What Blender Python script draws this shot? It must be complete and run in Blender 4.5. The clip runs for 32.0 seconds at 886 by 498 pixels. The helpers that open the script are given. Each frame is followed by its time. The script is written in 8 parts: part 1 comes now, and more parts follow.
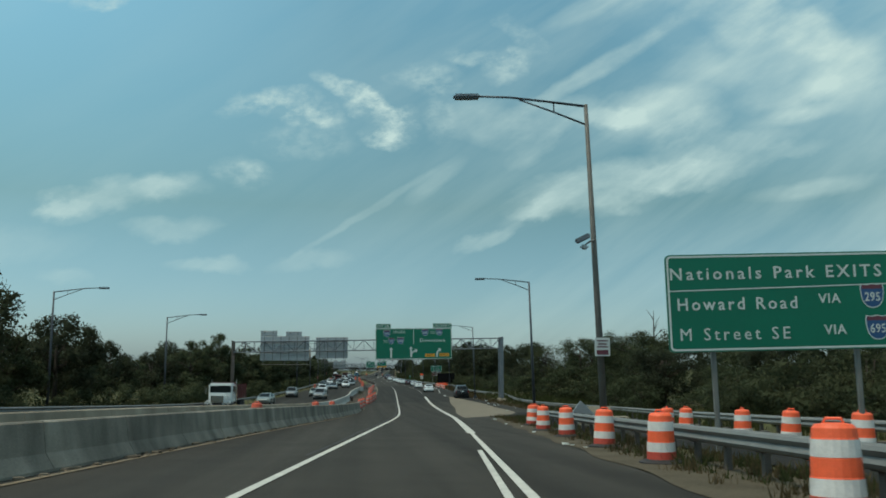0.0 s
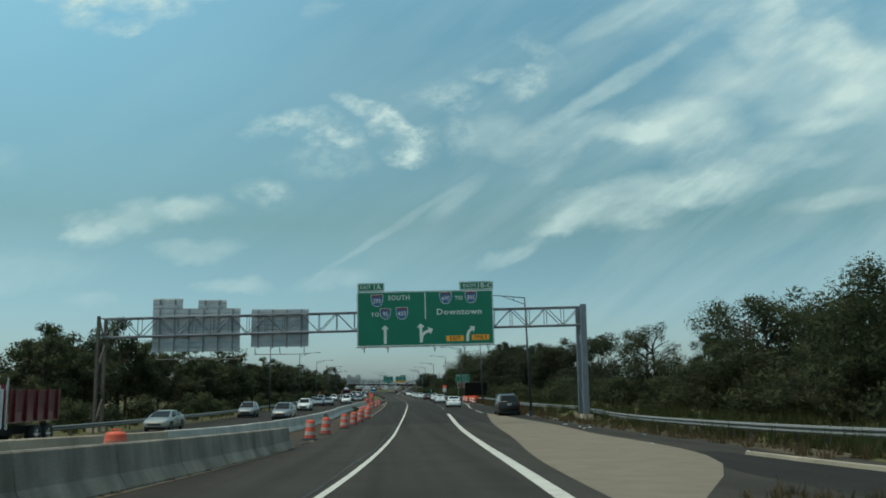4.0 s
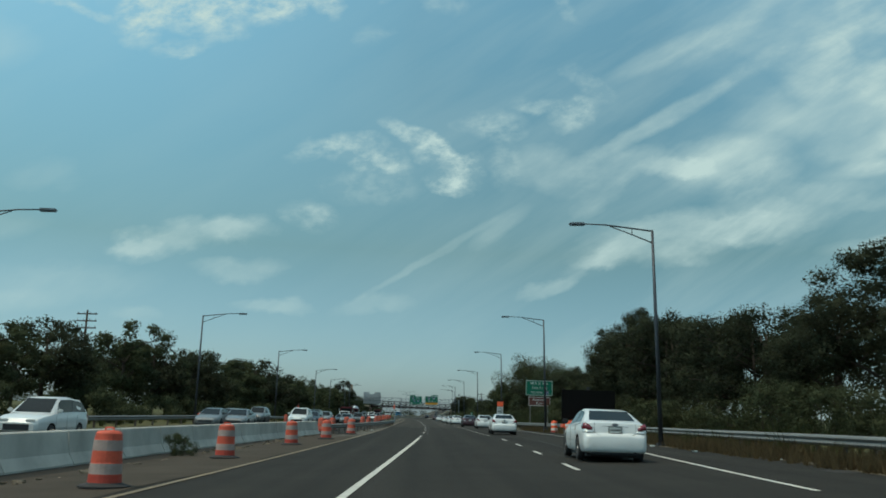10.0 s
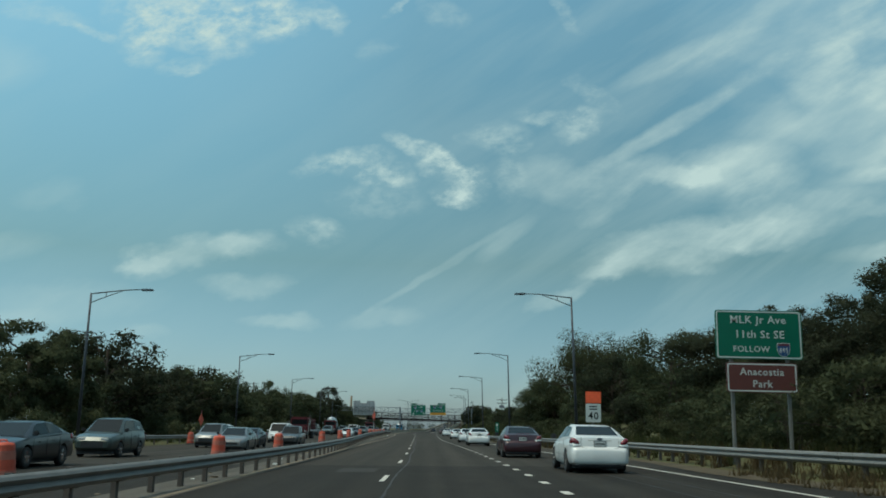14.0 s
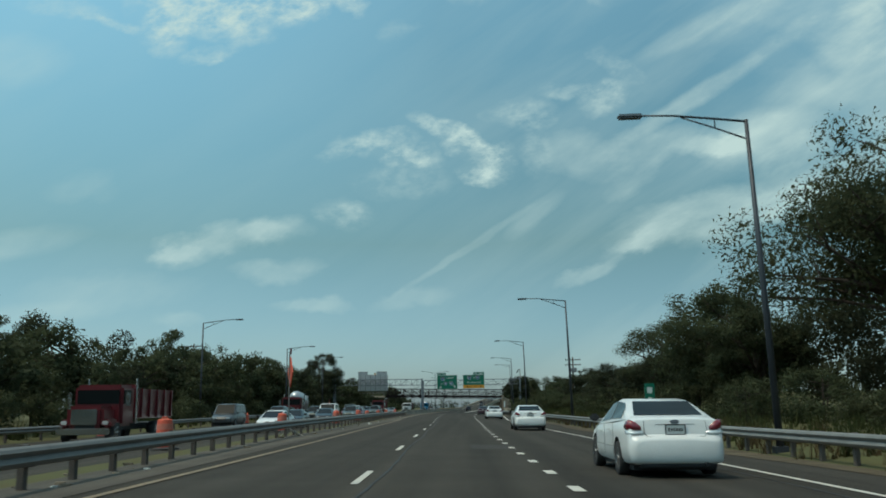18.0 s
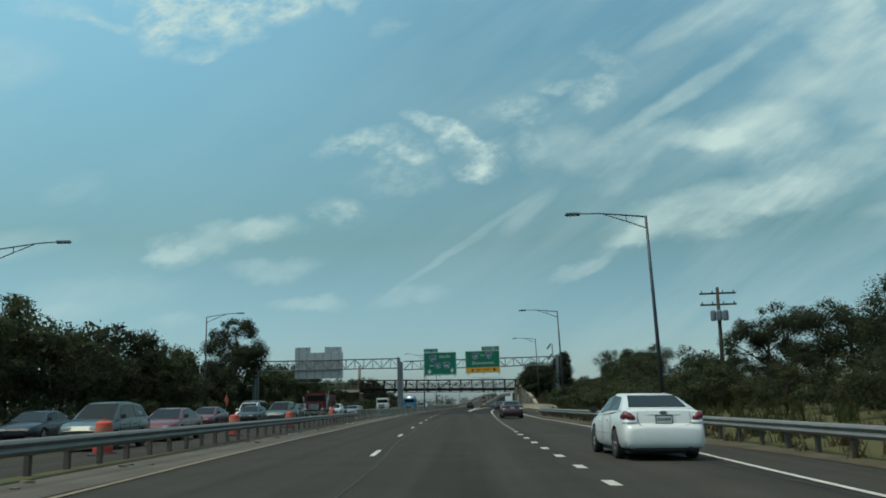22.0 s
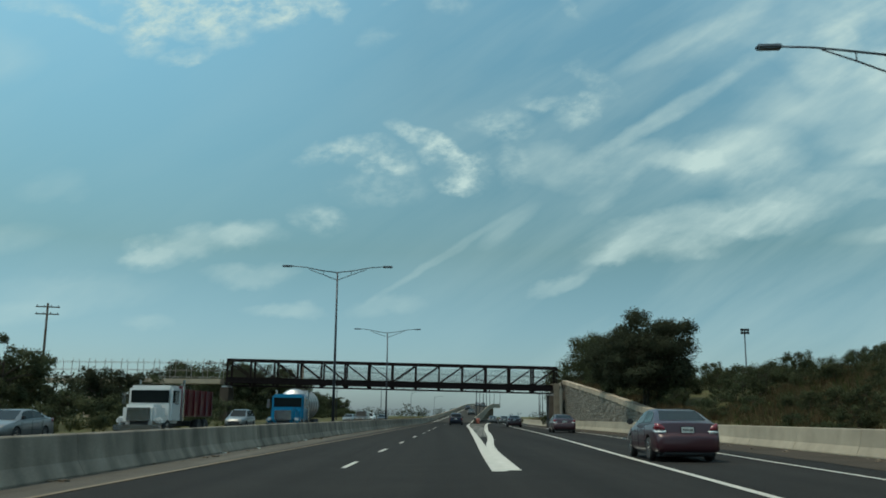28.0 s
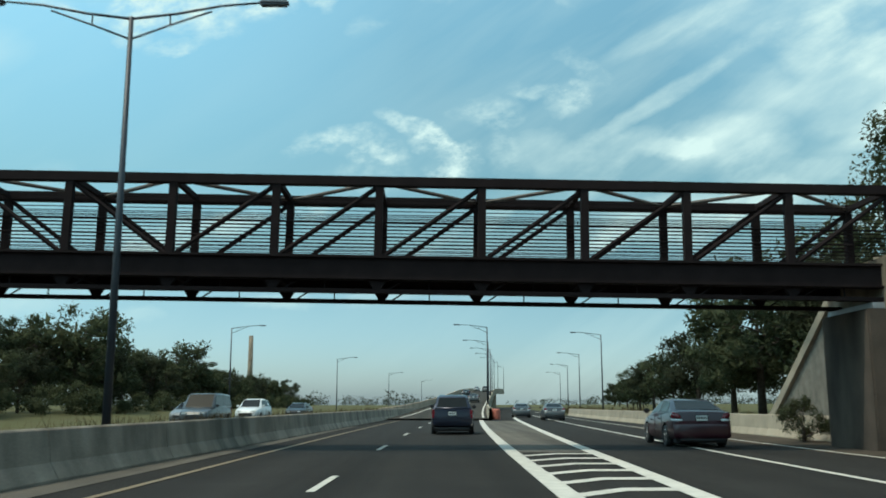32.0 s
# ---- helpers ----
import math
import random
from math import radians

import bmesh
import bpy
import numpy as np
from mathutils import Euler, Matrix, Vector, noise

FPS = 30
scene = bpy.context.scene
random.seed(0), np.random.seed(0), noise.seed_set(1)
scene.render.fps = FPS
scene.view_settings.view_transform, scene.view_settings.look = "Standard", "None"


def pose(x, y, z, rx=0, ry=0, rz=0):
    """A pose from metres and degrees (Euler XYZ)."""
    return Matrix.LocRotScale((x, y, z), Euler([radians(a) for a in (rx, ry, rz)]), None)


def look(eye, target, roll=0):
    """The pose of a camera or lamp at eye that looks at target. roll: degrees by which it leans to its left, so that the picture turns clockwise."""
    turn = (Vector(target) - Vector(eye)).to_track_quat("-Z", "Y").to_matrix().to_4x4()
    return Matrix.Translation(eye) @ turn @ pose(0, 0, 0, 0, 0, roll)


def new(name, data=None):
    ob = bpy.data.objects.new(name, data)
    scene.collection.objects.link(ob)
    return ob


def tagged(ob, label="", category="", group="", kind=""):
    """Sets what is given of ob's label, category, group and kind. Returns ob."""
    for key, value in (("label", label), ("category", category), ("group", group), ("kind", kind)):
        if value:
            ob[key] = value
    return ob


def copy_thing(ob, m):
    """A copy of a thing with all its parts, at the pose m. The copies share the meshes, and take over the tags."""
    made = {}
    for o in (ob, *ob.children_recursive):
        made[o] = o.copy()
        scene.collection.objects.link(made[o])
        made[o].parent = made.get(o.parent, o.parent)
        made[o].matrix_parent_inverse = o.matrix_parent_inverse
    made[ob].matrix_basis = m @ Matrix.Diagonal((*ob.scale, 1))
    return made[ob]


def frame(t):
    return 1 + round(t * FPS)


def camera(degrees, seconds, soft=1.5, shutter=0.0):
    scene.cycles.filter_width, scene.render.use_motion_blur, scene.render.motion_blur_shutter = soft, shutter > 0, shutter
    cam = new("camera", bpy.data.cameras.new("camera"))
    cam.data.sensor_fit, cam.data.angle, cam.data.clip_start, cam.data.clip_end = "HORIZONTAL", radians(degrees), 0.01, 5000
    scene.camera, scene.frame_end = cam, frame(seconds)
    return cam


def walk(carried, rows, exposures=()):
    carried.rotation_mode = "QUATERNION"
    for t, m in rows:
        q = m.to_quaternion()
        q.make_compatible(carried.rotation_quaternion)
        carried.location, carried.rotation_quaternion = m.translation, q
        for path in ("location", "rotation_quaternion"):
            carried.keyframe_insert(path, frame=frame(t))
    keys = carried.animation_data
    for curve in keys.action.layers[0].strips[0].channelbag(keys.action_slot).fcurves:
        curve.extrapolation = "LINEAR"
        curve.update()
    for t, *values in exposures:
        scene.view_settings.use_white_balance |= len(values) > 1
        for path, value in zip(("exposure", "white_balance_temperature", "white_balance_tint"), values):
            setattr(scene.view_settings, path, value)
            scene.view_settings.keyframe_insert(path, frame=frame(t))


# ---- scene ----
cam = camera(52.79, 32.0, soft=1.75, shutter=0.12)
walk(cam, [
    (0, pose(-8.60, -0.00, 4.26, 97.73, -0.08, -5.12)),
    (0.5, pose(-8.12, 5.97, 4.08, 97.89, 0.38, -4.85)),
    (1, pose(-7.64, 11.87, 3.89, 97.93, 0.45, -4.65)),
    (1.5, pose(-7.18, 18.00, 3.70, 98.26, 0.40, -4.36)),
    (2, pose(-6.70, 24.35, 3.51, 98.37, 0.64, -4.01)),
    (2.5, pose(-6.23, 30.87, 3.31, 98.52, 0.95, -3.75)),
    (3, pose(-5.75, 37.44, 3.10, 98.68, 0.83, -3.68)),
    (3.5, pose(-5.29, 44.13, 2.89, 98.73, 0.78, -3.68)),
    (5.5, pose(-3.78, 73.46, 1.96, 99.34, 0.27, -2.61)),
    (6, pose(-3.44, 81.10, 1.77, 99.29, 0.26, -2.13)),
    (6.5, pose(-3.12, 88.84, 1.60, 99.70, -0.23, -1.65)),
    (7, pose(-2.86, 96.42, 1.46, 99.60, -0.54, -1.55)),
    (7.5, pose(-2.63, 104.14, 1.36, 99.86, -0.69, -1.46)),
    (8, pose(-2.39, 111.86, 1.29, 100.09, -0.53, -1.39)),
    (8.5, pose(-2.15, 119.65, 1.26, 100.18, -1.15, -1.53)),
    (9, pose(-1.94, 127.56, 1.24, 100.29, -1.27, -1.44)),
    (9.5, pose(-1.72, 135.60, 1.24, 100.43, -1.70, -1.35)),
    (10, pose(-1.46, 143.72, 1.24, 100.63, -2.00, -1.34)),
    (10.5, pose(-1.18, 151.91, 1.25, 100.91, -1.84, -1.32)),
    (11, pose(-0.86, 160.16, 1.26, 101.23, -1.95, -1.53)),
    (11.5, pose(-0.57, 168.51, 1.26, 101.38, -1.83, -1.75)),
    (12, pose(-0.34, 176.94, 1.27, 101.51, -1.74, -1.86)),
    (12.5, pose(-0.15, 185.51, 1.28, 101.63, -1.54, -1.78)),
    (13, pose(-0.00, 194.26, 1.29, 101.58, -1.21, -1.47)),
    (13.5, pose(0.12, 203.18, 1.29, 101.54, -1.41, -1.15)),
    (14, pose(0.19, 212.15, 1.30, 101.42, -1.13, -0.74)),
    (14.5, pose(0.23, 221.25, 1.30, 101.27, -1.09, -0.39)),
    (16.5, pose(0.69, 259.42, 1.27, 100.49, -0.48, 0.57)),
    (17, pose(0.53, 269.52, 1.27, 100.37, -0.11, 0.95)),
    (17.5, pose(0.32, 279.72, 1.27, 100.20, 0.00, 1.22)),
    (18, pose(0.19, 289.89, 1.27, 100.08, 0.48, 1.43)),
    (18.5, pose(0.08, 300.24, 1.28, 99.91, 0.69, 1.45)),
    (19, pose(0.00, 310.56, 1.28, 99.80, 0.82, 1.35)),
    (19.5, pose(-0.06, 320.65, 1.27, 99.59, 1.13, 1.24)),
    (20, pose(-0.15, 330.50, 1.26, 99.48, 1.34, 1.19)),
    (20.5, pose(-0.29, 340.25, 1.26, 99.50, 1.54, 1.15)),
    (21, pose(-0.52, 350.14, 1.25, 99.63, 1.29, 1.11)),
    (21.5, pose(-0.76, 360.20, 1.25, 99.75, 1.28, 1.17)),
    (22, pose(-0.95, 370.43, 1.25, 99.88, 1.25, 1.23)),
    (22.5, pose(-1.10, 380.78, 1.25, 100.03, 1.02, 1.29)),
    (23, pose(-1.23, 391.22, 1.26, 100.18, 0.85, 1.38)),
    (23.5, pose(-1.38, 401.89, 1.27, 100.37, 0.64, 1.37)),
    (24, pose(-1.53, 412.54, 1.29, 100.69, 0.36, 1.17)),
    (24.5, pose(-1.64, 423.15, 1.30, 100.75, 0.54, 0.92)),
    (26.5, pose(-2.03, 466.40, 1.26, 100.72, 0.62, 0.11)),
    (27, pose(-1.97, 477.12, 1.26, 100.68, 0.55, 0.03)),
    (27.5, pose(-1.77, 487.84, 1.26, 100.81, -0.64, -0.22)),
    (28, pose(-1.54, 498.65, 1.26, 100.62, -0.51, -0.42)),
    (28.5, pose(-1.33, 509.52, 1.26, 100.56, -0.39, -0.67)),
    (29, pose(-1.12, 520.52, 1.25, 100.38, -0.21, -0.85)),
    (29.5, pose(-0.91, 531.64, 1.25, 100.35, -0.59, -1.03)),
    (30, pose(-0.75, 542.71, 1.26, 100.36, -0.55, -0.98)),
    (30.5, pose(-0.59, 553.73, 1.26, 100.34, -0.31, -0.88)),
    (31, pose(-0.35, 564.74, 1.26, 100.25, -0.08, -0.82)),
    (31.5, pose(-0.08, 575.68, 1.26, 100.20, 0.02, -0.80)),
    (32, pose(0.19, 586.49, 1.28, 99.92, 0.09, -0.88)),
], exposures=[(0, -0.44, 6200, 2), (5.5, -0.38, 6200, 2), (7, -0.25, 6200, 2), (8.5, -0.48, 6150, 2), (12, -0.53, 6150, 2), (17, -0.5, 6150, 2), (22, -0.47, 6200, 2), (24, -0.58, 6200, 2), (26.3, -0.4, 6200, 2), (29, -0.53, 6150, 2), (31, -0.3, 6150, 2), (32, -0.02, 6150, 2)])

# ---- light ----
SUN_EL, SUN_AZ = radians(65), radians(-115)   # azimuth from +y, clockwise
world = bpy.data.worlds.new("sky")
scene.world = world
world.use_nodes = True
wn, wl = world.node_tree.nodes, world.node_tree.links
wn.clear()


w_out = wn.new("ShaderNodeOutputWorld")
w_bg = wn.new("ShaderNodeBackground")
w_bg.inputs["Strength"].default_value = 0.15
w_sky = wn.new("ShaderNodeTexSky")
w_sky.sky_type = "NISHITA"
w_sky.sun_disc = False
w_sky.sun_elevation, w_sky.sun_rotation = SUN_EL, SUN_AZ
w_sky.air_density, w_sky.dust_density, w_sky.ozone_density = 1.0, 1.2, 1.5
w_coord = wn.new("ShaderNodeTexCoord")
wl.new(w_bg.outputs[0], w_out.inputs["Surface"])

sun = new("sun", bpy.data.lights.new("sun", "SUN"))
sun.data.energy, sun.data.angle, sun.data.color = 2.5, radians(0.53), (1.0, 0.90, 0.76)
sun_dir = Vector((math.sin(SUN_AZ) * math.cos(SUN_EL), math.cos(SUN_AZ) * math.cos(SUN_EL), math.sin(SUN_EL)))
sun.matrix_world = look(sun_dir * 100, (0, 0, 0))

# tint of the hazy summer sky by height above the horizon
SKY_LOW, SKY_MID, SKY_HIGH, SKY_GAIN = (0.37, 0.45, 0.55, 1), (0.37, 0.45, 0.36, 1), (0.86, 1.10, 0.85, 1), 2.0
# clouds: ellipses (across, up, long, short, turn, amount) over the view ahead, frayed by noise
CLOUDS_TOP = [(-0.311, 0.496, 0.084, 0.041, 3, 1.00), (-0.348, 0.449, 0.033, 0.029, 67, 0.90), (-0.274, 0.458, 0.043, 0.022, 24, 0.85), (-0.215, 0.477, 0.040, 0.023, 16, 0.85), (-0.193, 0.494, 0.030, 0.028, 3, 0.75), (-0.251, 0.432, 0.028, 0.013, 16, 0.60), (-0.303, 0.411, 0.036, 0.008, 8, 0.60), (-0.138, 0.484, 0.021, 0.024, 55, 0.85), (-0.047, 0.501, 0.027, 0.006, 47, 0.50), (-0.414, 0.459, 0.044, 0.006, -13, 0.50), (-0.483, 0.479, 0.060, 0.012, -6, 0.30), (0.004, 0.495, 0.028, 0.016, -29, 0.25), (0.148, 0.499, 0.031, 0.009, -46, 0.35), (-0.072, 0.445, 0.020, 0.013, 13, 0.20)]
CLOUDS_PUFFS = [(-0.098, 0.304, 0.041, 0.016, 2, 0.60), (-0.061, 0.287, 0.036, 0.012, 2, 0.75), (-0.019, 0.317, 0.045, 0.009, -21, 0.78), (0.013, 0.296, 0.034, 0.010, -13, 0.85), (0.020, 0.267, 0.028, 0.013, -24, 0.95), (0.042, 0.282, 0.020, 0.017, 33, 0.75), (-0.149, 0.291, 0.017, 0.008, 13, 0.40), (-0.124, 0.309, 0.033, 0.010, 13, 0.45), (-0.069, 0.257, 0.055, 0.020, 2, 0.33), (-0.138, 0.221, 0.038, 0.013, -13, 0.50), (0.073, 0.338, 0.041, 0.015, 8, 0.50), (0.166, 0.356, 0.022, 0.021, -50, 0.60), (0.132, 0.369, 0.042, 0.009, 8, 0.40), (0.186, 0.389, 0.035, 0.011, -45, 0.33), (0.087, 0.294, 0.020, 0.027, 23, 0.35)]
CLOUDS_BANDS = [(-0.277, 0.193, 0.082, 0.015, 15, 0.80), (-0.333, 0.178, 0.030, 0.007, 18, 0.60), (-0.221, 0.205, 0.040, 0.011, 2, 0.45), (-0.211, 0.158, 0.051, 0.012, 2, 0.62), (-0.170, 0.118, 0.047, 0.008, -3, 0.55), (-0.321, 0.095, 0.028, 0.009, 2, 0.40), (-0.403, 0.134, 0.094, 0.018, 2, 0.30), (-0.062, 0.117, 0.044, 0.009, 10, 0.30), (-0.443, 0.253, 0.038, 0.016, 8, 0.20), (0.278, 0.214, 0.111, 0.024, 14, 1.00), (0.384, 0.234, 0.084, 0.017, 10, 0.85), (0.209, 0.185, 0.050, 0.010, 17, 0.60), (0.141, 0.151, 0.042, 0.008, 17, 0.55), (0.271, 0.186, 0.043, 0.012, 2, 0.60), (0.439, 0.270, 0.078, 0.012, 10, 0.40)]
CLOUDS_EAST = [(0.140, 0.288, 0.046, 0.023, -8, 0.60), (0.219, 0.296, 0.064, 0.019, 7, 0.75), (0.286, 0.292, 0.040, 0.012, 7, 0.70), (0.341, 0.304, 0.065, 0.027, 12, 0.80), (0.374, 0.278, 0.052, 0.017, 22, 0.70), (0.186, 0.256, 0.035, 0.013, 32, 0.40), (0.442, 0.487, 0.143, 0.050, 33, 0.55), (0.460, 0.422, 0.045, 0.032, 23, 0.85), (0.510, 0.450, 0.056, 0.059, 3, 0.55), (0.538, 0.407, 0.049, 0.029, 2, 0.80), (0.470, 0.362, 0.077, 0.021, 13, 0.45), (0.502, 0.328, 0.066, 0.018, 12, 0.45), (0.535, 0.510, 0.049, 0.038, 3, 0.60), (0.492, 0.262, 0.058, 0.009, 12, 0.35), (0.383, 0.379, 0.042, 0.025, 23, 0.30)]
CLOUDS_TRAILS = [(0.008, 0.181, 0.105, 0.004, 33, 0.3), (0.287, 0.363, 0.107, 0.009, 32, 0.85), (0.275, 0.436, 0.075, 0.011, 28, 0.40), (0.334, 0.456, 0.073, 0.014, 33, 0.35), (0.082, 0.216, 0.040, 0.009, 37, 0.35), (0.384, 0.426, 0.058, 0.010, 34, 0.40), (0.515, 0.304, 0.062, 0.008, 12, 0.40), (0.536, 0.216, 0.082, 0.009, 10, 0.40), (0.587, 0.363, 0.056, 0.042, 12, 0.60), (-0.541, 0.414, 0.066, 0.028, -3, 0.25), (-0.511, 0.191, 0.075, 0.015, 8, 0.35), (-0.487, 0.109, 0.086, 0.011, 4, 0.30)]


def wmath(op, a, b=None, c=None):
    n = wn.new("ShaderNodeMath")
    n.operation = op
    for i, v in enumerate((a, b, c)):
        if v is None:
            continue
        if isinstance(v, (int, float)):
            n.inputs[i].default_value = v
        else:
            wl.new(v, n.inputs[i])
    return n.outputs[0]


w_sep = wn.new("ShaderNodeSeparateXYZ")
wl.new(w_coord.outputs["Generated"], w_sep.inputs[0])
ahead = wmath("MAXIMUM", w_sep.outputs["Y"], 0.15)
w_uv = wn.new("ShaderNodeCombineXYZ")
wl.new(wmath("DIVIDE", w_sep.outputs["X"], ahead), w_uv.inputs[0])
wl.new(wmath("DIVIDE", w_sep.outputs["Z"], ahead), w_uv.inputs[1])


def wnoise(scale, detail, rough, stretch, turn, warp=0.0):
    """Noise drawn out along a direction, in the plane of the sky ahead."""
    mp = wn.new("ShaderNodeMapping")
    mp.vector_type = "TEXTURE"
    mp.inputs["Scale"].default_value = stretch
    mp.inputs["Rotation"].default_value = (0, 0, radians(turn))
    wl.new(w_uv.outputs[0], mp.inputs["Vector"])
    t = wn.new("ShaderNodeTexNoise")
    t.inputs["Scale"].default_value, t.inputs["Detail"].default_value = scale, detail
    t.inputs["Roughness"].default_value, t.inputs["Distortion"].default_value = rough, warp
    wl.new(mp.outputs[0], t.inputs["Vector"])
    return t


fray = wnoise(15, 7, 0.62, (1.6, 0.8, 1), 20, 0.15).outputs[0]
streak = wnoise(6, 6, 0.58, (2.8, 0.55, 1), 34, 0.25).outputs[0]
puff = wnoise(44, 5, 0.62, (1.2, 0.8, 1), 8, 0.15).outputs[0]
broad = wnoise(3.2, 3, 0.5, (1.6, 0.8, 1), 20, 0.2).outputs[0]
warp = wnoise(14, 5, 0.6, (1.3, 0.8, 1), 15, 0.0)


def warped(ax, ay):
    off = wn.new("ShaderNodeVectorMath")
    off.operation = "MULTIPLY_ADD"
    wl.new(warp.outputs["Color"], off.inputs[0])
    off.inputs[1].default_value = (ax, ay, 0)
    mv = wn.new("ShaderNodeVectorMath")
    mv.operation = "ADD"
    wl.new(w_uv.outputs[0], mv.inputs[0])
    mv.inputs[1].default_value = (-ax / 2, -ay / 2, 0)
    wl.new(mv.outputs[0], off.inputs[2])
    return off.outputs[0]


wide_uv, thin_uv = warped(0.07, 0.05), warped(0.02, 0.014)


def blobs(rows, uv, kind="SPHERICAL", fat=1.0):
    """The summed cover of soft-edged ellipses."""
    s = None
    for u, v, a, b, turn, amount in rows:
        mp = wn.new("ShaderNodeMapping")
        mp.vector_type = "TEXTURE"
        mp.inputs["Location"].default_value = (u, v, 0)
        mp.inputs["Rotation"].default_value = (0, 0, radians(turn))
        mp.inputs["Scale"].default_value = (a * 1.2 * fat, b * 1.4 * fat, 1)
        wl.new(uv, mp.inputs["Vector"])
        g = wn.new("ShaderNodeTexGradient")
        g.gradient_type = kind
        wl.new(mp.outputs[0], g.inputs["Vector"])
        e = wmath("MULTIPLY", wmath("MINIMUM", wmath("MULTIPLY", g.outputs["Fac"], 1.9), 1.0), amount)
        s = e if s is None else wmath("ADD", s, e)
    return s


puffs = wmath("MINIMUM", blobs(CLOUDS_TOP + CLOUDS_PUFFS, wide_uv), 1.15)
sheets = wmath("MINIMUM", wmath("ADD", blobs(CLOUDS_BANDS + CLOUDS_EAST, wide_uv), blobs(CLOUDS_TRAILS, thin_uv)), 1.1)
grain = wmath("MINIMUM", wmath("MAXIMUM", wmath("MULTIPLY_ADD", wmath("MULTIPLY_ADD", puff, 0.62, wmath("MULTIPLY", fray, 0.38)), 7.0, -3.0), 0.0), 1.5)
silk = wmath("MINIMUM", wmath("MAXIMUM", wmath("MULTIPLY_ADD", wmath("MULTIPLY_ADD", fray, 0.5, wmath("MULTIPLY", streak, 0.5)), 4.2, -1.6), 0.0), 1.3)
body = wmath("ADD", wmath("MULTIPLY", puffs, wmath("MULTIPLY_ADD", grain, 0.62, 0.12)), wmath("MULTIPLY", sheets, wmath("MULTIPLY_ADD", silk, 0.6, 0.2)))
east = wmath("MAXIMUM", wmath("MINIMUM", wmath("MULTIPLY_ADD", wmath("DIVIDE", w_sep.outputs["X"], ahead), 1.5, 0.3), 0.75), 0.12)
veil = wmath("MULTIPLY", wmath("MAXIMUM", wmath("MULTIPLY_ADD", streak, 1.6, wmath("MULTIPLY_ADD", broad, 1.2, -1.19)), 0.0), east)
clouds = wmath("MINIMUM", wmath("ADD", body, veil), 1.0)
w_ramp = wn.new("ShaderNodeValToRGB")
w_ramp.color_ramp.elements[0].position, w_ramp.color_ramp.elements[1].position = 0.0, 0.5
w_ramp.color_ramp.elements[0].color = SKY_LOW
w_ramp.color_ramp.elements[1].color = SKY_HIGH
e = w_ramp.color_ramp.elements.new(0.95)
e.color = (1.22, 1.10, 0.76, 1)
e = w_ramp.color_ramp.elements.new(0.18)
e.color = SKY_MID
wl.new(w_sep.outputs["Z"], w_ramp.inputs[0])
w_gain = wn.new("ShaderNodeMix")
w_gain.data_type, w_gain.blend_type = "RGBA", "MULTIPLY"
w_gain.inputs[0].default_value = 1.0
w_gain.inputs[7].default_value = (SKY_GAIN, SKY_GAIN, SKY_GAIN, 1)
wl.new(w_ramp.outputs[0], w_gain.inputs[6])
# a little brighter towards the sun's side, a deeper blue high up ahead
w_side = wn.new("ShaderNodeVectorMath")
w_side.operation = "SCALE"
deep = blobs([(0.12, 0.44, 0.30, 0.26, 0, 0.16)], w_uv.outputs[0], "QUADRATIC_SPHERE", 1.5)
wl.new(wmath("SUBTRACT", wmath("MULTIPLY_ADD", w_sep.outputs["X"], -0.22, 1.0), deep), w_side.inputs["Scale"])
wl.new(w_gain.outputs[2], w_side.inputs[0])
w_tone = wn.new("ShaderNodeMix")
w_tone.data_type, w_tone.blend_type = "RGBA", "MULTIPLY"
w_tone.inputs[0].default_value = 1.0
wl.new(w_sky.outputs[0], w_tone.inputs[6])
wl.new(w_side.outputs[0], w_tone.inputs[7])
w_mix = wn.new("ShaderNodeMix")
w_mix.data_type = "RGBA"
wl.new(clouds, w_mix.inputs[0])
w_mix.inputs[7].default_value = (5.2, 6.35, 6.05, 1)
wl.new(w_tone.outputs[2], w_mix.inputs[6])
wl.new(w_mix.outputs[2], w_bg.inputs["Color"])

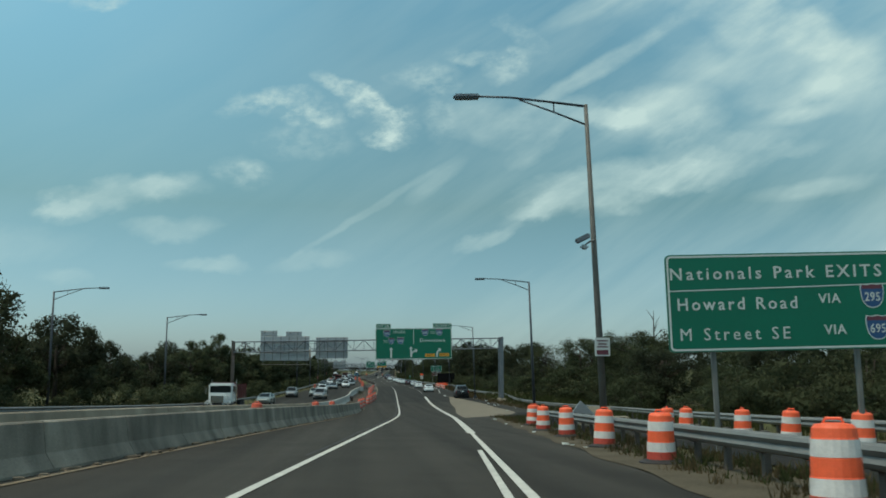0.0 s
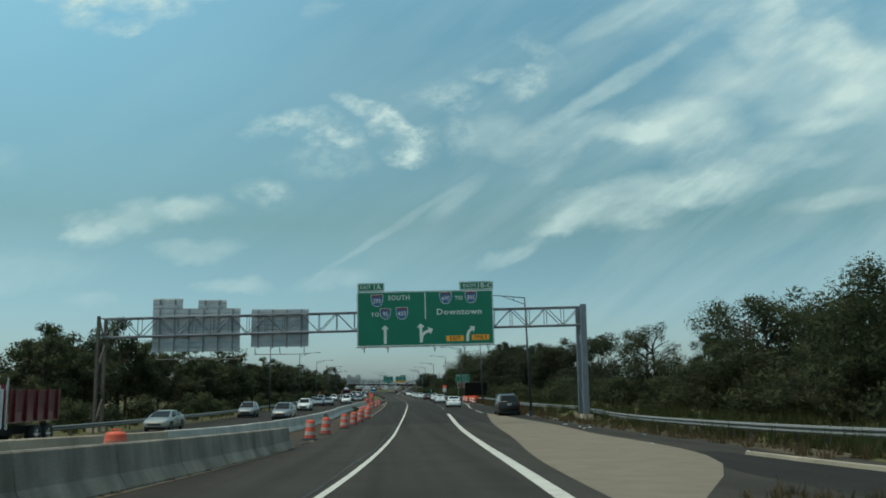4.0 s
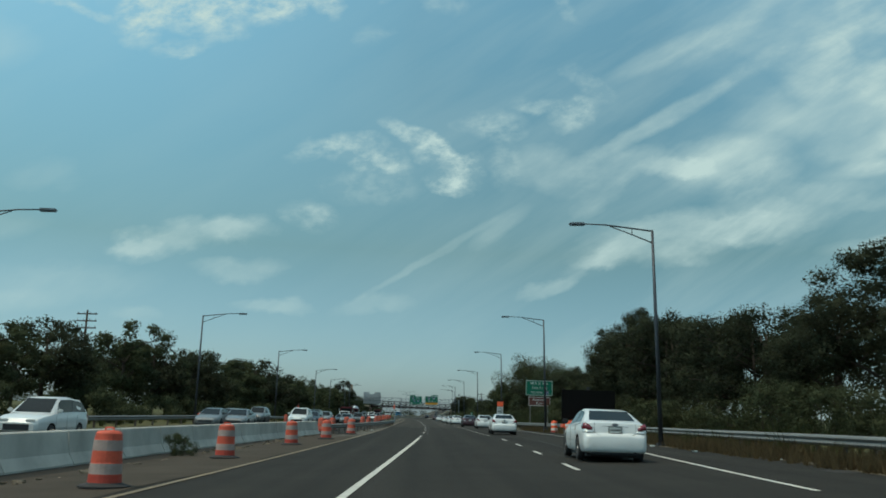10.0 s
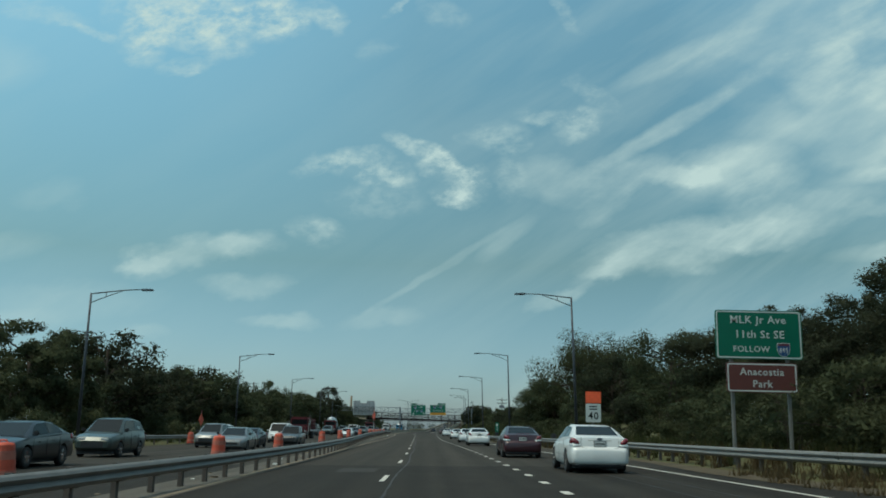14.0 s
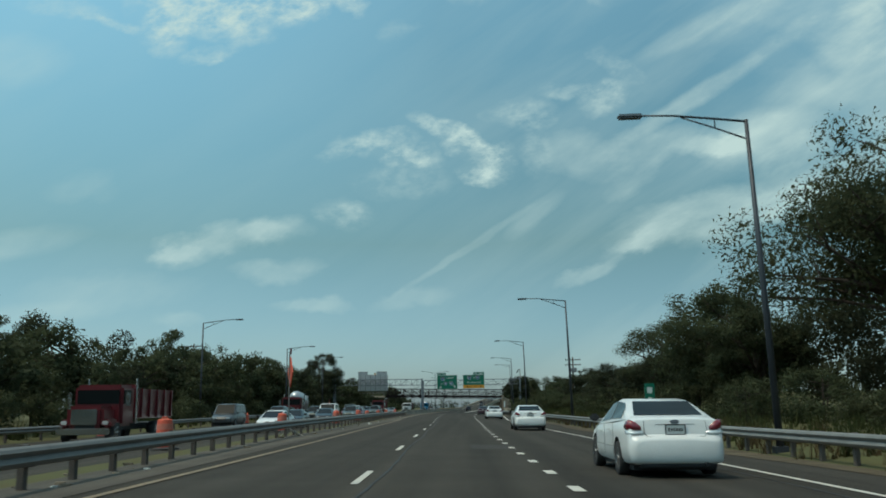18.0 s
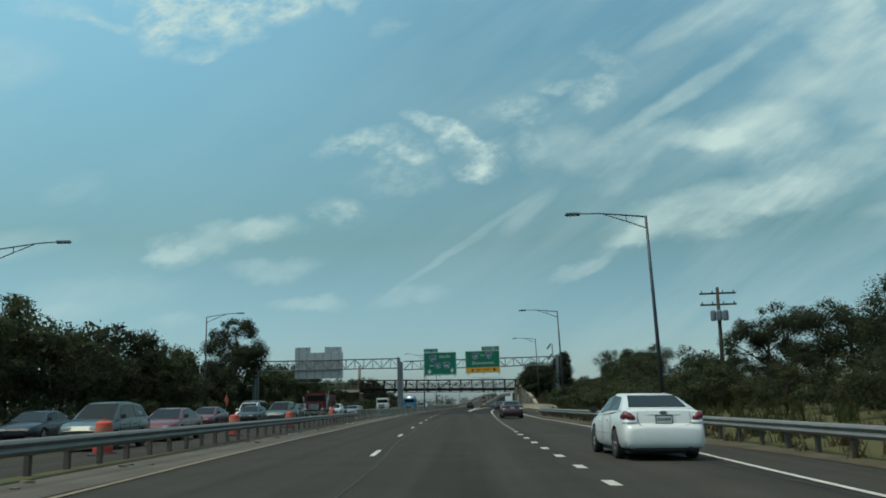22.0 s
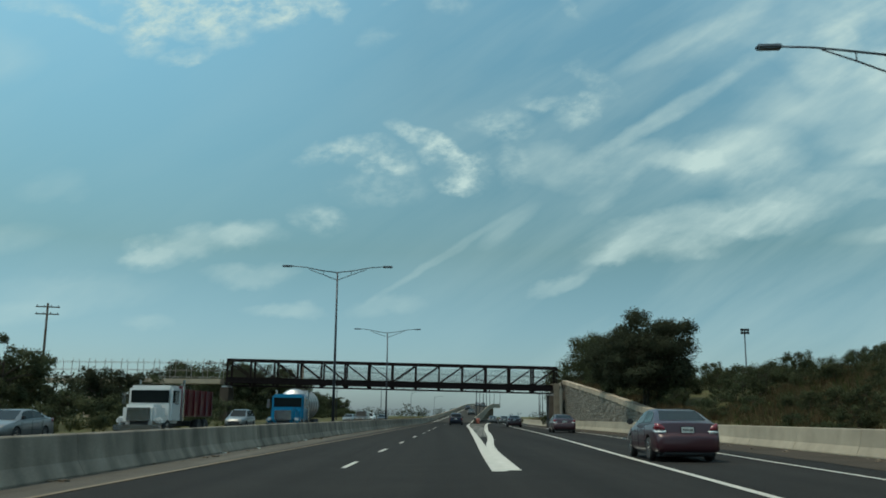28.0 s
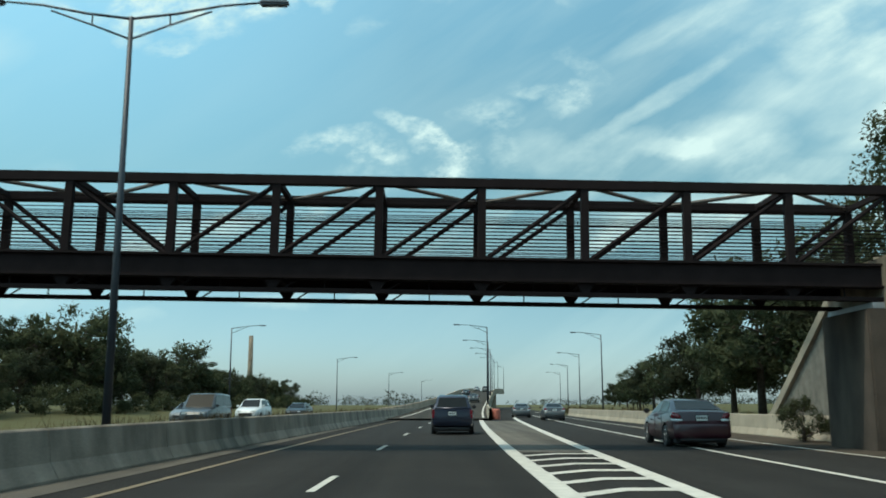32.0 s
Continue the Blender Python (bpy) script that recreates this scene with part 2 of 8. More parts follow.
# ---- materials ----
def material(name, color, rough=0.8, metal=0.0, var=0.25, scale=8.0, fine=90.0, bump=0.0, spec=0.5, tint=None, island=False, coat=0.0):
    """Paint, stone, metal or leaf with variation at two scales and fine relief."""
    m = bpy.data.materials.new(name)
    m.use_nodes = True
    n, l = m.node_tree.nodes, m.node_tree.links
    b = n["Principled BSDF"]
    b.inputs["Roughness"].default_value = rough
    b.inputs["Metallic"].default_value = metal
    b.inputs["Specular IOR Level"].default_value = spec
    b.inputs["Coat Weight"].default_value = coat
    co = n.new("ShaderNodeTexCoord")
    n1, n2 = n.new("ShaderNodeTexNoise"), n.new("ShaderNodeTexNoise")
    n1.inputs["Scale"].default_value, n1.inputs["Detail"].default_value = scale, 4
    n2.inputs["Scale"].default_value, n2.inputs["Detail"].default_value = fine, 3
    geo = n.new("ShaderNodeNewGeometry")
    l.new(geo.outputs["Position"], n1.inputs["Vector"])
    l.new(geo.outputs["Position"], n2.inputs["Vector"])
    mix = n.new("ShaderNodeMix")
    mix.data_type = "FLOAT"
    mix.inputs[0].default_value = 0.4
    l.new(n1.outputs[0], mix.inputs[2])
    l.new(n2.outputs[0], mix.inputs[3])
    src = mix.outputs[0]
    info = n.new("ShaderNodeObjectInfo")
    add = n.new("ShaderNodeMath")
    add.operation = "MULTIPLY_ADD"
    l.new(geo.outputs["Random Per Island"] if island else info.outputs["Random"], add.inputs[0])
    add.inputs[1].default_value = 0.3 if island else 0.08
    l.new(src, add.inputs[2])
    ramp = n.new("ShaderNodeValToRGB")
    c = Vector(color[:3])
    lo, hi = c * (1 - var), c * (1 + var)
    if tint:
        lo = Vector(tint)
    ramp.color_ramp.elements[0].position, ramp.color_ramp.elements[1].position = 0.3, 0.8 if island else 0.72
    ramp.color_ramp.elements[0].color = (*lo, 1)
    ramp.color_ramp.elements[1].color = (*[min(v, 0.95) for v in hi], 1)
    l.new(add.outputs[0], ramp.inputs[0])
    l.new(ramp.outputs[0], b.inputs["Base Color"])
    if bump:
        bp = n.new("ShaderNodeBump")
        bp.inputs["Strength"].default_value = bump
        bp.inputs["Distance"].default_value = 0.02
        l.new(n2.outputs[0], bp.inputs["Height"])
        l.new(bp.outputs[0], b.inputs["Normal"])
    return m


M = {
    "asphalt": material("asphalt", (0.038, 0.034, 0.028), 0.95, var=0.22, scale=0.5, fine=60, bump=0.3, spec=0.15),
    "asphalt_mid": material("asphalt_mid", (0.0248, 0.0224, 0.0187), 0.95, var=0.22, scale=0.5, fine=60, bump=0.3, spec=0.15),
    "asphalt_new": material("asphalt_new", (0.0205, 0.019, 0.017), 0.95, var=0.2, scale=0.5, fine=60, bump=0.3, spec=0.15),
    "asphalt_old": material("asphalt_old", (0.082, 0.074, 0.062), 0.95, var=0.25, scale=0.6, fine=50, bump=0.3, spec=0.2),
    "asphalt_patch": material("asphalt_patch", (0.035, 0.032, 0.028), 0.95, var=0.2, scale=1.5, fine=60, bump=0.3, spec=0.3),
    "concrete": material("concrete", (0.36, 0.295, 0.222), 0.95, var=0.25, scale=1.2, fine=40, bump=0.25, spec=0.1),
    "apron": material("apron", (0.165, 0.14, 0.105), 0.95, var=0.2, scale=1.0, fine=40, bump=0.3, spec=0.2),
    "concrete_pale": material("concrete_pale", (0.29, 0.248, 0.186), 0.95, var=0.2, scale=1.5, fine=40, bump=0.2, spec=0.3),
    "barrier_white": material("barrier_white", (0.47, 0.45, 0.405), 0.9, var=0.2, scale=1.5, fine=40, bump=0.2, spec=0.2),
    "median_concrete": material("median_concrete", (0.235, 0.205, 0.165), 0.95, var=0.4, scale=0.9, fine=30, bump=0.3, spec=0.2),
    # dark brown stands in for the footbridge's shade on its piers
    "pier_shaded": material("pier_shaded", (0.062, 0.048, 0.038), 0.95, var=0.4, scale=0.9, fine=30, bump=0.3, spec=0.2),
    # grimy concrete; on the abutment face its darkness stands for shade
    "concrete_dirt_shade": material("concrete_dirt_shade", (0.17, 0.139, 0.104), 0.95, var=0.4, scale=0.9, fine=30, bump=0.3, spec=0.2),
    "paint_white": material("paint_white", (0.46, 0.44, 0.39), 0.8, var=0.25, scale=3, fine=60),
    "paint_yellow": material("paint_yellow", (0.165, 0.125, 0.075), 0.75, var=0.3, scale=3, fine=60),
    "grass": material("grass", (0.055, 0.06, 0.026), 0.95, var=0.5, scale=0.35, fine=9, bump=0.6, spec=0.1, tint=(0.085, 0.066, 0.034)),
    "dust_lane": material("dust_lane", (0.058, 0.047, 0.036), 0.95, var=0.3, scale=0.6, fine=30, bump=0.3, spec=0.1),
    "drum_red": material("drum_red", (0.40, 0.05, 0.03), 0.6, var=0.2, scale=6, fine=40),
    "dirt": material("dirt", (0.085, 0.07, 0.048), 0.95, var=0.4, scale=0.8, fine=14, bump=0.5, spec=0.1),
    "galvanised": material("galvanised", (0.17, 0.166, 0.155), 0.6, 0.3, var=0.2, scale=2, fine=30),
    "dry_grass": material("dry_grass", (0.082, 0.060, 0.032), 0.95, var=0.45, scale=1.0, fine=8, spec=0.05, island=True),
    "weeds": material("weeds", (0.045, 0.05, 0.02), 0.95, var=0.5, scale=1.0, fine=8, spec=0.05, island=True),
    "tar": material("tar", (0.02, 0.02, 0.02), 0.8, var=0.2, scale=2, fine=40),
    "galv_dark": material("galv_dark", (0.15, 0.165, 0.185), 0.55, 0.5, var=0.25, scale=2, fine=30),
    "galv_pole": material("galv_pole", (0.12, 0.112, 0.10), 0.7, 0.2, var=0.25, scale=3, fine=30),
    "bronze": material("bronze", (0.045, 0.05, 0.06), 0.5, 0.4, var=0.2, scale=3, fine=30),
    "rust": material("rust", (0.085, 0.07, 0.06), 0.8, 0.2, var=0.35, scale=3, fine=30, bump=0.2),
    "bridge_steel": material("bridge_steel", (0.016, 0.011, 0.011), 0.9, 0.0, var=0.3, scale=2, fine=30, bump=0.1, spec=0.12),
    "sign_green": material("sign_green", (0.0, 0.112, 0.064), 0.5, var=0.1, scale=0.8, fine=20),
    "sign_white": material("sign_white", (0.50, 0.53, 0.51), 0.5, var=0.05, scale=2, fine=30),
    "sign_blue": material("sign_blue", (0.022, 0.07, 0.18), 0.45, var=0.1),
    "sign_red": material("sign_red", (0.11, 0.03, 0.045), 0.45, var=0.1),
    "sign_orange": material("sign_orange", (0.62, 0.27, 0.015), 0.5, var=0.1),
    "sign_brown": material("sign_brown", (0.10, 0.03, 0.025), 0.5, var=0.1),
    "sign_black": material("sign_black", (0.012, 0.012, 0.012), 0.85, var=0.1, spec=0.15),
    "sign_back": material("sign_back", (0.36, 0.37, 0.38), 0.5, 0.5, var=0.15, scale=2, fine=20),
    "drum_orange": material("drum_orange", (0.80, 0.11, 0.035), 0.55, var=0.15, scale=6, fine=40),
    "drum_white": material("drum_white", (0.62, 0.58, 0.55), 0.5, var=0.2, scale=6, fine=40),
    "drum_faded": material("drum_faded", (0.52, 0.085, 0.045), 0.7, var=0.25, scale=5, fine=40),
    "band_dirty": material("band_dirty", (0.33, 0.25, 0.225), 0.7, var=0.3, scale=5, fine=40),
    "band_worn": material("band_worn", (0.42, 0.13, 0.09), 0.7, var=0.3, scale=5, fine=40),
    "rubber": material("rubber", (0.022, 0.02, 0.02), 0.85, var=0.3, scale=10, fine=60),
    "bark": material("bark", (0.055, 0.045, 0.037), 0.95, var=0.4, scale=5, fine=30, bump=0.6, spec=0.1),
    "leaf_dark": material("leaf_dark", (0.034, 0.040, 0.023), 0.9, var=0.4, scale=0.7, fine=5, spec=0.15, island=True),
    "leaf": material("leaf", (0.050, 0.060, 0.031), 0.9, var=0.4, scale=0.6, fine=5, spec=0.15, island=True),
    "leaf_olive": material("leaf_olive", (0.048, 0.055, 0.028), 0.9, var=0.4, scale=0.6, fine=5, spec=0.12, island=True),
}


def streaks(m, across, along, lo, hi):
    """Long worn streaks along the road over a material's colour."""
    n, l = m.node_tree.nodes, m.node_tree.links
    b = n["Principled BSDF"]
    src = b.inputs["Base Color"].links[0].from_socket
    geo, mp, tx, rp, mx = n.new("ShaderNodeNewGeometry"), n.new("ShaderNodeMapping"), n.new("ShaderNodeTexNoise"), n.new("ShaderNodeMapRange"), n.new("ShaderNodeMix")
    mp.inputs["Scale"].default_value = (across, along, 0.3)
    tx.inputs["Scale"].default_value, tx.inputs["Detail"].default_value = 1.0, 5
    l.new(geo.outputs["Position"], mp.inputs["Vector"])
    l.new(mp.outputs[0], tx.inputs["Vector"])
    rp.inputs[1].default_value, rp.inputs[2].default_value = 0.3, 0.7
    rp.inputs[3].default_value, rp.inputs[4].default_value = lo, hi
    l.new(tx.outputs[0], rp.inputs[0])
    mx.data_type, mx.blend_type = "RGBA", "MULTIPLY"
    mx.inputs[0].default_value = 1.0
    l.new(src, mx.inputs[6])
    l.new(rp.outputs[0], mx.inputs[7])
    l.new(mx.outputs[2], b.inputs["Base Color"])


def translucent(m, share):
    """Thin leaves pass some light through."""
    n, l = m.node_tree.nodes, m.node_tree.links
    b = n["Principled BSDF"]
    out = [k for k in n if k.type == "OUTPUT_MATERIAL"][0]
    tr, mx = n.new("ShaderNodeBsdfTranslucent"), n.new("ShaderNodeMixShader")
    l.new(b.inputs["Base Color"].links[0].from_socket, tr.inputs["Color"])
    mx.inputs[0].default_value = share
    l.new(b.outputs[0], mx.inputs[1])
    l.new(tr.outputs[0], mx.inputs[2])
    l.new(mx.outputs[0], out.inputs["Surface"])


for leafy in ("leaf", "leaf_dark", "leaf_olive", "weeds", "dry_grass"):
    translucent(M[leafy], 0.4)
streaks(M["asphalt"], 1.1, 0.012, 0.72, 1.35)
streaks(M["asphalt_mid"], 1.1, 0.012, 0.72, 1.35)
streaks(M["asphalt_new"], 1.1, 0.012, 0.75, 1.3)
streaks(M["asphalt_old"], 1.6, 0.03, 0.7, 1.35)
streaks(M["concrete"], 0.5, 0.4, 0.76, 1.2)
streaks(M["concrete_pale"], 0.6, 0.3, 0.82, 1.15)
streaks(M["barrier_white"], 0.5, 0.5, 0.8, 1.12)
for kind in ("concrete_dirt_shade", "median_concrete", "pier_shaded"):
    streaks(M[kind], 0.5, 1.0, 0.6, 1.35)


# ---- building helpers ----
def mesh_of(name, bm, mat, smooth=False):
    me = bpy.data.meshes.new(name)
    bm.normal_update()
    bm.to_mesh(me)
    bm.free()
    for m in (mat if isinstance(mat, (list, tuple)) else [mat]):
        me.materials.append(m)
    if smooth:
        me.polygons.foreach_set("use_smooth", [True] * len(me.polygons))
    return me


def part(name, bm, mat, parent=None, label="", smooth=False, kind=""):
    """Link a bmesh as one mesh object under a thing or a part."""
    ob = new(name, mesh_of(name, bm, mat, smooth) if isinstance(bm, bmesh.types.BMesh) else bm)
    ob.parent = parent
    return tagged(ob, label, kind=kind)


def thing(name, label, category, group="", kind="", at=None):
    ob = new(name)
    ob.empty_display_size = 0.2
    if at is not None:
        ob.matrix_world = at
    return tagged(ob, label, category, group, kind)


def box(bm, x0, x1, y0, y1, z0, z1, bevel=0.0):
    r = bmesh.ops.create_cube(bm, size=1)
    vs = r["verts"]
    for v in vs:
        v.co = Vector(((x0 + x1) / 2 + v.co.x * (x1 - x0), (y0 + y1) / 2 + v.co.y * (y1 - y0), (z0 + z1) / 2 + v.co.z * (z1 - z0)))
    if bevel:
        es = list({e for v in vs for e in v.link_edges})
        bmesh.ops.bevel(bm, geom=es, offset=bevel, segments=2, affect="EDGES", clamp_overlap=True)
    return vs


def tube(bm, pts, r0, r1=None, seg=8, cap=True):
    """A tapered round bar along the points."""
    r1 = r0 if r1 is None else r1
    pts = [Vector(p) for p in pts]
    rings = []
    up = Vector((0, 0, 1))
    for i, p in enumerate(pts):
        d = (pts[min(i + 1, len(pts) - 1)] - pts[max(i - 1, 0)]).normalized()
        s = d.cross(up if abs(d.z) < 0.95 else Vector((1, 0, 0))).normalized()
        u = s.cross(d)
        r = r0 + (r1 - r0) * i / max(1, len(pts) - 1)
        rings.append([bm.verts.new(p + (s * math.cos(a) + u * math.sin(a)) * r) for a in (2 * math.pi * k / seg for k in range(seg))])
    for a, b in zip(rings, rings[1:]):
        for k in range(seg):
            bm.faces.new((a[k], a[(k + 1) % seg], b[(k + 1) % seg], b[k]))
    if cap:
        bm.faces.new(rings[0][::-1])
        bm.faces.new(rings[-1])


def lathe(bm, prof, seg=20, c=(0, 0, 0), mat_of=None):
    """A solid of revolution about z from (radius, height) pairs."""
    rings = [[bm.verts.new((c[0] + r * math.cos(2 * math.pi * k / seg), c[1] + r * math.sin(2 * math.pi * k / seg), c[2] + z)) for k in range(seg)] for r, z in prof]
    for i, (a, b) in enumerate(zip(rings, rings[1:])):
        for k in range(seg):
            f = bm.faces.new((a[k], a[(k + 1) % seg], b[(k + 1) % seg], b[k]))
            if mat_of:
                f.material_index = mat_of[i]
    bm.faces.new(rings[0][::-1])
    f = bm.faces.new(rings[-1])
    if mat_of:
        f.material_index = mat_of[-1]


def prism(bm, poly, y0, y1):
    """A polygon in x, z drawn out along y."""
    a = [bm.verts.new((x, y0, z)) for x, z in poly]
    b = [bm.verts.new((x, y1, z)) for x, z in poly]
    n = len(poly)
    for k in range(n):
        bm.faces.new((a[k], a[(k + 1) % n], b[(k + 1) % n], b[k]))
    bm.faces.new(a[::-1])
    bm.faces.new(b)
    bmesh.ops.recalc_face_normals(bm, faces=bm.faces)


# ---- the road's plan ----
def curve(knots, tight=False):
    """A smooth curve through knots; tight: never past its knots' range."""
    k = np.array(knots, float)
    xs, ys = k[:, 0], k[:, 1]
    m = np.gradient(ys, xs)
    if tight:
        d = np.diff(ys) / np.diff(xs)
        m[1:-1] = np.where(d[1:] * d[:-1] > 0, 2 * d[1:] * d[:-1] / (d[1:] + d[:-1] + 1e-12), 0.0)
    def f(v):
        v = np.asarray(v, float)
        i = np.clip(np.searchsorted(xs, v) - 1, 0, len(xs) - 2)
        h = xs[i + 1] - xs[i]
        t = np.clip((v - xs[i]) / h, 0, 1)
        return ((1 + 2 * t) * (1 - t) ** 2 * ys[i] + t * (1 - t) ** 2 * h * m[i] + t * t * (3 - 2 * t) * ys[i + 1] + t * t * (t - 1) * h * m[i + 1])
    return f
# left lane line of the driven carriageway, road height and cross slope along y
line_x = curve([(-150,-25),(-60,-16.6),(0,-11.2),(20,-9.5),(40,-7.85),(62,-6.2),(95,-4.7),(116,-4.0),(140,-3.2),(166,-2.4),(195,-1.6),(224,-1.1),(248,-1.0),(290,-1.45),(330,-2.0),(366,-2.5),(407,-3.5),(444,-3.9),(480,-4.1),(500,-4.1),(522,-3.75),(545,-3.1),(566,-2.5),(590,-1.8),(614,-1.2),(680,1.8),(760,7.5),(900,20),(1000,34),(1100,56)])
road_z = curve([(-150,8.0),(-60,4.8),(0,3.0),(18,2.44),(37,1.84),(55,1.25),(73.5,.69),(89,.33),(104,.09),(118,0),(130,0),(600,0),(650,0),(1100,0)])
bank = curve([(-150,0),(0,0),(40,-.012),(73,-.005),(90,.006),(110,.012),(128,.022),(145,.034),(165,.034),(186,.028),(210,.022),(235,.016),(260,.009),(281,.001),(300,-.011),(330,-.022),(365,-.022),(385,-.017),(413,-.007),(450,-.008),(480,-.004),(500,.006),(545,.006),(600,0),(1100,0)])
# the opposite carriageway lies a little lower on the bend
dip = curve([(-150, 0), (230, 0), (270, .25), (305, .5), (345, .5), (385, .3), (430, .1), (470, 0), (1100, 0)], tight=True)


def ground_z(x, y):
    o = x - line_x(y)
    return road_z(y) + bank(y) * np.clip(o - 1.9, -9, 11) - dip(y) * np.clip((-6.3 - o) / 3.5, 0, 1)


def gz(x, y):
    return float(ground_z(x, y))


def lx(y):
    return float(line_x(y))


def on_road(off, y, dz=0.0, turn=0.0):
    """A pose on the road, off metres right of the lane line, turned along the road."""
    x = lx(y) + off
    h = math.degrees(math.atan2(-(lx(y + 1) - lx(y - 1)), 2))
    return pose(x, y, gz(x, y) + dz, 0, 0, h + turn)


def strip(bm, y0, y1, left, right, dz=0.0, step=4.0, thick=0.0):
    """A band that follows the road between two offsets (numbers or curves of y)."""
    lf = left if callable(left) else (lambda y: left)
    rf = right if callable(right) else (lambda y: right)
    n = max(1, int(math.ceil((y1 - y0) / step)))
    prev = None
    for i in range(n + 1):
        y = y0 + (y1 - y0) * i / n
        row = []
        a, b = lf(y), rf(y)
        m = max(1, int(abs(b - a) / 3.0))
        for k in range(m + 1):
            x = lx(y) + a + (b - a) * k / m
            row.append((x, y, gz(x, y) + dz))
        if prev and len(prev) != len(row):
            m = len(prev) - 1
            row = [(lx(y) + a + (b - a) * k / m, y, gz(lx(y) + a + (b - a) * k / m, y) + dz) for k in range(m + 1)]
        vs = [bm.verts.new(p) for p in row]
        if prev:
            for k in range(len(row) - 1):
                bm.faces.new((pv[k], pv[k + 1], vs[k + 1], vs[k]))
        prev, pv = row, vs
    return bm


def swept(bm, y0, y1, off, poly, step=4.0, dz=0.0):
    """A cross-section (x, z) swept along the road at an offset (number or curve)."""
    of = off if callable(off) else (lambda y: off)
    n = max(1, int(math.ceil((y1 - y0) / step)))
    rings = []
    for i in range(n + 1):
        y = y0 + (y1 - y0) * i / n
        x0 = lx(y) + of(y)
        z = gz(x0, y) + dz
        rings.append([bm.verts.new((x0 + px, y, z + pz)) for px, pz in poly])
    m = len(poly)
    for a, b in zip(rings, rings[1:]):
        for k in range(m):
            bm.faces.new((a[k], b[k], b[(k + 1) % m], a[(k + 1) % m]))
    bm.faces.new(rings[0])
    bm.faces.new(rings[-1][::-1])
    bmesh.ops.recalc_face_normals(bm, faces=bm.faces)

# ---- ground and road ----
right_side = curve([(-150, 7.6), (0, 6.2), (30, 6.2), (52, 8.5), (75, 13.5), (100, 13.5), (125, 12), (150, 11.5), (205, 12), (240, 10.6), (330, 10.2), (460, 10.6), (485, 14.5), (510, 15.5), (553, 16.4), (590, 16.2), (612, 15.4), (680, 15), (1100, 15)], tight=True)
left_side = -19.5


def terrain(x, y):
    """Ground height: the road's own sheet, rising verges beyond it."""
    o = x - lx(y)
    r = float(right_side(y))
    z = gz(x, y)
    if o > r:
        d = o - r
        if y < 96:
            d = max(0.0, d - 8.5 * min(1.0, (96 - y) / 24))
        z += 0.9 * (1 - math.exp(-d / 7)) + min(d, 60) * 0.012
        if 500 < y < 640:
            k = min(1, (y - 500) / 30) * min(1, (640 - y) / 26)
            z += k * 3.2 * min(1, max(0, d - 1.5) / 9)
        if 556 < y < 611 and d > 0.7:
            z = max(z, (0.79 + (y - 558) * 0.0835 + 0.25 + min(d, 12) * 0.05) * max(0.0, min(1.0, (70 - d) / 30)))
    if o < left_side:
        d = left_side - o
        z += 0.6 * (1 - math.exp(-d / 8)) + min(d, 80) * 0.01
    return z


bm = bmesh.new()
ys = [-2500, -900, -400, -150] + [-140 + 5 * i for i in range(0, 195)] + [860, 920, 1000, 1100, 1400, 2200, 4000]
xs_off = [-3800, -1500, -500, -200, -120, -80, -60, -45, -36, -30, -26, -23, -20, -19.5, -15, -11, -8, -6, -4, -2, 0, 2, 4]
RIGHT_OFF = (-0.1, 0.3, 0.6, 0.78, 1.6, 2.6, 4, 6, 8.5, 12, 17, 24, 34, 50, 80, 130, 220, 500, 1500, 3800)
grid = []
for y in ys:
    yc = min(max(y, -150), 1100)
    offs = [o for o in xs_off if o < 6] + [float(right_side(yc)) + d for d in RIGHT_OFF]
    grid.append([bm.verts.new((lx(yc) + o, y, (terrain(lx(yc) + o, yc) if abs(o) < 450 else 1.5) - 0.02)) for o in offs])
for a, b in zip(grid, grid[1:]):
    for k in range(len(a) - 1):
        bm.faces.new((a[k], a[k + 1], b[k + 1], b[k]))
ground = part("ground", bm, M["grass"], None, "dry late-summer grass verge beside the motorway", smooth=True, kind="structure")

bm = bmesh.new()
strip(bm, -150, 120, left_side, lambda y: float(right_side(y)), dz=0.02, step=5)
road = part("road", bm, M["asphalt"], None, "grey asphalt motorway with worn wheel tracks", kind="structure")
bm = bmesh.new()
strip(bm, 120, 245, left_side, lambda y: float(right_side(y)), dz=0.02, step=5)
part("road", bm, M["asphalt_mid"], None, "dark grey asphalt with dusty streaks beside the drums", kind="structure")
bm = bmesh.new()
strip(bm, 245, 484, left_side, lambda y: float(right_side(y)), dz=0.02, step=5)
part("road", bm, M["asphalt"], None, "grey asphalt motorway with worn wheel tracks", kind="structure")
bm = bmesh.new()
strip(bm, 484, 1080, left_side, lambda y: float(right_side(y)) if y < 640 else 15.0, dz=0.02, step=5)
part("road", bm, M["asphalt_new"], None, "darker newer asphalt towards the footbridge", kind="structure")

# pale shoulders and the concrete apron by the slip road
bm = bmesh.new()
strip(bm, 62, 138, curve([(62, 4.6), (75, 4.8), (95, 5.9), (119, 6.9), (138, 8.0)]), curve([(62, 4.9), (75, 9.5), (98, 10.4), (110, 10.6), (126, 9.4), (138, 8.15)]), dz=0.03)
part("apron", bm, M["apron"], None, "pale concrete apron beside the exit lane", kind="structure")
bm = bmesh.new()
strip(bm, 196, 640, -5.2, -3.75, dz=0.03)
part("shoulder", bm, M["asphalt_old"], None, "dusty grey left shoulder under the guardrail", kind="structure")
bm = bmesh.new()
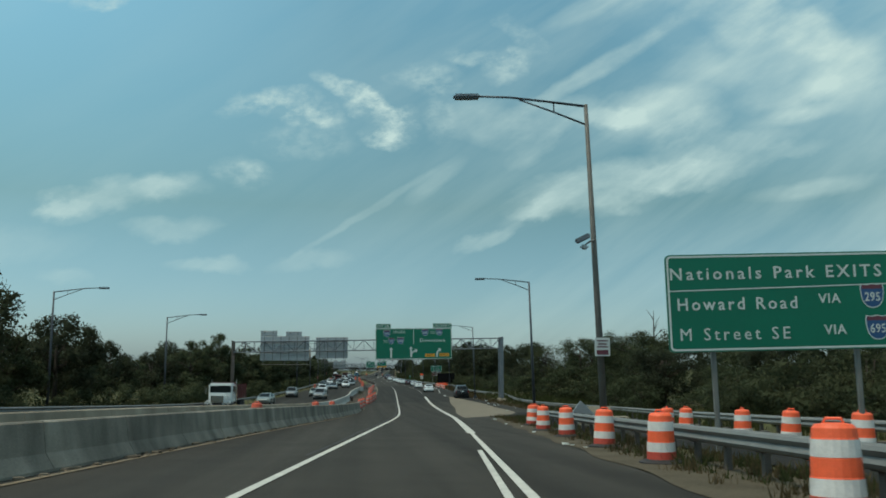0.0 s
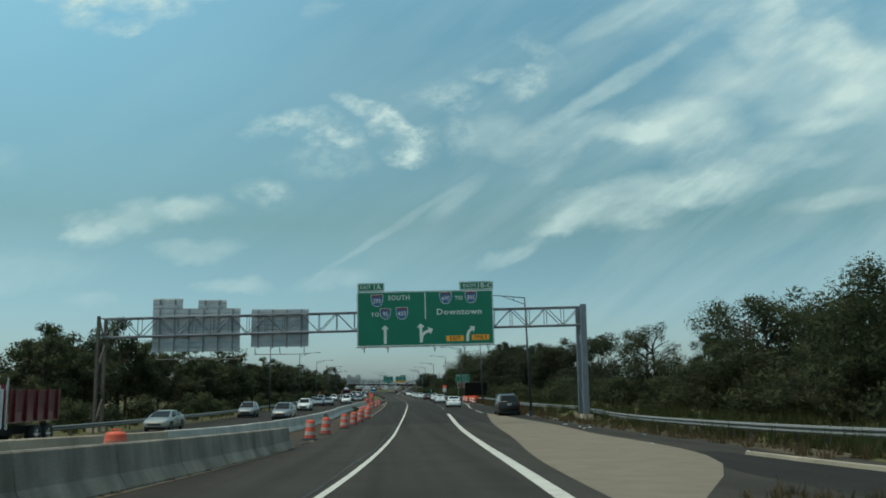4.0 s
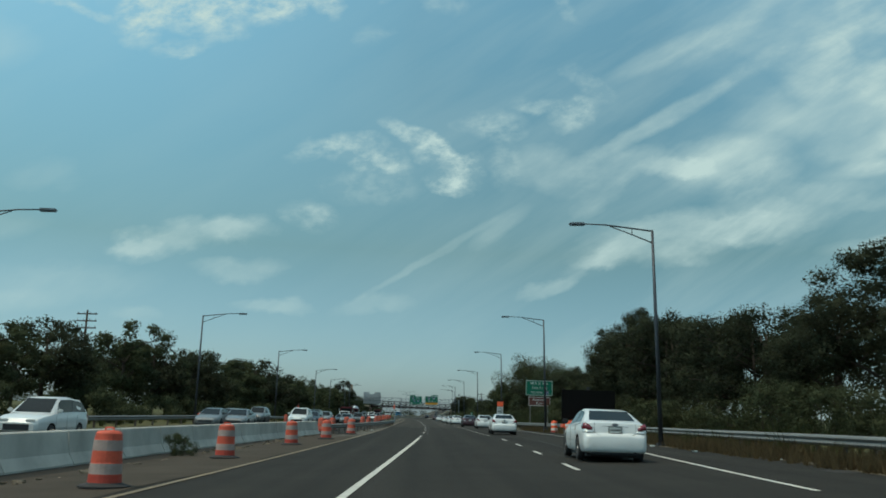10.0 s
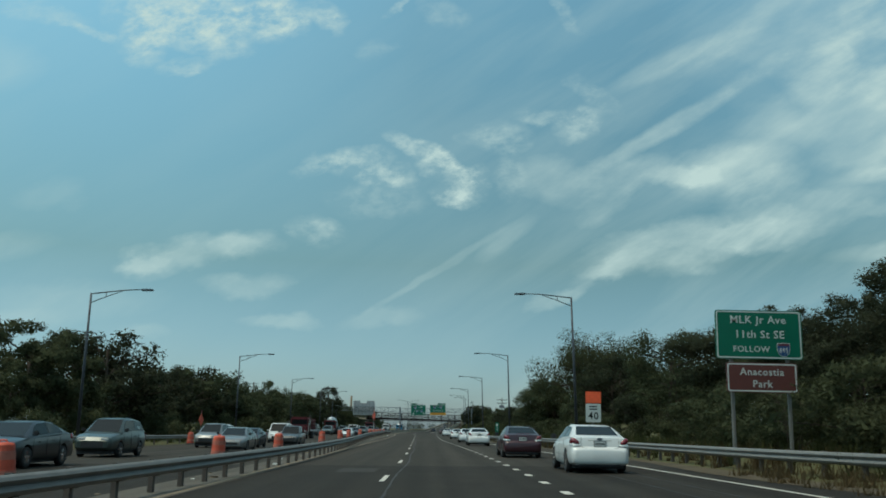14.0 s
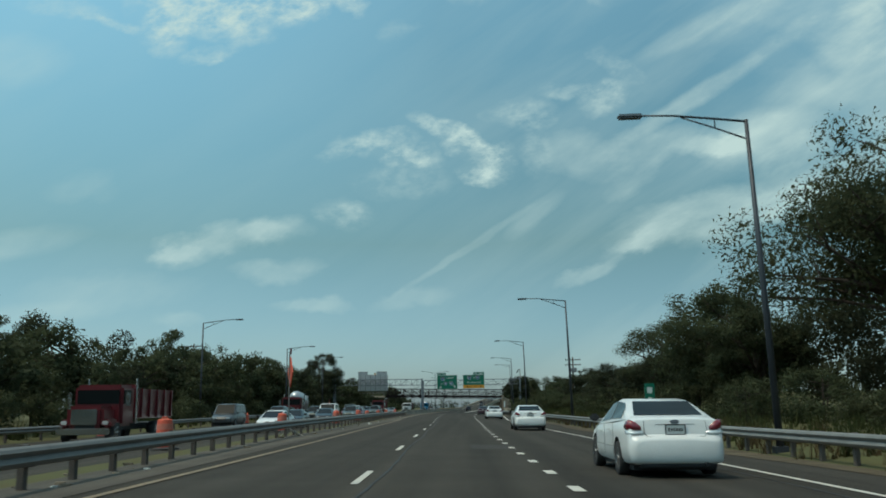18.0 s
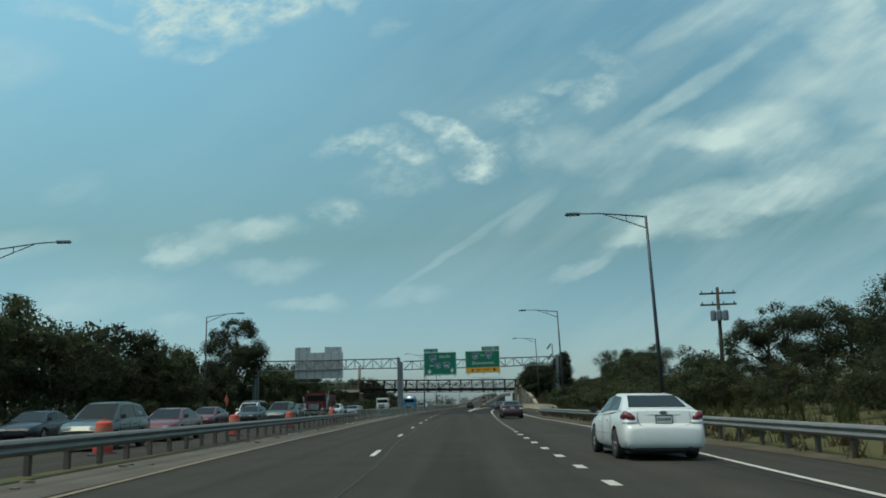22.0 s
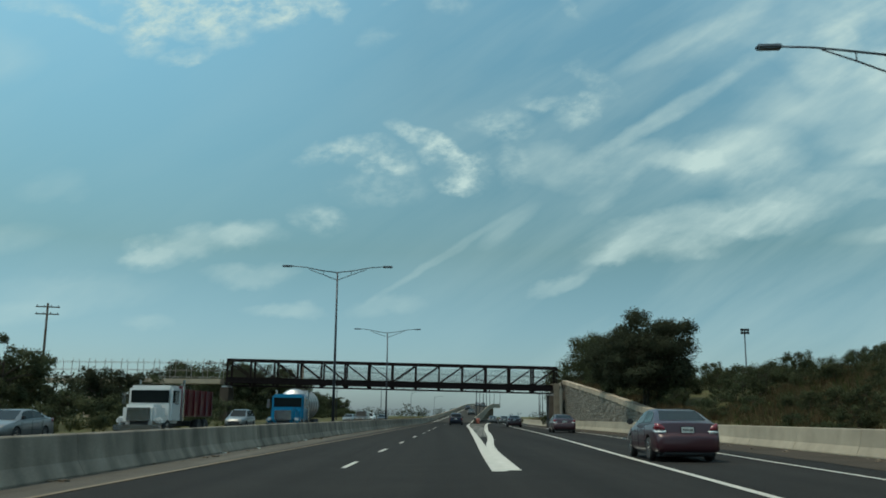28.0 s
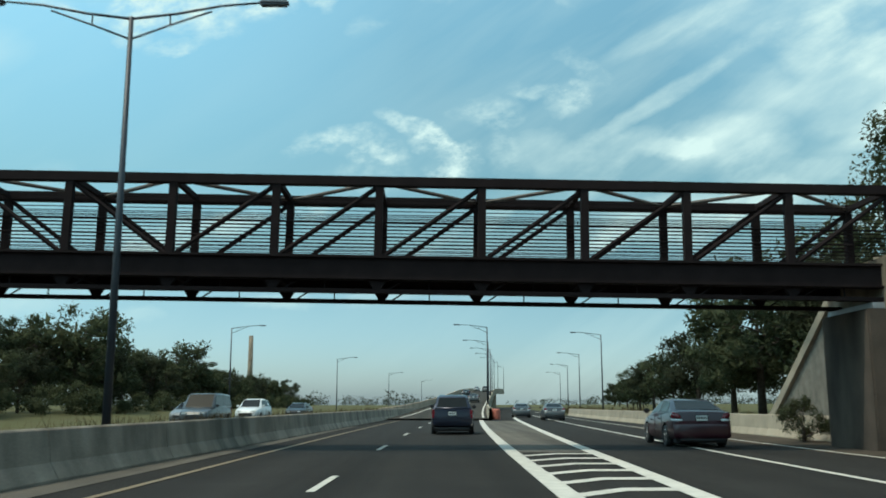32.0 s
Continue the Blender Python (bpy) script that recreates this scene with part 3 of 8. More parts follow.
strip(bm, 98, 204, -6.9, lambda y: -3.75 + 0.12 * math.sin(y * 0.5), dz=0.03, step=2)
part("shoulder", bm, M["dust_lane"], None, "dusty closed lane behind the traffic drums", kind="structure")

bm = bmesh.new()
strip(bm, 76, 462, lambda y: float(right_side(y)) - 0.7 + 0.3 * math.sin(y * 0.23), lambda y: float(right_side(y)) + 0.9, dz=0.032, step=3)
part("verge_soil", bm, M["dirt"], None, "dusty brown soil along the road edge", kind="structure")
bm = bmesh.new()
strip(bm, -20, 60, lambda y: 6.12 + 0.12 * math.sin(y * 0.9), 8.3, dz=0.032, step=1)
part("verge_soil", bm, M["dirt"], None, "dusty brown soil under the guardrail", kind="structure")

bm = bmesh.new()
strip(bm, -60, 80, curve([(-60, 9.4), (40, 9.3), (56, 9.6), (66, 8.6), (80, 9.6)]), curve([(-60, 12.4), (40, 12.9), (61, 13.1), (70, 11.8), (80, 11.2)]), dz=0.028, step=3)
part("side_ramp", bm, M["asphalt_new"], None, "narrow dark asphalt side ramp joining the motorway", kind="structure")
bm = bmesh.new()
swept(bm, -60, 78, curve([(-60, 12.6), (40, 13.1), (61, 13.3), (70, 12.0), (78, 11.4)]), [(-0.15, -0.05), (0.15, -0.05), (0.13, 0.12), (-0.13, 0.12)], step=3)
part("kerb", bm, M["concrete_pale"], None, "pale concrete kerb along the side ramp", kind="structure")

bm = bmesh.new()
strip(bm, 486, 640, lambda y: float(right_side(y)) - 3.3 + 0.25 * math.sin(y * 0.17), lambda y: float(right_side(y)) - 0.3, dz=0.029, step=3)
part("shoulder_dust", bm, M["dust_lane"], None, "dusty brown shoulder along the concrete barrier", kind="structure")

# tar seams and patches
for off, a, b in ((0.28, 205, 440), (7.3, 230, 400), (-0.3, 20, 150), (6.4, 180, 300)):
    bm = bmesh.new()
    strip(bm, a, b, lambda y: off + 0.05 * math.sin(y * 0.31) - 0.025, lambda y: off + 0.05 * math.sin(y * 0.31) + 0.025 + 0.02 * math.sin(y * 1.7), dz=0.027, step=1.5)
    part("tar_seam", bm, M["tar"], None, "dark tar-sealed seam in the asphalt", kind="structure")
for off, y, w, l in ((9.3, 158, 0.9, 1.5), (10.3, 164, 0.7, 1.1), (-1.7, 240, 1.2, 2.6), (2.2, 318, 1.4, 3.2), (5.6, 404, 1.3, 2.8), (-1.8, 455, 1.3, 2.2)):
    bm = bmesh.new()
    strip(bm, y, y + l, off, off + w, dz=0.026, step=1.0)
    part("road_patch", bm, M["asphalt_patch"], None, "darker asphalt repair patch", kind="structure")

# painted lines
right_line = curve([(-150, 3.9), (60, 3.9), (108, 4.1), (140, 4.4), (170, 4.7), (192, 4.75), (214, 4.25), (260, 3.9), (340, 3.55), (380, 4.2), (410, 4.9), (440, 5.6), (470, 6.5), (491, 7.05), (520, 7.8), (550, 8.5), (600, 9.1), (640, 9.7), (690, 10.1), (1100, 10.1)])
edge_off = curve([(140, 7.7), (158, 7.8), (191, 9.1), (213, 9.4), (229, 8.9), (328, 7.7), (378, 7.35), (413, 9.0), (452, 9.4), (491, 10.5), (520, 11.3), (545, 12.2), (572, 12.6), (610, 12.4), (640, 12.6), (1100, 12.6)])


def line(name, y0, y1, off, w, mat, label):
    of = off if callable(off) else (lambda y: off)
    bm = bmesh.new()
    strip(bm, y0, y1, lambda y: float(of(y)) - w / 2, lambda y: float(of(y)) + w / 2, dz=0.034, step=3)
    return part(name, bm, M[mat], None, label, kind="structure")


W = "worn white lane line painted on asphalt"
line("lane_line", -150, 197, 0, 0.15, "paint_white", W)
line("lane_line", -150, 34, right_line, 0.15, "paint_white", W)
line("lane_line", 8, 22, curve([(8, 3.45), (22, 3.6)]), 0.12, "paint_white", "short worn white line remnant")
line("lane_line", 33, 142, right_line, 0.32, "paint_white", "wide white exit-lane line")
line("edge_line", 140, 149, edge_off, 0.14, "paint_white", "worn white edge line remnant")
line("edge_line", 159, 520, edge_off, 0.14, "paint_white", "white edge line beside the right shoulder")
line("edge_line", 520, 760, edge_off, 0.14, "paint_white", "white edge line beside the exit ramp")
line("edge_line", -150, 86, -3.6, 0.14, "paint_yellow", "faded yellow edge line along the concrete barrier")
line("edge_line", 140, 660, curve([(140, -3.5), (200, -3.7), (256, -4.0), (323, -3.2), (352, -3.3), (405, -3.8), (450, -4.1), (493, -4.0), (535, -3.5), (600, -2.9), (660, -2.9)]), 0.14, "paint_yellow", "faded yellow left edge line")
line("lane_line", 478, 700, right_line, 0.18, "paint_white", W)
dash_y = curve([(-2, 200), (0, 224.3), (2, 248.7), (9, 329.7), (12, 366.1), (15, 407.6), (18, 444.2), (22, 497.9), (24, 522.3), (26, 542.2), (28, 566.7), (30, 589.4), (32, 613.8), (38, 687)])
for k in range(-2, 39):
    d = float(dash_y(k))
    line("lane_dash", d - 1.5, d + 1.5, 0, 0.13, "paint_white", "white lane dash on asphalt")
d = 165.0
while d < 200:
    line("lane_dash", d, d + 3.0, right_line, 0.13, "paint_white", "white lane dash on asphalt")
    d += 9
d = 205.0
while d < 478:
    line("lane_dash", d, d + 0.95, right_line, 0.2, "paint_white", "short white dotted exit-lane mark")
    d += 3.66

# ---- barriers and guardrails ----
JERSEY = [(-0.31, 0), (0.31, 0), (0.31, 0.075), (0.16, 0.33), (0.09, 0.84), (0.06, 0.87), (-0.06, 0.87), (-0.09, 0.84), (-0.16, 0.33), (-0.31, 0.075)]


def jersey_wall(name, y0, y1, off, mat, label, seg=4.0, gap=0.03, tall=1.0):
    wall = thing(name, label, "barrier", kind="structure")
    y = y0
    while y < y1 - 0.5:
        bm = bmesh.new()
        swept(bm, y, min(y + seg, y1) - gap, off, [(px, pz * tall) for px, pz in JERSEY], step=seg, dz=-0.01)
        part("barrier_segment", bm, M[mat], wall)
        y += seg
    return wall


jersey_wall("barrier", -60, 88, curve([(-60, -4.2), (14, -4.25), (40, -4.1), (98, -3.9)]), "median_concrete", "grey concrete barrier with stained base along the closed lane", tall=1.0)
jersey_wall("barrier", 84, 204, curve([(84, -7.6), (100, -7.4), (130, -7.2), (165, -8.0), (185, -7.8), (204, -7.0)]), "barrier_white", "whitish concrete barrier segments between the carriageways", seg=3.6, gap=0.06, tall=1.02)
jersey_wall("barrier", -60, 84, curve([(-60, -8.3), (40, -8.0), (84, -7.6)]), "concrete", "second grey concrete barrier beyond the closed lane", seg=6.0, tall=1.0)
median = curve([(452, -6.6), (475, -6.0), (490, -5.4), (540, -5.6), (580, -5.2), (610, -4.7), (700, -4.5), (1000, -4.5)])
jersey_wall("barrier", 452, 700, median, "median_concrete", "weathered concrete median barrier with dark stains", seg=6.0, gap=0.025, tall=1.05)
right_bar = curve([(462, 12.6), (485, 14.6), (510, 15.4), (553, 16.3), (590, 16.1), (611, 15.5), (640, 15), (760, 15)])
jersey_wall("barrier", 462, 700, right_bar, "concrete_pale", "pale concrete barrier at the foot of the bank", seg=6.0, gap=0.025, tall=1.05)

WBEAM = [(0.0, 0.0), (0.05, 0.03), (0.085, 0.08), (0.05, 0.125), (0.02, 0.155), (0.05, 0.185), (0.085, 0.23), (0.05, 0.28), (0.0, 0.31), (-0.012, 0.31), (0.035, 0.275), (0.07, 0.23), (0.04, 0.19), (0.005, 0.155), (0.04, 0.12), (0.07, 0.08), (0.035, 0.035), (-0.012, 0.0)]
bm = bmesh.new()
box(bm, -0.05, 0.05, -0.075, 0.075, -0.1, 0.78)
post_mesh = mesh_of("post", bm, M["rust"])
bm = bmesh.new()
box(bm, -0.05, 0.05, -0.08, 0.08, 0.45, 0.74)
block_mesh = mesh_of("block", bm, M["bark"])


def guardrail(y0, y1, off, face, label, step=1.905, both=False, sunk=0.0):
    """W-beam rail on posts; face +1 turns the beam to +x."""
    rail = thing("guardrail", label, "guardrail", kind="structure")
    of = off if callable(off) else (lambda y: off)
    for s in ((face, -face) if both else (face,)):
        y = y0
        while y < y1 - 1:
            bm = bmesh.new()
            swept(bm, y, min(y + 7.62, y1), lambda v: float(of(v)) + s * 0.13, [(px * s, pz + 0.46 - sunk) for px, pz in WBEAM], step=3.81)
            part("beam", bm, M["galvanised"], rail)
            y += 7.62
    y = y0 + 0.4
    while y < y1:
        m = on_road(float(of(y)), y, -sunk)
        p = part("post", post_mesh, None, rail)
        p.matrix_world = m
        q = part("block", block_mesh, None, rail)
        q.matrix_world = m @ Matrix.Translation((face * 0.09, 0, 0))
        y += step
    return rail


guardrail(204, 452, curve([(204, -6.3), (212, -5.6), (325, -5.1), (345, -5.2), (409, -6.4), (452, -6.6)]), 1, "weathered galvanised guardrail on rusty posts in the median", sunk=0.09)
guardrail(196, 462, curve([(196, 13.2), (225, 12.7), (242, 11.3), (300, 10.7), (460, 10.9), (462, 11)], tight=True), -1, "galvanised guardrail along the overgrown verge")
guardrail(128, 196, curve([(128, 15.5), (140, 12.8), (160, 12.4), (196, 13.2)]), -1, "dull galvanised guardrail half hidden by grass")
guardrail(-40, 50, curve([(-40, 7.8), (17, 7.75), (50, 8.2)]), -1, "galvanised guardrail behind the orange drums")
guardrail(-40, 128, curve([(-40, 14.2), (20, 14.2), (50, 15.6), (69, 16.4), (84, 14.6), (104, 14.4), (128, 15.5)]), -1, "second galvanised guardrail along the side ramp")
guardrail(-40, 440, -20.2, 1, "galvanised guardrail beyond the opposite carriageway", step=3.81)

# ---- street lamps ----
def street_lamp_mast(height, arm, double=False):
    """A tapered mast with a trussed arm; local arm towards -x."""
    lamp = thing("street_lamp", "dark bronze street lamp with a trussed arm", "street lamp", "street lamps")
    bm = bmesh.new()
    tube(bm, [(0, 0, -0.4), (0, 0, height * 0.5), (0, 0, height)], 0.115, 0.06, 12)
    part("pole", bm, M["bronze"], lamp, smooth=True)
    bm = bmesh.new()
    box(bm, -0.19, 0.19, -0.19, 0.19, -0.3, 0.1, 0.02)
    part("base", bm, M["bronze"], lamp)
    for s in ((-1, 1) if double else (-1,)):
        bm = bmesh.new()
        tip = Vector((s * arm, 0, height + (0.42 if double else 0.28)))
        tube(bm, [(0, 0, height - 0.05), (s * arm * 0.35, 0, height + 0.1), (s * arm * 0.7, 0, height + (0.33 if double else 0.24)), tip], 0.04, 0.03, 8)
        tube(bm, [(0, 0, height - 0.62), (s * arm * 0.3, 0, height - 0.22), (s * arm * 0.62, 0, height + 0.17)], 0.03, 0.025, 8)
        tube(bm, [(s * arm * 0.3, 0, height - 0.22), (s * arm * 0.3, 0, height + 0.08)], 0.02, 0.02, 6)
        part("arm", bm, M["bronze"], lamp, smooth=True)
        bm = bmesh.new()
        a, b = sorted((s * (arm - 0.05), s * (arm + 0.72)))
        box(bm, a, b, -0.15, 0.15, tip.z - 0.08, tip.z + 0.06, 0.05)
        part("luminaire", bm, M["galv_dark"], lamp, "grey flat lamp head")
    return lamp


mast = street_lamp_mast(9.9, 3.2)
first = True
for x, y, top in ((3.28, 63.3, 10.6), (7.2, 128.5, 10.45), (9.03, 184.6, 10.2), (9.5, 226.2, 10.4), (9.63, 273, 10.4), (8.9, 316.4, 9.9), (8.5, 363.3, 9.9), (8.2, 413.2, 10.1), (8.95, 461.6, 10.4), (11.75, 523.5, 11.96)):
    m = pose(x + 0.33, y, top - 9.9, 0, -1.9, 0)
    if first:
        mast.matrix_world = m
        first = False
    else:
        copy_thing(mast, m)
for x, y, top in ((-31, 67, 9.9), (-28.2, 92, 9.5), (-21.6, 182, 9.2), (-21.4, 224, 9.4), (-21.6, 268.6, 9.35), (-21.7, 314.2, 9.0), (-25.2, 376, 9.6), (-24.7, 415, 9.6), (-27.1, 461.8, 10.7)):
    copy_thing(mast, pose(x, y, top - 9.9, 0, 0, 180))
twin = street_lamp_mast(11.0, 3.4, True)
tagged(twin, "dark bronze double-armed street lamp on the median barrier")
twin.matrix_world = pose(-9.0, 564.3, 0.75)
copy_thing(twin, pose(-7.65, 608.7, 0.35))

# ---- writing ----
def text_mesh(words, size, mat, name="lettering", depth=0.004, bold=0.009, align="CENTER", spacing=1.1):
    cu = bpy.data.curves.new(name, "FONT")
    cu.body, cu.size, cu.align_x, cu.align_y = words, size, align, "CENTER"
    cu.extrude, cu.offset, cu.space_character = depth, bold * size, spacing
    cu.resolution_u = 2
    tmp = bpy.data.objects.new("tmp", cu)
    scene.collection.objects.link(tmp)
    dg = bpy.context.evaluated_depsgraph_get()
    me = bpy.data.meshes.new_from_object(tmp.evaluated_get(dg))
    bpy.data.objects.remove(tmp)
    bpy.data.curves.remove(cu)
    me.name = name
    me.materials.clear()
    me.materials.append(M[mat])
    return me


def ribbed(bm, x0, x1, y, z0, z1, out, pitch=0.3):
    """A corrugated sheet standing in x, z with ribs towards out along y."""
    prof, z = [], z0
    while z < z1 - 0.05:
        e = min(z + pitch, z1)
        prof += [(y, z), (y + out, z + 0.02), (y + out, e - 0.04), (y, e - 0.02)]
        z = e
    n = len(prof)
    a = [bm.verts.new((x0, p, q)) for p, q in prof]
    b = [bm.verts.new((x1, p, q)) for p, q in prof]
    for k in range(n - 1):
        bm.faces.new((a[k], b[k], b[k + 1], a[k + 1]))
    bmesh.ops.recalc_face_normals(bm, faces=bm.faces)
    if (bm.faces[:] or [None])[0] and sum(f.normal.y for f in bm.faces) * out < 0:
        bmesh.ops.reverse_faces(bm, faces=bm.faces)


FACE = pose(0, 0, 0, 90, 0, 0)   # flat lettering stood up to face -y


def sign_board(name, label, w, h, at, back="sign_back", front="sign_green", border=True, thick=0.05, round_=0.12, category="road sign"):
    """A road sign: panel with rounded corners, a raised white border and a ribbed back. Local u right, v up from the lower left corner."""
    s = thing(name, label, category, at=at)
    def loop(inset, r):
        pts = []
        for cx, cz, a0 in ((w - inset - r, inset + r, -90), (w - inset - r, h - inset - r, 0), (inset + r, h - inset - r, 90), (inset + r, inset + r, 180)):
            for k in range(5):
                a = radians(a0 + 22.5 * k)
                pts.append((cx + r * math.cos(a), cz + r * math.sin(a)))
        return pts
    bm = bmesh.new()
    prism(bm, loop(0, round_), 0, thick)
    part("panel", bm, M[front], s)
    bm = bmesh.new()
    n = max(2, int(w / 0.9))
    ribbed(bm, 0.02, w - 0.02, thick + 0.002, 0.05, h - 0.05, 0.025)
    part("backing", bm, M[back], s, "ribbed aluminium back")
    for k in range(n):
        x = w * (k + 0.5) / n
        bm = bmesh.new()
        box(bm, x - 0.03, x + 0.03, thick + 0.03, thick + 0.08, 0.05, h - 0.05)
        part("rib", bm, M["galvanised"], s)
    if border:
        bm = bmesh.new()
        a, b = loop(0.03, round_ - 0.02), loop(0.03 + 0.045, round_ - 0.05)
        va, vb = [bm.verts.new((x, -0.004, z)) for x, z in a], [bm.verts.new((x, -0.004, z)) for x, z in b]
        for k in range(len(a)):
            j = (k + 1) % len(a)
            bm.faces.new((va[k], va[j], vb[j], vb[k]))
        part("border", bm, M["sign_white"], s)
    return s


def letters(sign, words, u, v, cap, mat="sign_white", wide=1.0, spacing=1.1, bold=0.009):
    ob = new("lettering", text_mesh(words, cap / 0.7, mat, spacing=spacing, bold=bold))
    ob.parent = sign
    ob.matrix_local = Matrix.Translation((u, -0.006, v)) @ FACE @ Matrix.Diagonal((wide, 1, 1, 1))
    return ob


def shield(sign, number, u, v, w):
    """A highway shield with a blue field, red crown and white number."""
    def outline(k, top=None):
        pts = []
        for i in range(25):
            t = i / 24
            a = math.pi * t
            x = math.cos(a) * 0.5
            pts.append((x * k, 0.30 * k - 0.95 * k * (max(0, 1 - abs(2 * t - 1) ** 2.3)) * 0.9))
        pts += [(-0.46 * k, 0.46 * k), (-0.22 * k, 0.42 * k), (0, 0.47 * k), (0.22 * k, 0.42 * k), (0.46 * k, 0.46 * k)]
        return pts
    root = None
    for k, mat, y in ((1.0, "sign_white", -0.005), (0.92, "sign_blue", -0.009)):
        bm = bmesh.new()
        vs = [bm.verts.new((x * w, y, z * w + 0.05 * w)) for x, z in outline(k)]
        bm.faces.new(vs)
        bmesh.ops.triangulate(bm, faces=bm.faces[:])
        p = part("shield" if root is None else "field", bm, M[mat], sign if root is None else root)
        if root is None:
            p.location = (u, 0, v)
            root = p
    bm = bmesh.new()
    vs = [bm.verts.new((x * w, -0.013, z * w + 0.05 * w)) for x, z in ((-0.43, 0.24), (0.43, 0.24), (0.43, 0.42), (0.22, 0.385), (0, 0.43), (-0.22, 0.385), (-0.43, 0.42))]
    bm.faces.new(vs)
    part("crown", bm, M["sign_red"], root)
    ob = new("number", text_mesh(number, w * 0.52 if len(number) > 2 else w * 0.62, "sign_white", "number"))
    ob.parent = root
    ob.matrix_local = Matrix.Translation((0, -0.016, -0.06 * w)) @ FACE @ Matrix.Diagonal((0.8, 1, 1, 1))
    return root


def flat_shape(sign, name, pts, mat, y=-0.006):
    bm = bmesh.new()
    bm.faces.new([bm.verts.new((x, y, z)) for x, z in pts])
    bmesh.ops.triangulate(bm, faces=bm.faces[:])
    bmesh.ops.recalc_face_normals(bm, faces=bm.faces)
    for f in bm.faces:
        if f.normal.y > 0:
            f.normal_flip()
    return part(name, bm, M[mat], sign)


def arrow(sign, path, w, head, mat="sign_white"):
    """An arrow along a path of points, with a head at its end."""
    pts = [Vector((x, 0, z)) for x, z in path]
    left, right = [], []
    for i, p in enumerate(pts):
        d = (pts[min(i + 1, len(pts) - 1)] - pts[max(i - 1, 0)]).normalized()
        s = Vector((-d.z, 0, d.x)) * w / 2
        left.append(p + s)
        right.append(p - s)
    d = (pts[-1] - pts[-2]).normalized()
    s = Vector((-d.z, 0, d.x))
    e = pts[-1]
    head_pts = [e - s * w / 2, e - s * head - d * head * 0.25, e - s * head * 0.95 + d * head * 0.1, e + d * head * 1.05, e + s * head * 0.95 + d * head * 0.1, e + s * head - d * head * 0.25, e + s * w / 2]
    bm = bmesh.new()
    vl, vr = [bm.verts.new((p.x, -0.008, p.z)) for p in left], [bm.verts.new((p.x, -0.008, p.z)) for p in right]
    for k in range(len(vl) - 1):
        bm.faces.new((vl[k], vr[k], vr[k + 1], vl[k + 1]))
    for a, b in ((1, 2), (5, 4)):
        bm.faces.new([bm.verts.new((p.x, -0.0085, p.z)) for p in (e, head_pts[a], head_pts[b], head_pts[3])])
    bm.normal_update()
    for f in bm.faces:
        if f.normal.y > 0:
            f.normal_flip()
    return part("arrow", bm, M[mat], sign)


def lights_below(sign, w, xs, bare=0):
    """Light rail under a sign with brackets at xs; the last bare ones have lost their lights."""
    bm = bmesh.new()
    box(bm, -0.08, w + 0.08, -0.30, -0.24, -0.09, -0.03, 0.01)
    part("light_rail", bm, M["galvanised"], sign)
    for k, x in enumerate(xs):
        bm = bmesh.new()
        tube(bm, [(x, 0.10, 0.02), (x, -0.10, -0.13), (x, -0.98, -0.20)], 0.032, 0.028, 6)
        tube(bm, [(x, -0.10, -0.13), (x + 0.05, -0.42, -0.42), (x + 0.08, -0.98, -0.20)], 0.026, 0.026, 6)
        part("bracket", bm, M["galv_dark"], sign)
        if k >= len(xs) - bare:
            continue
        bm = bmesh.new()
        vs = [bm.verts.new(p) for p in ((x - 0.17, -1.12, -0.17), (x + 0.17, -1.12, -0.17), (x + 0.17, -0.86, -0.17), (x - 0.17, -0.86, -0.17), (x - 0.09, -1.04, -0.02), (x + 0.09, -1.04, -0.02), (x + 0.09, -0.92, 0.02), (x - 0.09, -0.92, 0.02))]
        for q in ((3, 2, 1, 0), (4, 5, 6, 7), (0, 1, 5, 4), (1, 2, 6, 5), (2, 3, 7, 6), (3, 0, 4, 7)):
            bm.faces.new([vs[i] for i in q])
        part("sign_light", bm, M["galvanised"], sign)


# ---- sign gantries ----
def truss(gantry, x0, x1, y, z0, z1, depth, bay, mat, tilt=0.0):
    """A box truss between x0 and x1 with chords and braces; tilt: rise in z from x0 to x1."""
    n = max(2, int(round((x1 - x0) / bay)))
    zt = lambda x: (x - x0) / (x1 - x0) * tilt
    for yy in (y, y + depth):
        for z in (z0, z1):
            bm = bmesh.new()
            tube(bm, [(x0, yy, z), (x1, yy, z + tilt)], 0.055, 0.055, 8)
            part("chord", bm, M[mat], gantry)
        for k in range(n):
            xa, xb = x0 + (x1 - x0) * k / n, x0 + (x1 - x0) * (k + 1) / n
            lo, hi = (z0 + zt(xa), z1 + zt(xb)) if k % 2 == 0 else (z1 + zt(xa), z0 + zt(xb))
            bm = bmesh.new()
            tube(bm, [(xa, yy, lo), (xb, yy, hi)], 0.032, 0.032, 6)
            part("brace", bm, M[mat], gantry)
            bm = bmesh.new()
            tube(bm, [(xb, yy, z0 + zt(xb)), (xb, yy, z1 + zt(xb))], 0.028, 0.028, 6)
            part("strut", bm, M[mat], gantry)
    for k in range(n + 1):
        x = x0 + (x1 - x0) * k / n
        for z in (z0, z1):
            bm = bmesh.new()
            tube(bm, [(x, y, z + zt(x)), (x, y + depth, z + zt(x))], 0.028, 0.028, 6)
            part("cross_strut", bm, M[mat], gantry)
        if k < n:
            xb = x0 + (x1 - x0) * (k + 1) / n
            bm = bmesh.new()
            tube(bm, [(x, y, z1 + zt(x)), (xb, y + depth, z1 + zt(xb))], 0.025, 0.025, 6)
            part("cross_brace", bm, M[mat], gantry)


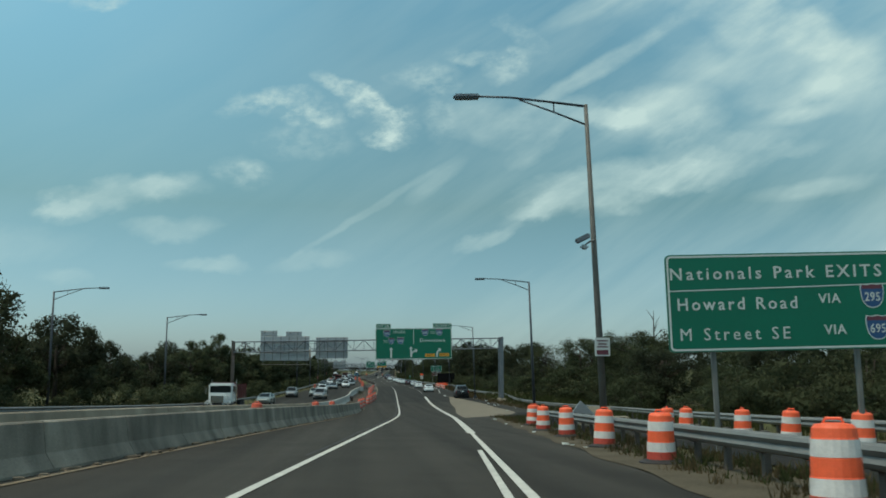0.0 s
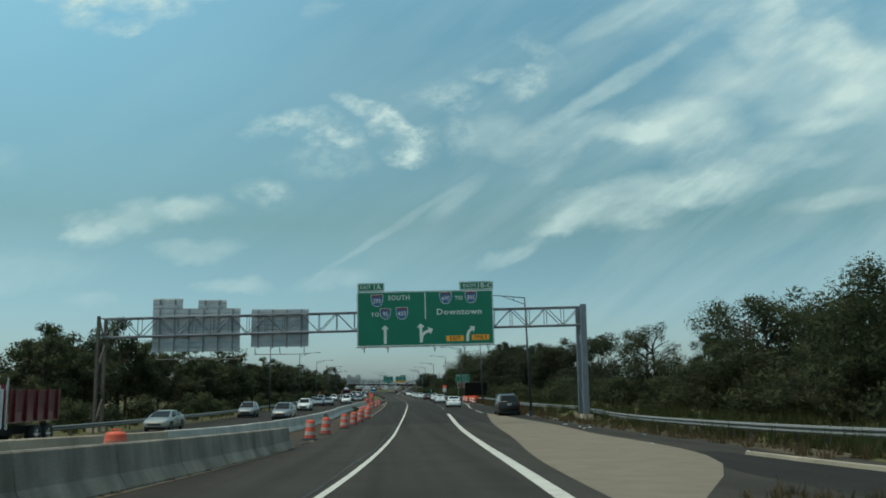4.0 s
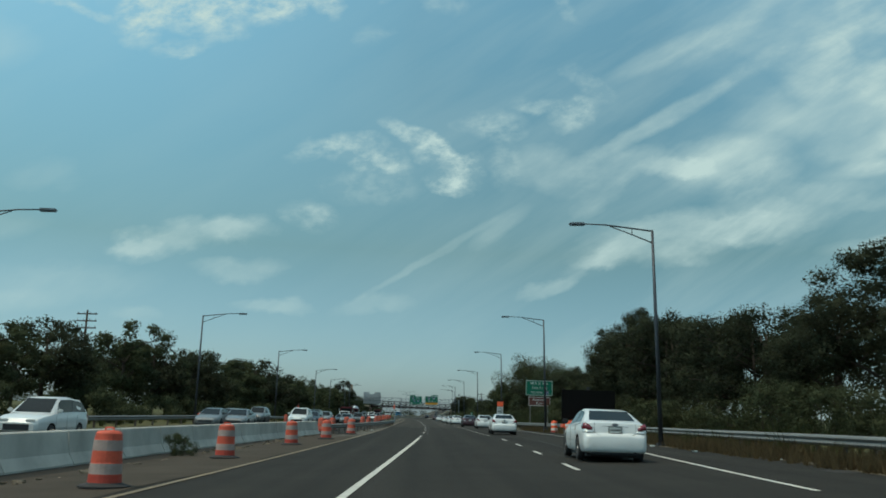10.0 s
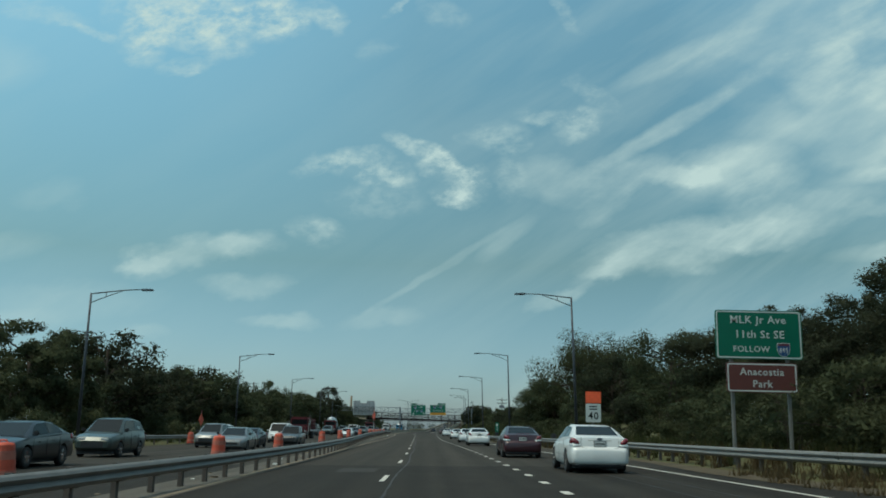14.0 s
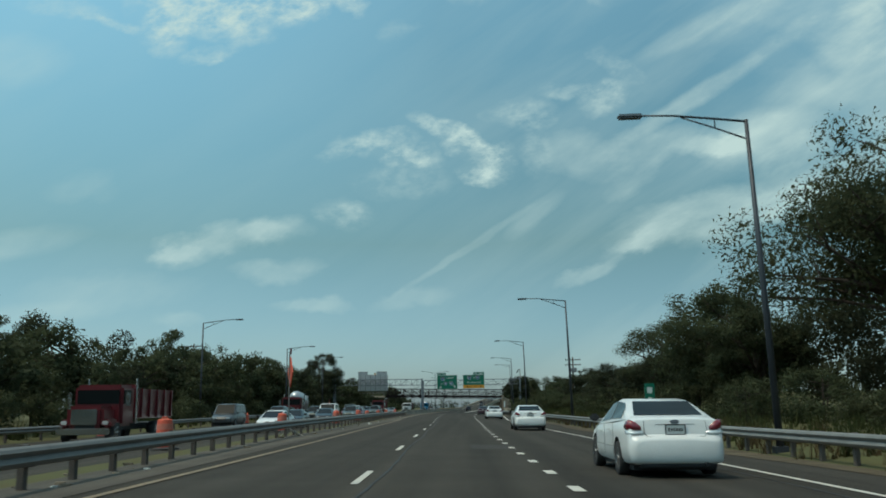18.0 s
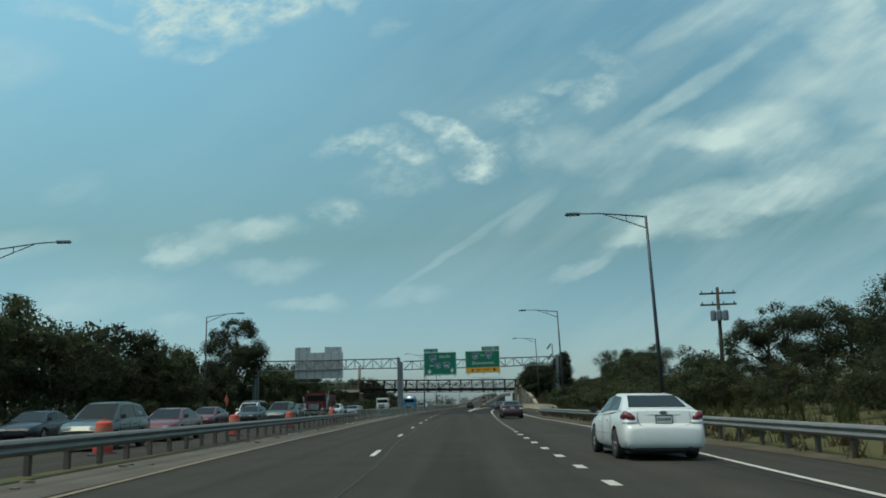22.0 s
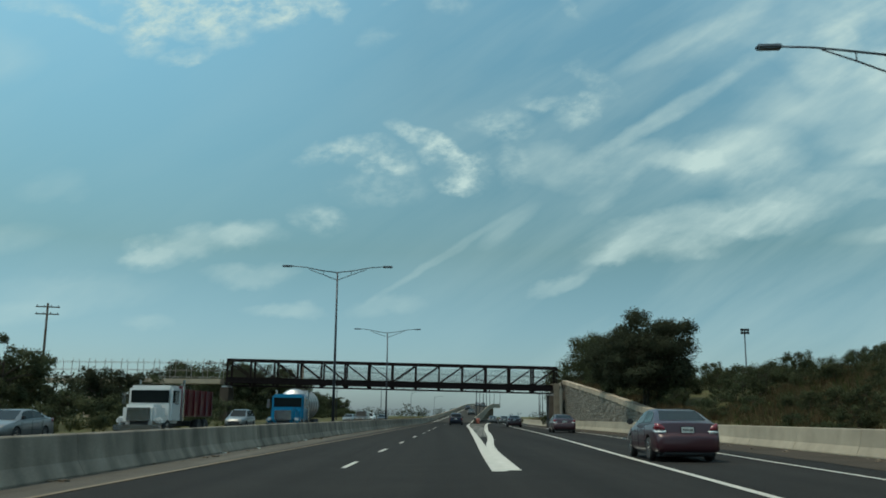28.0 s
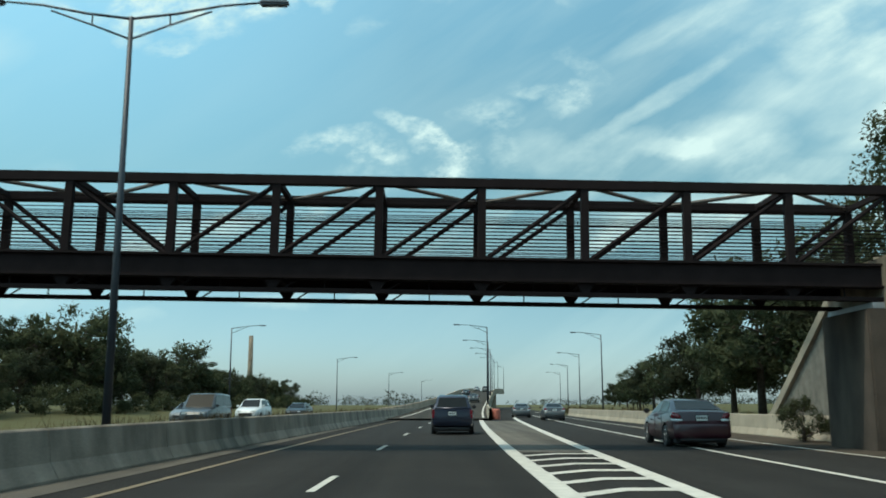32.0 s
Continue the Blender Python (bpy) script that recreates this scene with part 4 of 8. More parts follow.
def gantry_leg(gantry, x, y, depth, base, top, mat, w=0.2):
    """Two box posts side by side along y with zigzag bracing."""
    for yy in (y - 0.25, y + depth + 0.25):
        bm = bmesh.new()
        box(bm, x - w, x + w, yy - w, yy + w, base - 0.3, top, 0.03)
        part("post", bm, M[mat], gantry)
        bm = bmesh.new()
        box(bm, x - 0.4, x + 0.4, yy - 0.4, yy + 0.4, base - 0.5, base - 0.05, 0.03)
        part("footing", bm, M["concrete"], gantry)
    n = max(2, int((top - base) / 1.6))
    for k in range(n):
        za, zb = base + (top - base) * k / n, base + (top - base) * (k + 1) / n
        ya, yb = (y - 0.25, y + depth + 0.25) if k % 2 == 0 else (y + depth + 0.25, y - 0.25)
        bm = bmesh.new()
        tube(bm, [(x, ya, za), (x, yb, zb)], 0.06, 0.06, 6)
        part("brace", bm, M[mat], gantry)


ga = thing("sign_gantry", "blue-grey steel sign gantry spanning both carriageways", "sign gantry")
truss(ga, -24.8, 9.2, 115.05, 6.45, 7.75, 1.1, 1.25, "galv_dark", 0.65)
gantry_leg(ga, 9.3, 115.05, 1.1, gz(9, 115) + 0.6, 8.55, "galv_dark")
gantry_leg(ga, -24.9, 115.05, 1.1, 0.4, 7.9, "rust", 0.11)

SCALE_A = 46.1
sa = sign_board("road_sign", "large green motorway sign with exit arrows and route shields", 9.75, 3.9, pose(-6.93, 114.75, 5.6, 0, -0.8, 0))
ua, va = (lambda px: (px - 562) / SCALE_A), (lambda py: (518 - py) / 45.0)
for words, px, py, cap in (("SOUTH", 700, 364, 0.38), ("TO", 621, 417, 0.28), ("TO", 897, 368, 0.28), ("Downtown", 898, 412, 0.42)):
    letters(sa, words, ua(px), va(py), cap * (0.9 if words == "SOUTH" else 1.0), wide=1.1 if words == "Downtown" else 0.92 if words == "SOUTH" else 1.0)
for num, px, py, w in (("295", 628, 371, 0.95), ("95", 655, 414, 0.85), ("495", 709, 413, 0.95), ("695", 854, 366, 0.95), ("395", 938, 365, 0.95)):
    shield(sa, num, ua(px), va(py), w * 0.92)
flat_shape(sa, "divider", [(ua(784.5), va(433)), (ua(787.5), va(433)), (ua(787.5), va(347)), (ua(784.5), va(347))], "sign_white")
arrow(sa, [(ua(653), va(510)), (ua(653), va(462))], 0.2, 0.24)
arrow(sa, [(ua(771), va(508)), (ua(770), va(458))], 0.2, 0.24)
arrow(sa, [(ua(771), va(503)), (ua(774), va(485)), (ua(784), va(476)), (ua(799), va(470))], 0.2, 0.24).location.y = -0.004
for words, px, py in (("EXIT", 882, 497), ("ONLY", 966, 495)):
    flat_shape(sa, "yellow_panel", [(ua(px) - 0.62, va(py) - 0.19), (ua(px) + 0.62, va(py) - 0.19), (ua(px) + 0.62, va(py) + 0.19), (ua(px) - 0.62, va(py) + 0.19)], "sign_orange", -0.005)
    letters(sa, words, ua(px), va(py), 0.24, "sign_black").location.y = -0.01
arrow(sa, [(ua(923), va(507)), (ua(924), va(488)), (ua(928), va(475)), (ua(939), va(467))], 0.2, 0.24)
lights_below(sa, 9.75, [0.45, 2.1, 5.4, 7.5, 9.2], 3)
for words, num, u0, w in (("EXIT", "1A", 0.0, 1.9), ("EXITS", "1B-C", 7.3, 2.42)):
    tab = sign_board("exit_tab", "green exit number plate above a motorway sign", w, 0.6, pose(-6.93 + u0, 114.75, 5.6 + 3.92 + u0 * 0.014, 0, -0.8, 0), round_=0.08)
    letters(tab, words, w * 0.3, 0.29, 0.24)
    letters(tab, num, w * (0.72 if len(num) < 3 else 0.74), 0.3, 0.34)


def blank_sign(x0, x1, z0, steps, y, label):
    """The ribbed back of a sign for the other carriageway; steps: (x0, x1, top)."""
    s = thing("road_sign", label, "road sign")
    for k, (a, b, zt) in enumerate(steps):
        bm = bmesh.new()
        box(bm, a, b, y, y + 0.04, z0 if k == 0 else steps[0][2] + 0.003, zt)
        part("panel", bm, M["sign_back"], s)
        bm = bmesh.new()
        zz = zt
        ribbed(bm, a + 0.01, b - 0.01, y - 0.002, (z0 if k == 0 else steps[0][2]) + 0.02, zt - 0.02, -0.025)
        part("backing", bm, M["sign_back"], s, "ribbed aluminium back")
        n = max(2, int((b - a) / 1.0))
        for j in range(n):
            xx = a + (b - a) * (j + 0.5) / n
            bm = bmesh.new()
            box(bm, xx - 0.04, xx + 0.04, y - 0.1, y - 0.027, z0 - 0.1 if k == 0 else zz - 0.4, zt - 0.05)
            part("rib", bm, M["galvanised"], s)
    bm = bmesh.new()
    a, b, zt = steps[0]
    for xx in (a + 0.3, (a + b) / 2, b - 0.3):
        tube(bm, [(xx, y, z0), (xx, y + 0.1, z0 - 0.4), (xx, y + 1.0, z0 - 0.5)], 0.03, 0.03, 6)
    tube(bm, [(a + 0.1, y + 1.0, z0 - 0.5), (b - 0.1, y + 1.0, z0 - 0.5)], 0.03, 0.03, 6)
    part("bracket", bm, M["galvanised"], s)
    return s


blank_sign(-21.6, -15.4, 5.45, [(-21.6, -15.4, 8.55), (-21.6, -19.5, 9.25), (-18.4, -16.4, 9.15)], 116.3, "grey ribbed back of a stepped motorway sign")
blank_sign(-14.6, -10.5, 5.75, [(-14.6, -10.5, 8.45)], 116.3, "grey ribbed back of a motorway sign")

gb = thing("sign_gantry", "grey steel sign gantry over the carriageway with vine-covered end", "sign gantry")
truss(gb, -9.4, 12.9, 501.75, 6.4, 7.6, 1.1, 1.25, "galv_dark", 0.25)
gantry_leg(gb, -9.75, 501.75, 1.1, 0.35, 7.55, "galv_dark", 0.15)
gantry_leg(gb, 13.0, 501.75, 1.1, 0.6, 7.9, "galv_dark")
gc = thing("sign_gantry", "grey steel sign gantry over the opposite carriageway", "sign gantry")
truss(gc, -29.5, -9.6, 495.2, 6.4, 7.7, 1.1, 1.25, "galv_dark", 0.0)
gantry_leg(gc, -9.7, 495.2, 1.1, 0.4, 7.85, "galv_dark", 0.15)
gantry_leg(gc, -29.7, 495.2, 1.1, 0.4, 7.95, "galv_dark")
blank_sign(-24.4, -17.6, 5.2, [(-24.4, -17.6, 8.85), (-24.4, -22.2, 9.6), (-20.2, -17.8, 9.6)], 496.6, "grey ribbed back of a stepped motorway sign")

sb = sign_board("road_sign", "green motorway sign with two white down arrows", 4.75, 3.25, pose(-6.42, 501.45, 5.48, 0, -0.6, 0))
ub, vb = (lambda px: (px - 503) / 62.7), (lambda py: (467 - py) / 61.2)
letters(sb, "SOUTH", ub(695), vb(309), 0.36, wide=0.88)
letters(sb, "TO", ub(576), vb(389), 0.28)
for num, px, py, w in (("295", 588, 322, 1.0), ("95", 631, 387, 0.85), ("495", 712, 385, 1.0)):
    shield(sb, num, ub(px), vb(py), w * 0.92)
for px, py in ((553, 425), (760, 419)):
    arrow(sb, [(ub(px), vb(py - 8)), (ub(px), vb(py + 12))], 0.2, 0.3)
lights_below(sb, 4.75, [0.3, 2.3, 4.5])
tab = sign_board("exit_tab", "green exit number plate above a motorway sign", 2.08, 0.55, pose(-6.42, 501.45, 8.75, 0, -0.6, 0), round_=0.08)
letters(tab, "EXIT", 0.6, 0.26, 0.22)
letters(tab, "1A", 1.5, 0.27, 0.32)
sc = sign_board("road_sign", "green motorway sign with an orange exit-only band", 5.0, 3.12, pose(-0.33, 501.45, 5.69, 0, -0.8, 0))
uc, vc = (lambda px: (px - 883) / 63.5), (lambda py: (452 - py) / 61.0)
letters(sc, "TO", uc(1041), vc(306), 0.28)
letters(sc, "Downtown", uc(1045), vc(369), 0.42, wide=1.06)
for num, px, py, w in (("695", 977, 308, 1.0), ("395", 1100, 304, 1.0)):
    shield(sc, num, uc(px), vc(py), w * 0.92)
flat_shape(sc, "yellow_panel", [(0.03, 0.03), (4.97, 0.03), (4.97, 0.72), (0.03, 0.72)], "sign_orange", -0.005)
letters(sc, "EXIT ONLY", uc(1045), 0.37, 0.29, "sign_black", wide=0.95).location.y = -0.01
for px in (945, 1147):
    arrow(sc, [(uc(px), 0.55), (uc(px), 0.4)], 0.16, 0.24, "sign_black").location.y = -0.006
lights_below(sc, 5.0, [0.3, 2.5, 4.8])
tab = sign_board("exit_tab", "green exit number plate above a motorway sign", 2.6, 0.6, pose(2.03, 501.45, 8.86, 0, -0.8, 0), round_=0.08)
letters(tab, "EXITS", 0.78, 0.29, 0.22)
letters(tab, "1B-C", 1.85, 0.3, 0.34)


# ---- roadside signs ----
def sign_posts(sign, us, length, mat="galvanised"):
    for u in us:
        bm = bmesh.new()
        box(bm, u - 0.05, u + 0.05, 0.12, 0.22, -length, 0.9)
        box(bm, u - 0.02, u + 0.02, 0.1, 0.24, -length, 0.9)
        part("post", bm, M[mat], sign)


np_sign = sign_board("road_sign", "large green guide sign listing park exits on steel posts", 5.32, 2.25, pose(-1.6, 20.0, 4.66, 0, -1.4, -4))
un, vn = (lambda px: (px - 1187) / 72.5), (lambda py: (619.5 - py) / 76.5)
letters(np_sign, "Nationals Park EXITS", un(1373), vn(483), 0.28, wide=1.04, spacing=1.34)
letters(np_sign, "Howard Road", un(1305), vn(537), 0.28, wide=0.98, spacing=1.3)
letters(np_sign, "VIA", un(1461), vn(531), 0.22)
letters(np_sign, "M Street SE", un(1298), vn(590), 0.28, wide=0.98, spacing=1.36, bold=0.001)
letters(np_sign, "VIA", un(1467), vn(586), 0.22)
shield(np_sign, "295", un(1534), vn(527), 0.56)
shield(np_sign, "695", un(1539), vn(583), 0.56)
flat_shape(np_sign, "divider", [(0.05, vn(513)), (5.25, vn(507)), (5.25, vn(505)), (0.05, vn(511))], "sign_white")
sign_posts(np_sign, [1.05, 4.4], 2.6)

mlk = sign_board("road_sign", "green guide sign for two streets on steel posts", 2.95, 1.66, pose(9.8, 242.4, 3.84, 0, 0, 0), round_=0.1)
for words, u, v, cap, wd in (("MLK Jr Ave", 1.46, 1.33, 0.26, 1.0), ("11th St SE", 1.5, 0.83, 0.26, 1.0), ("FOLLOW", 1.2, 0.33, 0.2, 1.0)):
    letters(mlk, words, u, v, cap, wide=wd)
shield(mlk, "695", 2.3, 0.33, 0.46)
sign_posts(mlk, [0.55, 2.47], 3.5)
park = sign_board("road_sign", "brown park sign below the green guide sign", 2.4, 1.0, pose(10.12, 242.4, 2.72, 0, 0, 0), front="sign_brown", round_=0.1)
letters(park, "Anacostia", 1.2, 0.68, 0.24)
letters(park, "Park", 1.2, 0.28, 0.24)
limit = sign_board("speed_sign", "white speed limit sign under an orange plate on a post", 0.76, 0.92, pose(8.0, 258, 1.8, 0, 0, 0), front="sign_white", border=False, round_=0.06)
letters(limit, "40", 0.38, 0.3, 0.36, "sign_black")
flat_shape(limit, "bar", [(0.18, 0.62), (0.58, 0.62), (0.58, 0.68), (0.18, 0.68)], "sign_black")
flat_shape(limit, "bar", [(0.18, 0.75), (0.58, 0.75), (0.58, 0.81), (0.18, 0.81)], "sign_black")
bm = bmesh.new()
box(bm, 0, 0.78, 0, 0.04, 0.95, 1.53, 0.01)
part("orange_plate", bm, M["drum_orange"], limit)
sign_posts(limit, [0.38], 2.0)

# ---- traffic drums ----
drum = thing("traffic_drum", "orange and white striped traffic drum on a rubber base", "traffic drum", "traffic drums")
bm = bmesh.new()
lathe(bm, [(0.285, 0.05), (0.28, 0.22), (0.275, 0.23), (0.268, 0.42), (0.262, 0.43), (0.255, 0.62), (0.25, 0.63), (0.24, 0.82), (0.235, 0.83), (0.225, 0.93), (0.19, 0.97), (0.07, 0.985)], 20)
part("body", bm, M["drum_orange"], drum, smooth=False)
for za, zb, ra, rb in ((0.235, 0.415, 0.277, 0.270), (0.635, 0.815, 0.252, 0.243)):
    bm = bmesh.new()
    lathe(bm, [(ra + 0.003, za), (rb + 0.003, zb)], 20)
    bmesh.ops.delete(bm, geom=[f for f in bm.faces if len(f.verts) > 4], context="FACES_ONLY")
    part("reflective_band", bm, M["drum_white"], drum)
bm = bmesh.new()
lathe(bm, [(0.288, 0.06), (0.281, 0.225)], 20)
bmesh.ops.delete(bm, geom=[f for f in bm.faces if len(f.verts) > 4], context="FACES_ONLY")
part("lower_band", bm, M["drum_red"], drum, "dull red lower band")
bm = bmesh.new()
lathe(bm, [(0.44, 0.0), (0.44, 0.035), (0.36, 0.06), (0.29, 0.09)], 16)
part("base", bm, M["rubber"], drum)
bm = bmesh.new()
tube(bm, [(-0.1, 0, 0.97), (-0.08, 0, 1.03), (0.08, 0, 1.03), (0.1, 0, 0.97)], 0.018, 0.018, 6)
part("handle", bm, M["drum_orange"], drum)



def drum_kind(label, shell, band):
    """The same drum with weathered colours."""
    d = copy_thing(drum, pose(0, 0, 0))
    tagged(d, label, "traffic drum", "traffic drums")
    for q in d.children:
        kind_ = q.name.split(".")[0]
        if kind_ in ("body", "handle", "reflective_band"):
            q.data = q.data.copy()
            q.data.materials[0] = M[band if kind_ == "reflective_band" else shell]
    return d


dirty_drum = drum_kind("dusty orange traffic drum with grimy pale bands", "drum_faded", "band_dirty")
red_drum = drum_kind("faded red traffic drum with worn bands behind the guardrail", "drum_faded", "band_worn")
drum_spots = [(6.8, 9.2), (7.0, 17.5), (7.0, 23.6), (7.0, 30.5), (6.9, 36.5), (7.3, 44.3), (7.9, 48.2), (11.2, 33), (12.0, 33.4), (12.3, 24), (12.0, 27), (12.4, 20), (13.6, 58)]
drum_spots += [(-4.2, 98), (-4.1, 105), (-3.8, 115), (-3.6, 121.5), (-3.5, 128), (-3.4, 137), (-4.3, 143), (-4.4, 150), (-4.4, 160), (-5.0, 171), (-5.1, 183), (-4.8, 192), (-4.7, 204)]
drum_spots += [(10.3, 190), (10.5, 199.8), (10.4, 208.5), (10.6, 218)]
USED = set()
for off, y in drum_spots:
    d = dirty_drum if off < 0 else drum
    m = on_road(off, y, 0.03) @ pose(0, 0, 0, random.uniform(-2, 2), random.uniform(-2, 2), random.uniform(0, 360))
    if d.name in USED:
        copy_thing(d, m)
    else:
        USED.add(d.name)
        d.matrix_world = m

# the lamp beside the first drums also carries a traffic camera and a small plate
ep = copy_thing(mast, pose(-1.75, 25.1, 2.15, 0, -2.2, 0))
tagged(ep, "street lamp with a traffic camera and a red-lettered plate", "street lamp")
for q in ep.children:
    if q.name.startswith("pole"):
        q.data = q.data.copy()
        q.data.materials[0] = M["galv_pole"]
bm = bmesh.new()
tube(bm, [(0, -0.06, 5.85), (-0.15, -0.14, 5.8), (-0.3, -0.18, 5.7)], 0.03, 0.025, 8)
part("camera_arm", bm, M["galvanised"], ep)
bm = bmesh.new()
box(bm, -0.6, -0.16, -0.32, -0.14, 5.8, 5.95, 0.03)
bmesh.ops.rotate(bm, verts=bm.verts, cent=(-0.38, -0.2, 5.87), matrix=Matrix.Rotation(radians(-24), 3, "Y"))
part("camera_box", bm, M["galv_dark"], ep, "dark traffic camera housing")
bm = bmesh.new()
box(bm, -0.46, -0.22, -0.28, -0.12, 5.56, 5.7, 0.05)
part("illuminator", bm, M["sign_back"], ep)
wp_ = sign_board("warning_plate", "small white plate with red writing on the camera pole", 0.44, 0.52, pose(-2.06, 24.9, 4.66, 0, 0, 0), front="sign_white", border=False, round_=0.03, thick=0.01, category="road sign")
for z, a, b in ((0.43, 0.06, 0.38), (0.34, 0.1, 0.34), (0.26, 0.06, 0.38)):
    flat_shape(wp_, "bar", [(a, z - 0.018), (b, z - 0.018), (b, z + 0.018), (a, z + 0.018)], "sign_red")
flat_shape(wp_, "red_field", [(0.05, 0.04), (0.39, 0.04), (0.39, 0.17), (0.05, 0.17)], "sign_red")

# leftovers on the side ramp and along the barriers
pb = thing("plywood_panel", "pale weathered panel leaning by the side ramp", "panel", at=on_road(9.2, 36, 0.1))
bm = bmesh.new()
box(bm, -0.45, 0.45, -0.03, 0.03, 0, 0.95, 0.005)
bmesh.ops.rotate(bm, verts=bm.verts, cent=(0, 0, 0), matrix=Matrix.Rotation(radians(-14), 3, "X"))
part("panel", bm, M["concrete_pale"], pb)
for off, y, w, h in ((10.6, 45.5, 1.5, 0.42), (11.6, 44.6, 1.2, 0.5), (10.9, 38.5, 0.9, 0.45)):
    cb = thing("concrete_block", "pale concrete block lying on the side ramp", "concrete block", "blocks on the ramp", at=on_road(off, y, 0.0, random.uniform(-20, 20)))
    bm = bmesh.new()
    box(bm, -w / 2, w / 2, -0.3, 0.3, 0, h, 0.05)
    part("block", bm, M["concrete_pale"], cb)
ts_ = thing("toppled_sign", "dark folded work sign lying against the guardrail", "work sign", at=on_road(8.3, 35.2, 0, 20))
bm = bmesh.new()
prism(bm, [(-0.9, 0.25), (0.75, 0.55), (-0.05, 1.25)], -0.02, 0.02)
part("panel", bm, M["sign_back"], ts_, "grey back of the panel")
bm = bmesh.new()
tube(bm, [(-1.3, 0.06, 0.1), (0.8, 0.06, 0.62)], 0.025, 0.025, 6)
part("strut", bm, M["galv_dark"], ts_)
ty = thing("tyre_scrap", "blown black tyre leaning on the concrete barrier", "tyre", at=on_road(-6.6, 131, 0.05) @ pose(0, 0, 0.36, 12, 70, 30))
bm = bmesh.new()
lathe(bm, [(0.25, -0.1), (0.4, -0.11), (0.44, -0.06), (0.44, 0.06), (0.4, 0.11), (0.25, 0.1), (0.25, -0.09)], 24)
bmesh.ops.delete(bm, geom=[f for f in bm.faces if len(f.verts) > 4], context="FACES_ONLY")
part("tread", bm, M["rubber"], ty, smooth=True)


def litter(name, label, spots, size, mat, seed):
    """Loose grit and scraps, joined."""
    rng = np.random.default_rng(seed)
    bm = bmesh.new()
    for off0, off1, y0, y1, n in spots:
        for k in range(n):
            y, off = rng.uniform(y0, y1), rng.uniform(off0, off1)
            x = lx(y) + off
            s = size * rng.uniform(0.35, 1.3)
            vs = bmesh.ops.create_cube(bm, size=1)["verts"]
            c = Vector((x, y, gz(x, y) + 0.03 + s * 0.15))
            a = rng.uniform(0, 6.28)
            for v in vs:
                q = v.co * (1 + rng.uniform(-0.35, 0.35))
                v.co = c + Vector(((q.x * math.cos(a) - q.y * math.sin(a)) * s * 1.5, (q.x * math.sin(a) + q.y * math.cos(a)) * s, q.z * s * 0.5))
    ob = part(name, bm, M[mat], None, label, kind="stuff")
    ob["category"] = "debris"
    return ob


litter("grit", "dark grit and broken rubber along the barrier foot", [(-3.85, -3.62, -10, 96, 260), (-6.9, -6.2, 100, 200, 140), (-5.3, -4.4, 205, 450, 160), (-5.2, -4.6, 480, 620, 120), (14.2, 15.2, 500, 610, 60)], 0.09, "concrete_dirt_shade", 3)
litter("rubbish", "pale scraps of litter on the shoulders", [(9.5, 12.5, 60, 200, 26), (-5.2, -4.2, 205, 620, 30), (11, 15, 480, 600, 14), (6.0, 6.9, 20, 60, 8)], 0.11, "sign_white", 4)

# ---- footbridge: drawn level, then laid to its slight fall ----
BY, BX0, BX1 = 611.5, -27.75, 13.5
B_TOP = 7.726
fb = thing("footbridge", "dark brown steel truss footbridge across the motorway", "footbridge", at=pose(0, BY, B_TOP, 0, 0.911, 0))
top_at = lambda x: B_TOP - x * 0.0159
n = 14
bays = [BX0 + (BX1 - BX0) * k / n for k in range(n + 1)]
for side, yy in (("near", 0.0), ("far", 2.6)):
    inn = 0.16 if side == "near" else -0.16
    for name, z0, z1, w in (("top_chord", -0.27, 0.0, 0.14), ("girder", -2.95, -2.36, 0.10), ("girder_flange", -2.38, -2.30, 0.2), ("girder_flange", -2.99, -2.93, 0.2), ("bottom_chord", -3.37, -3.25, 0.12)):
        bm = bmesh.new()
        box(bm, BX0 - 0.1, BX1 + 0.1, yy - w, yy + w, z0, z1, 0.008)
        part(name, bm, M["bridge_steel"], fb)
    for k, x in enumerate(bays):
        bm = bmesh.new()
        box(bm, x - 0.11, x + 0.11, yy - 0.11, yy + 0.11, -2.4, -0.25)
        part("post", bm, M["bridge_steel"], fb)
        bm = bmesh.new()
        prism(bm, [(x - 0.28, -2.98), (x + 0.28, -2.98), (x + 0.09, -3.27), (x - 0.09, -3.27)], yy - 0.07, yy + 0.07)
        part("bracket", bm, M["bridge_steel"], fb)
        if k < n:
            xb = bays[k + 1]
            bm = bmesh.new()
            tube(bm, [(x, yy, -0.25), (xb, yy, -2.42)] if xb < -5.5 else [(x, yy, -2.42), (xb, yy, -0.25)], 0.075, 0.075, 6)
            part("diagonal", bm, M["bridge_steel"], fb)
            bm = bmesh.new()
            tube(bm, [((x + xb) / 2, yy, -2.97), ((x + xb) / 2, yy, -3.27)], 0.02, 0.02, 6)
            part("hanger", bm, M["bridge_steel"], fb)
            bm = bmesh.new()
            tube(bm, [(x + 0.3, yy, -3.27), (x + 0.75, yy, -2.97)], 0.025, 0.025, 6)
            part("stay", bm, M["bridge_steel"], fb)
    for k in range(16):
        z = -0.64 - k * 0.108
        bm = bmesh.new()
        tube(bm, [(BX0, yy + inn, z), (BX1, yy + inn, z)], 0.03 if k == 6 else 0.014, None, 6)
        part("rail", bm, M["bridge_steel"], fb)
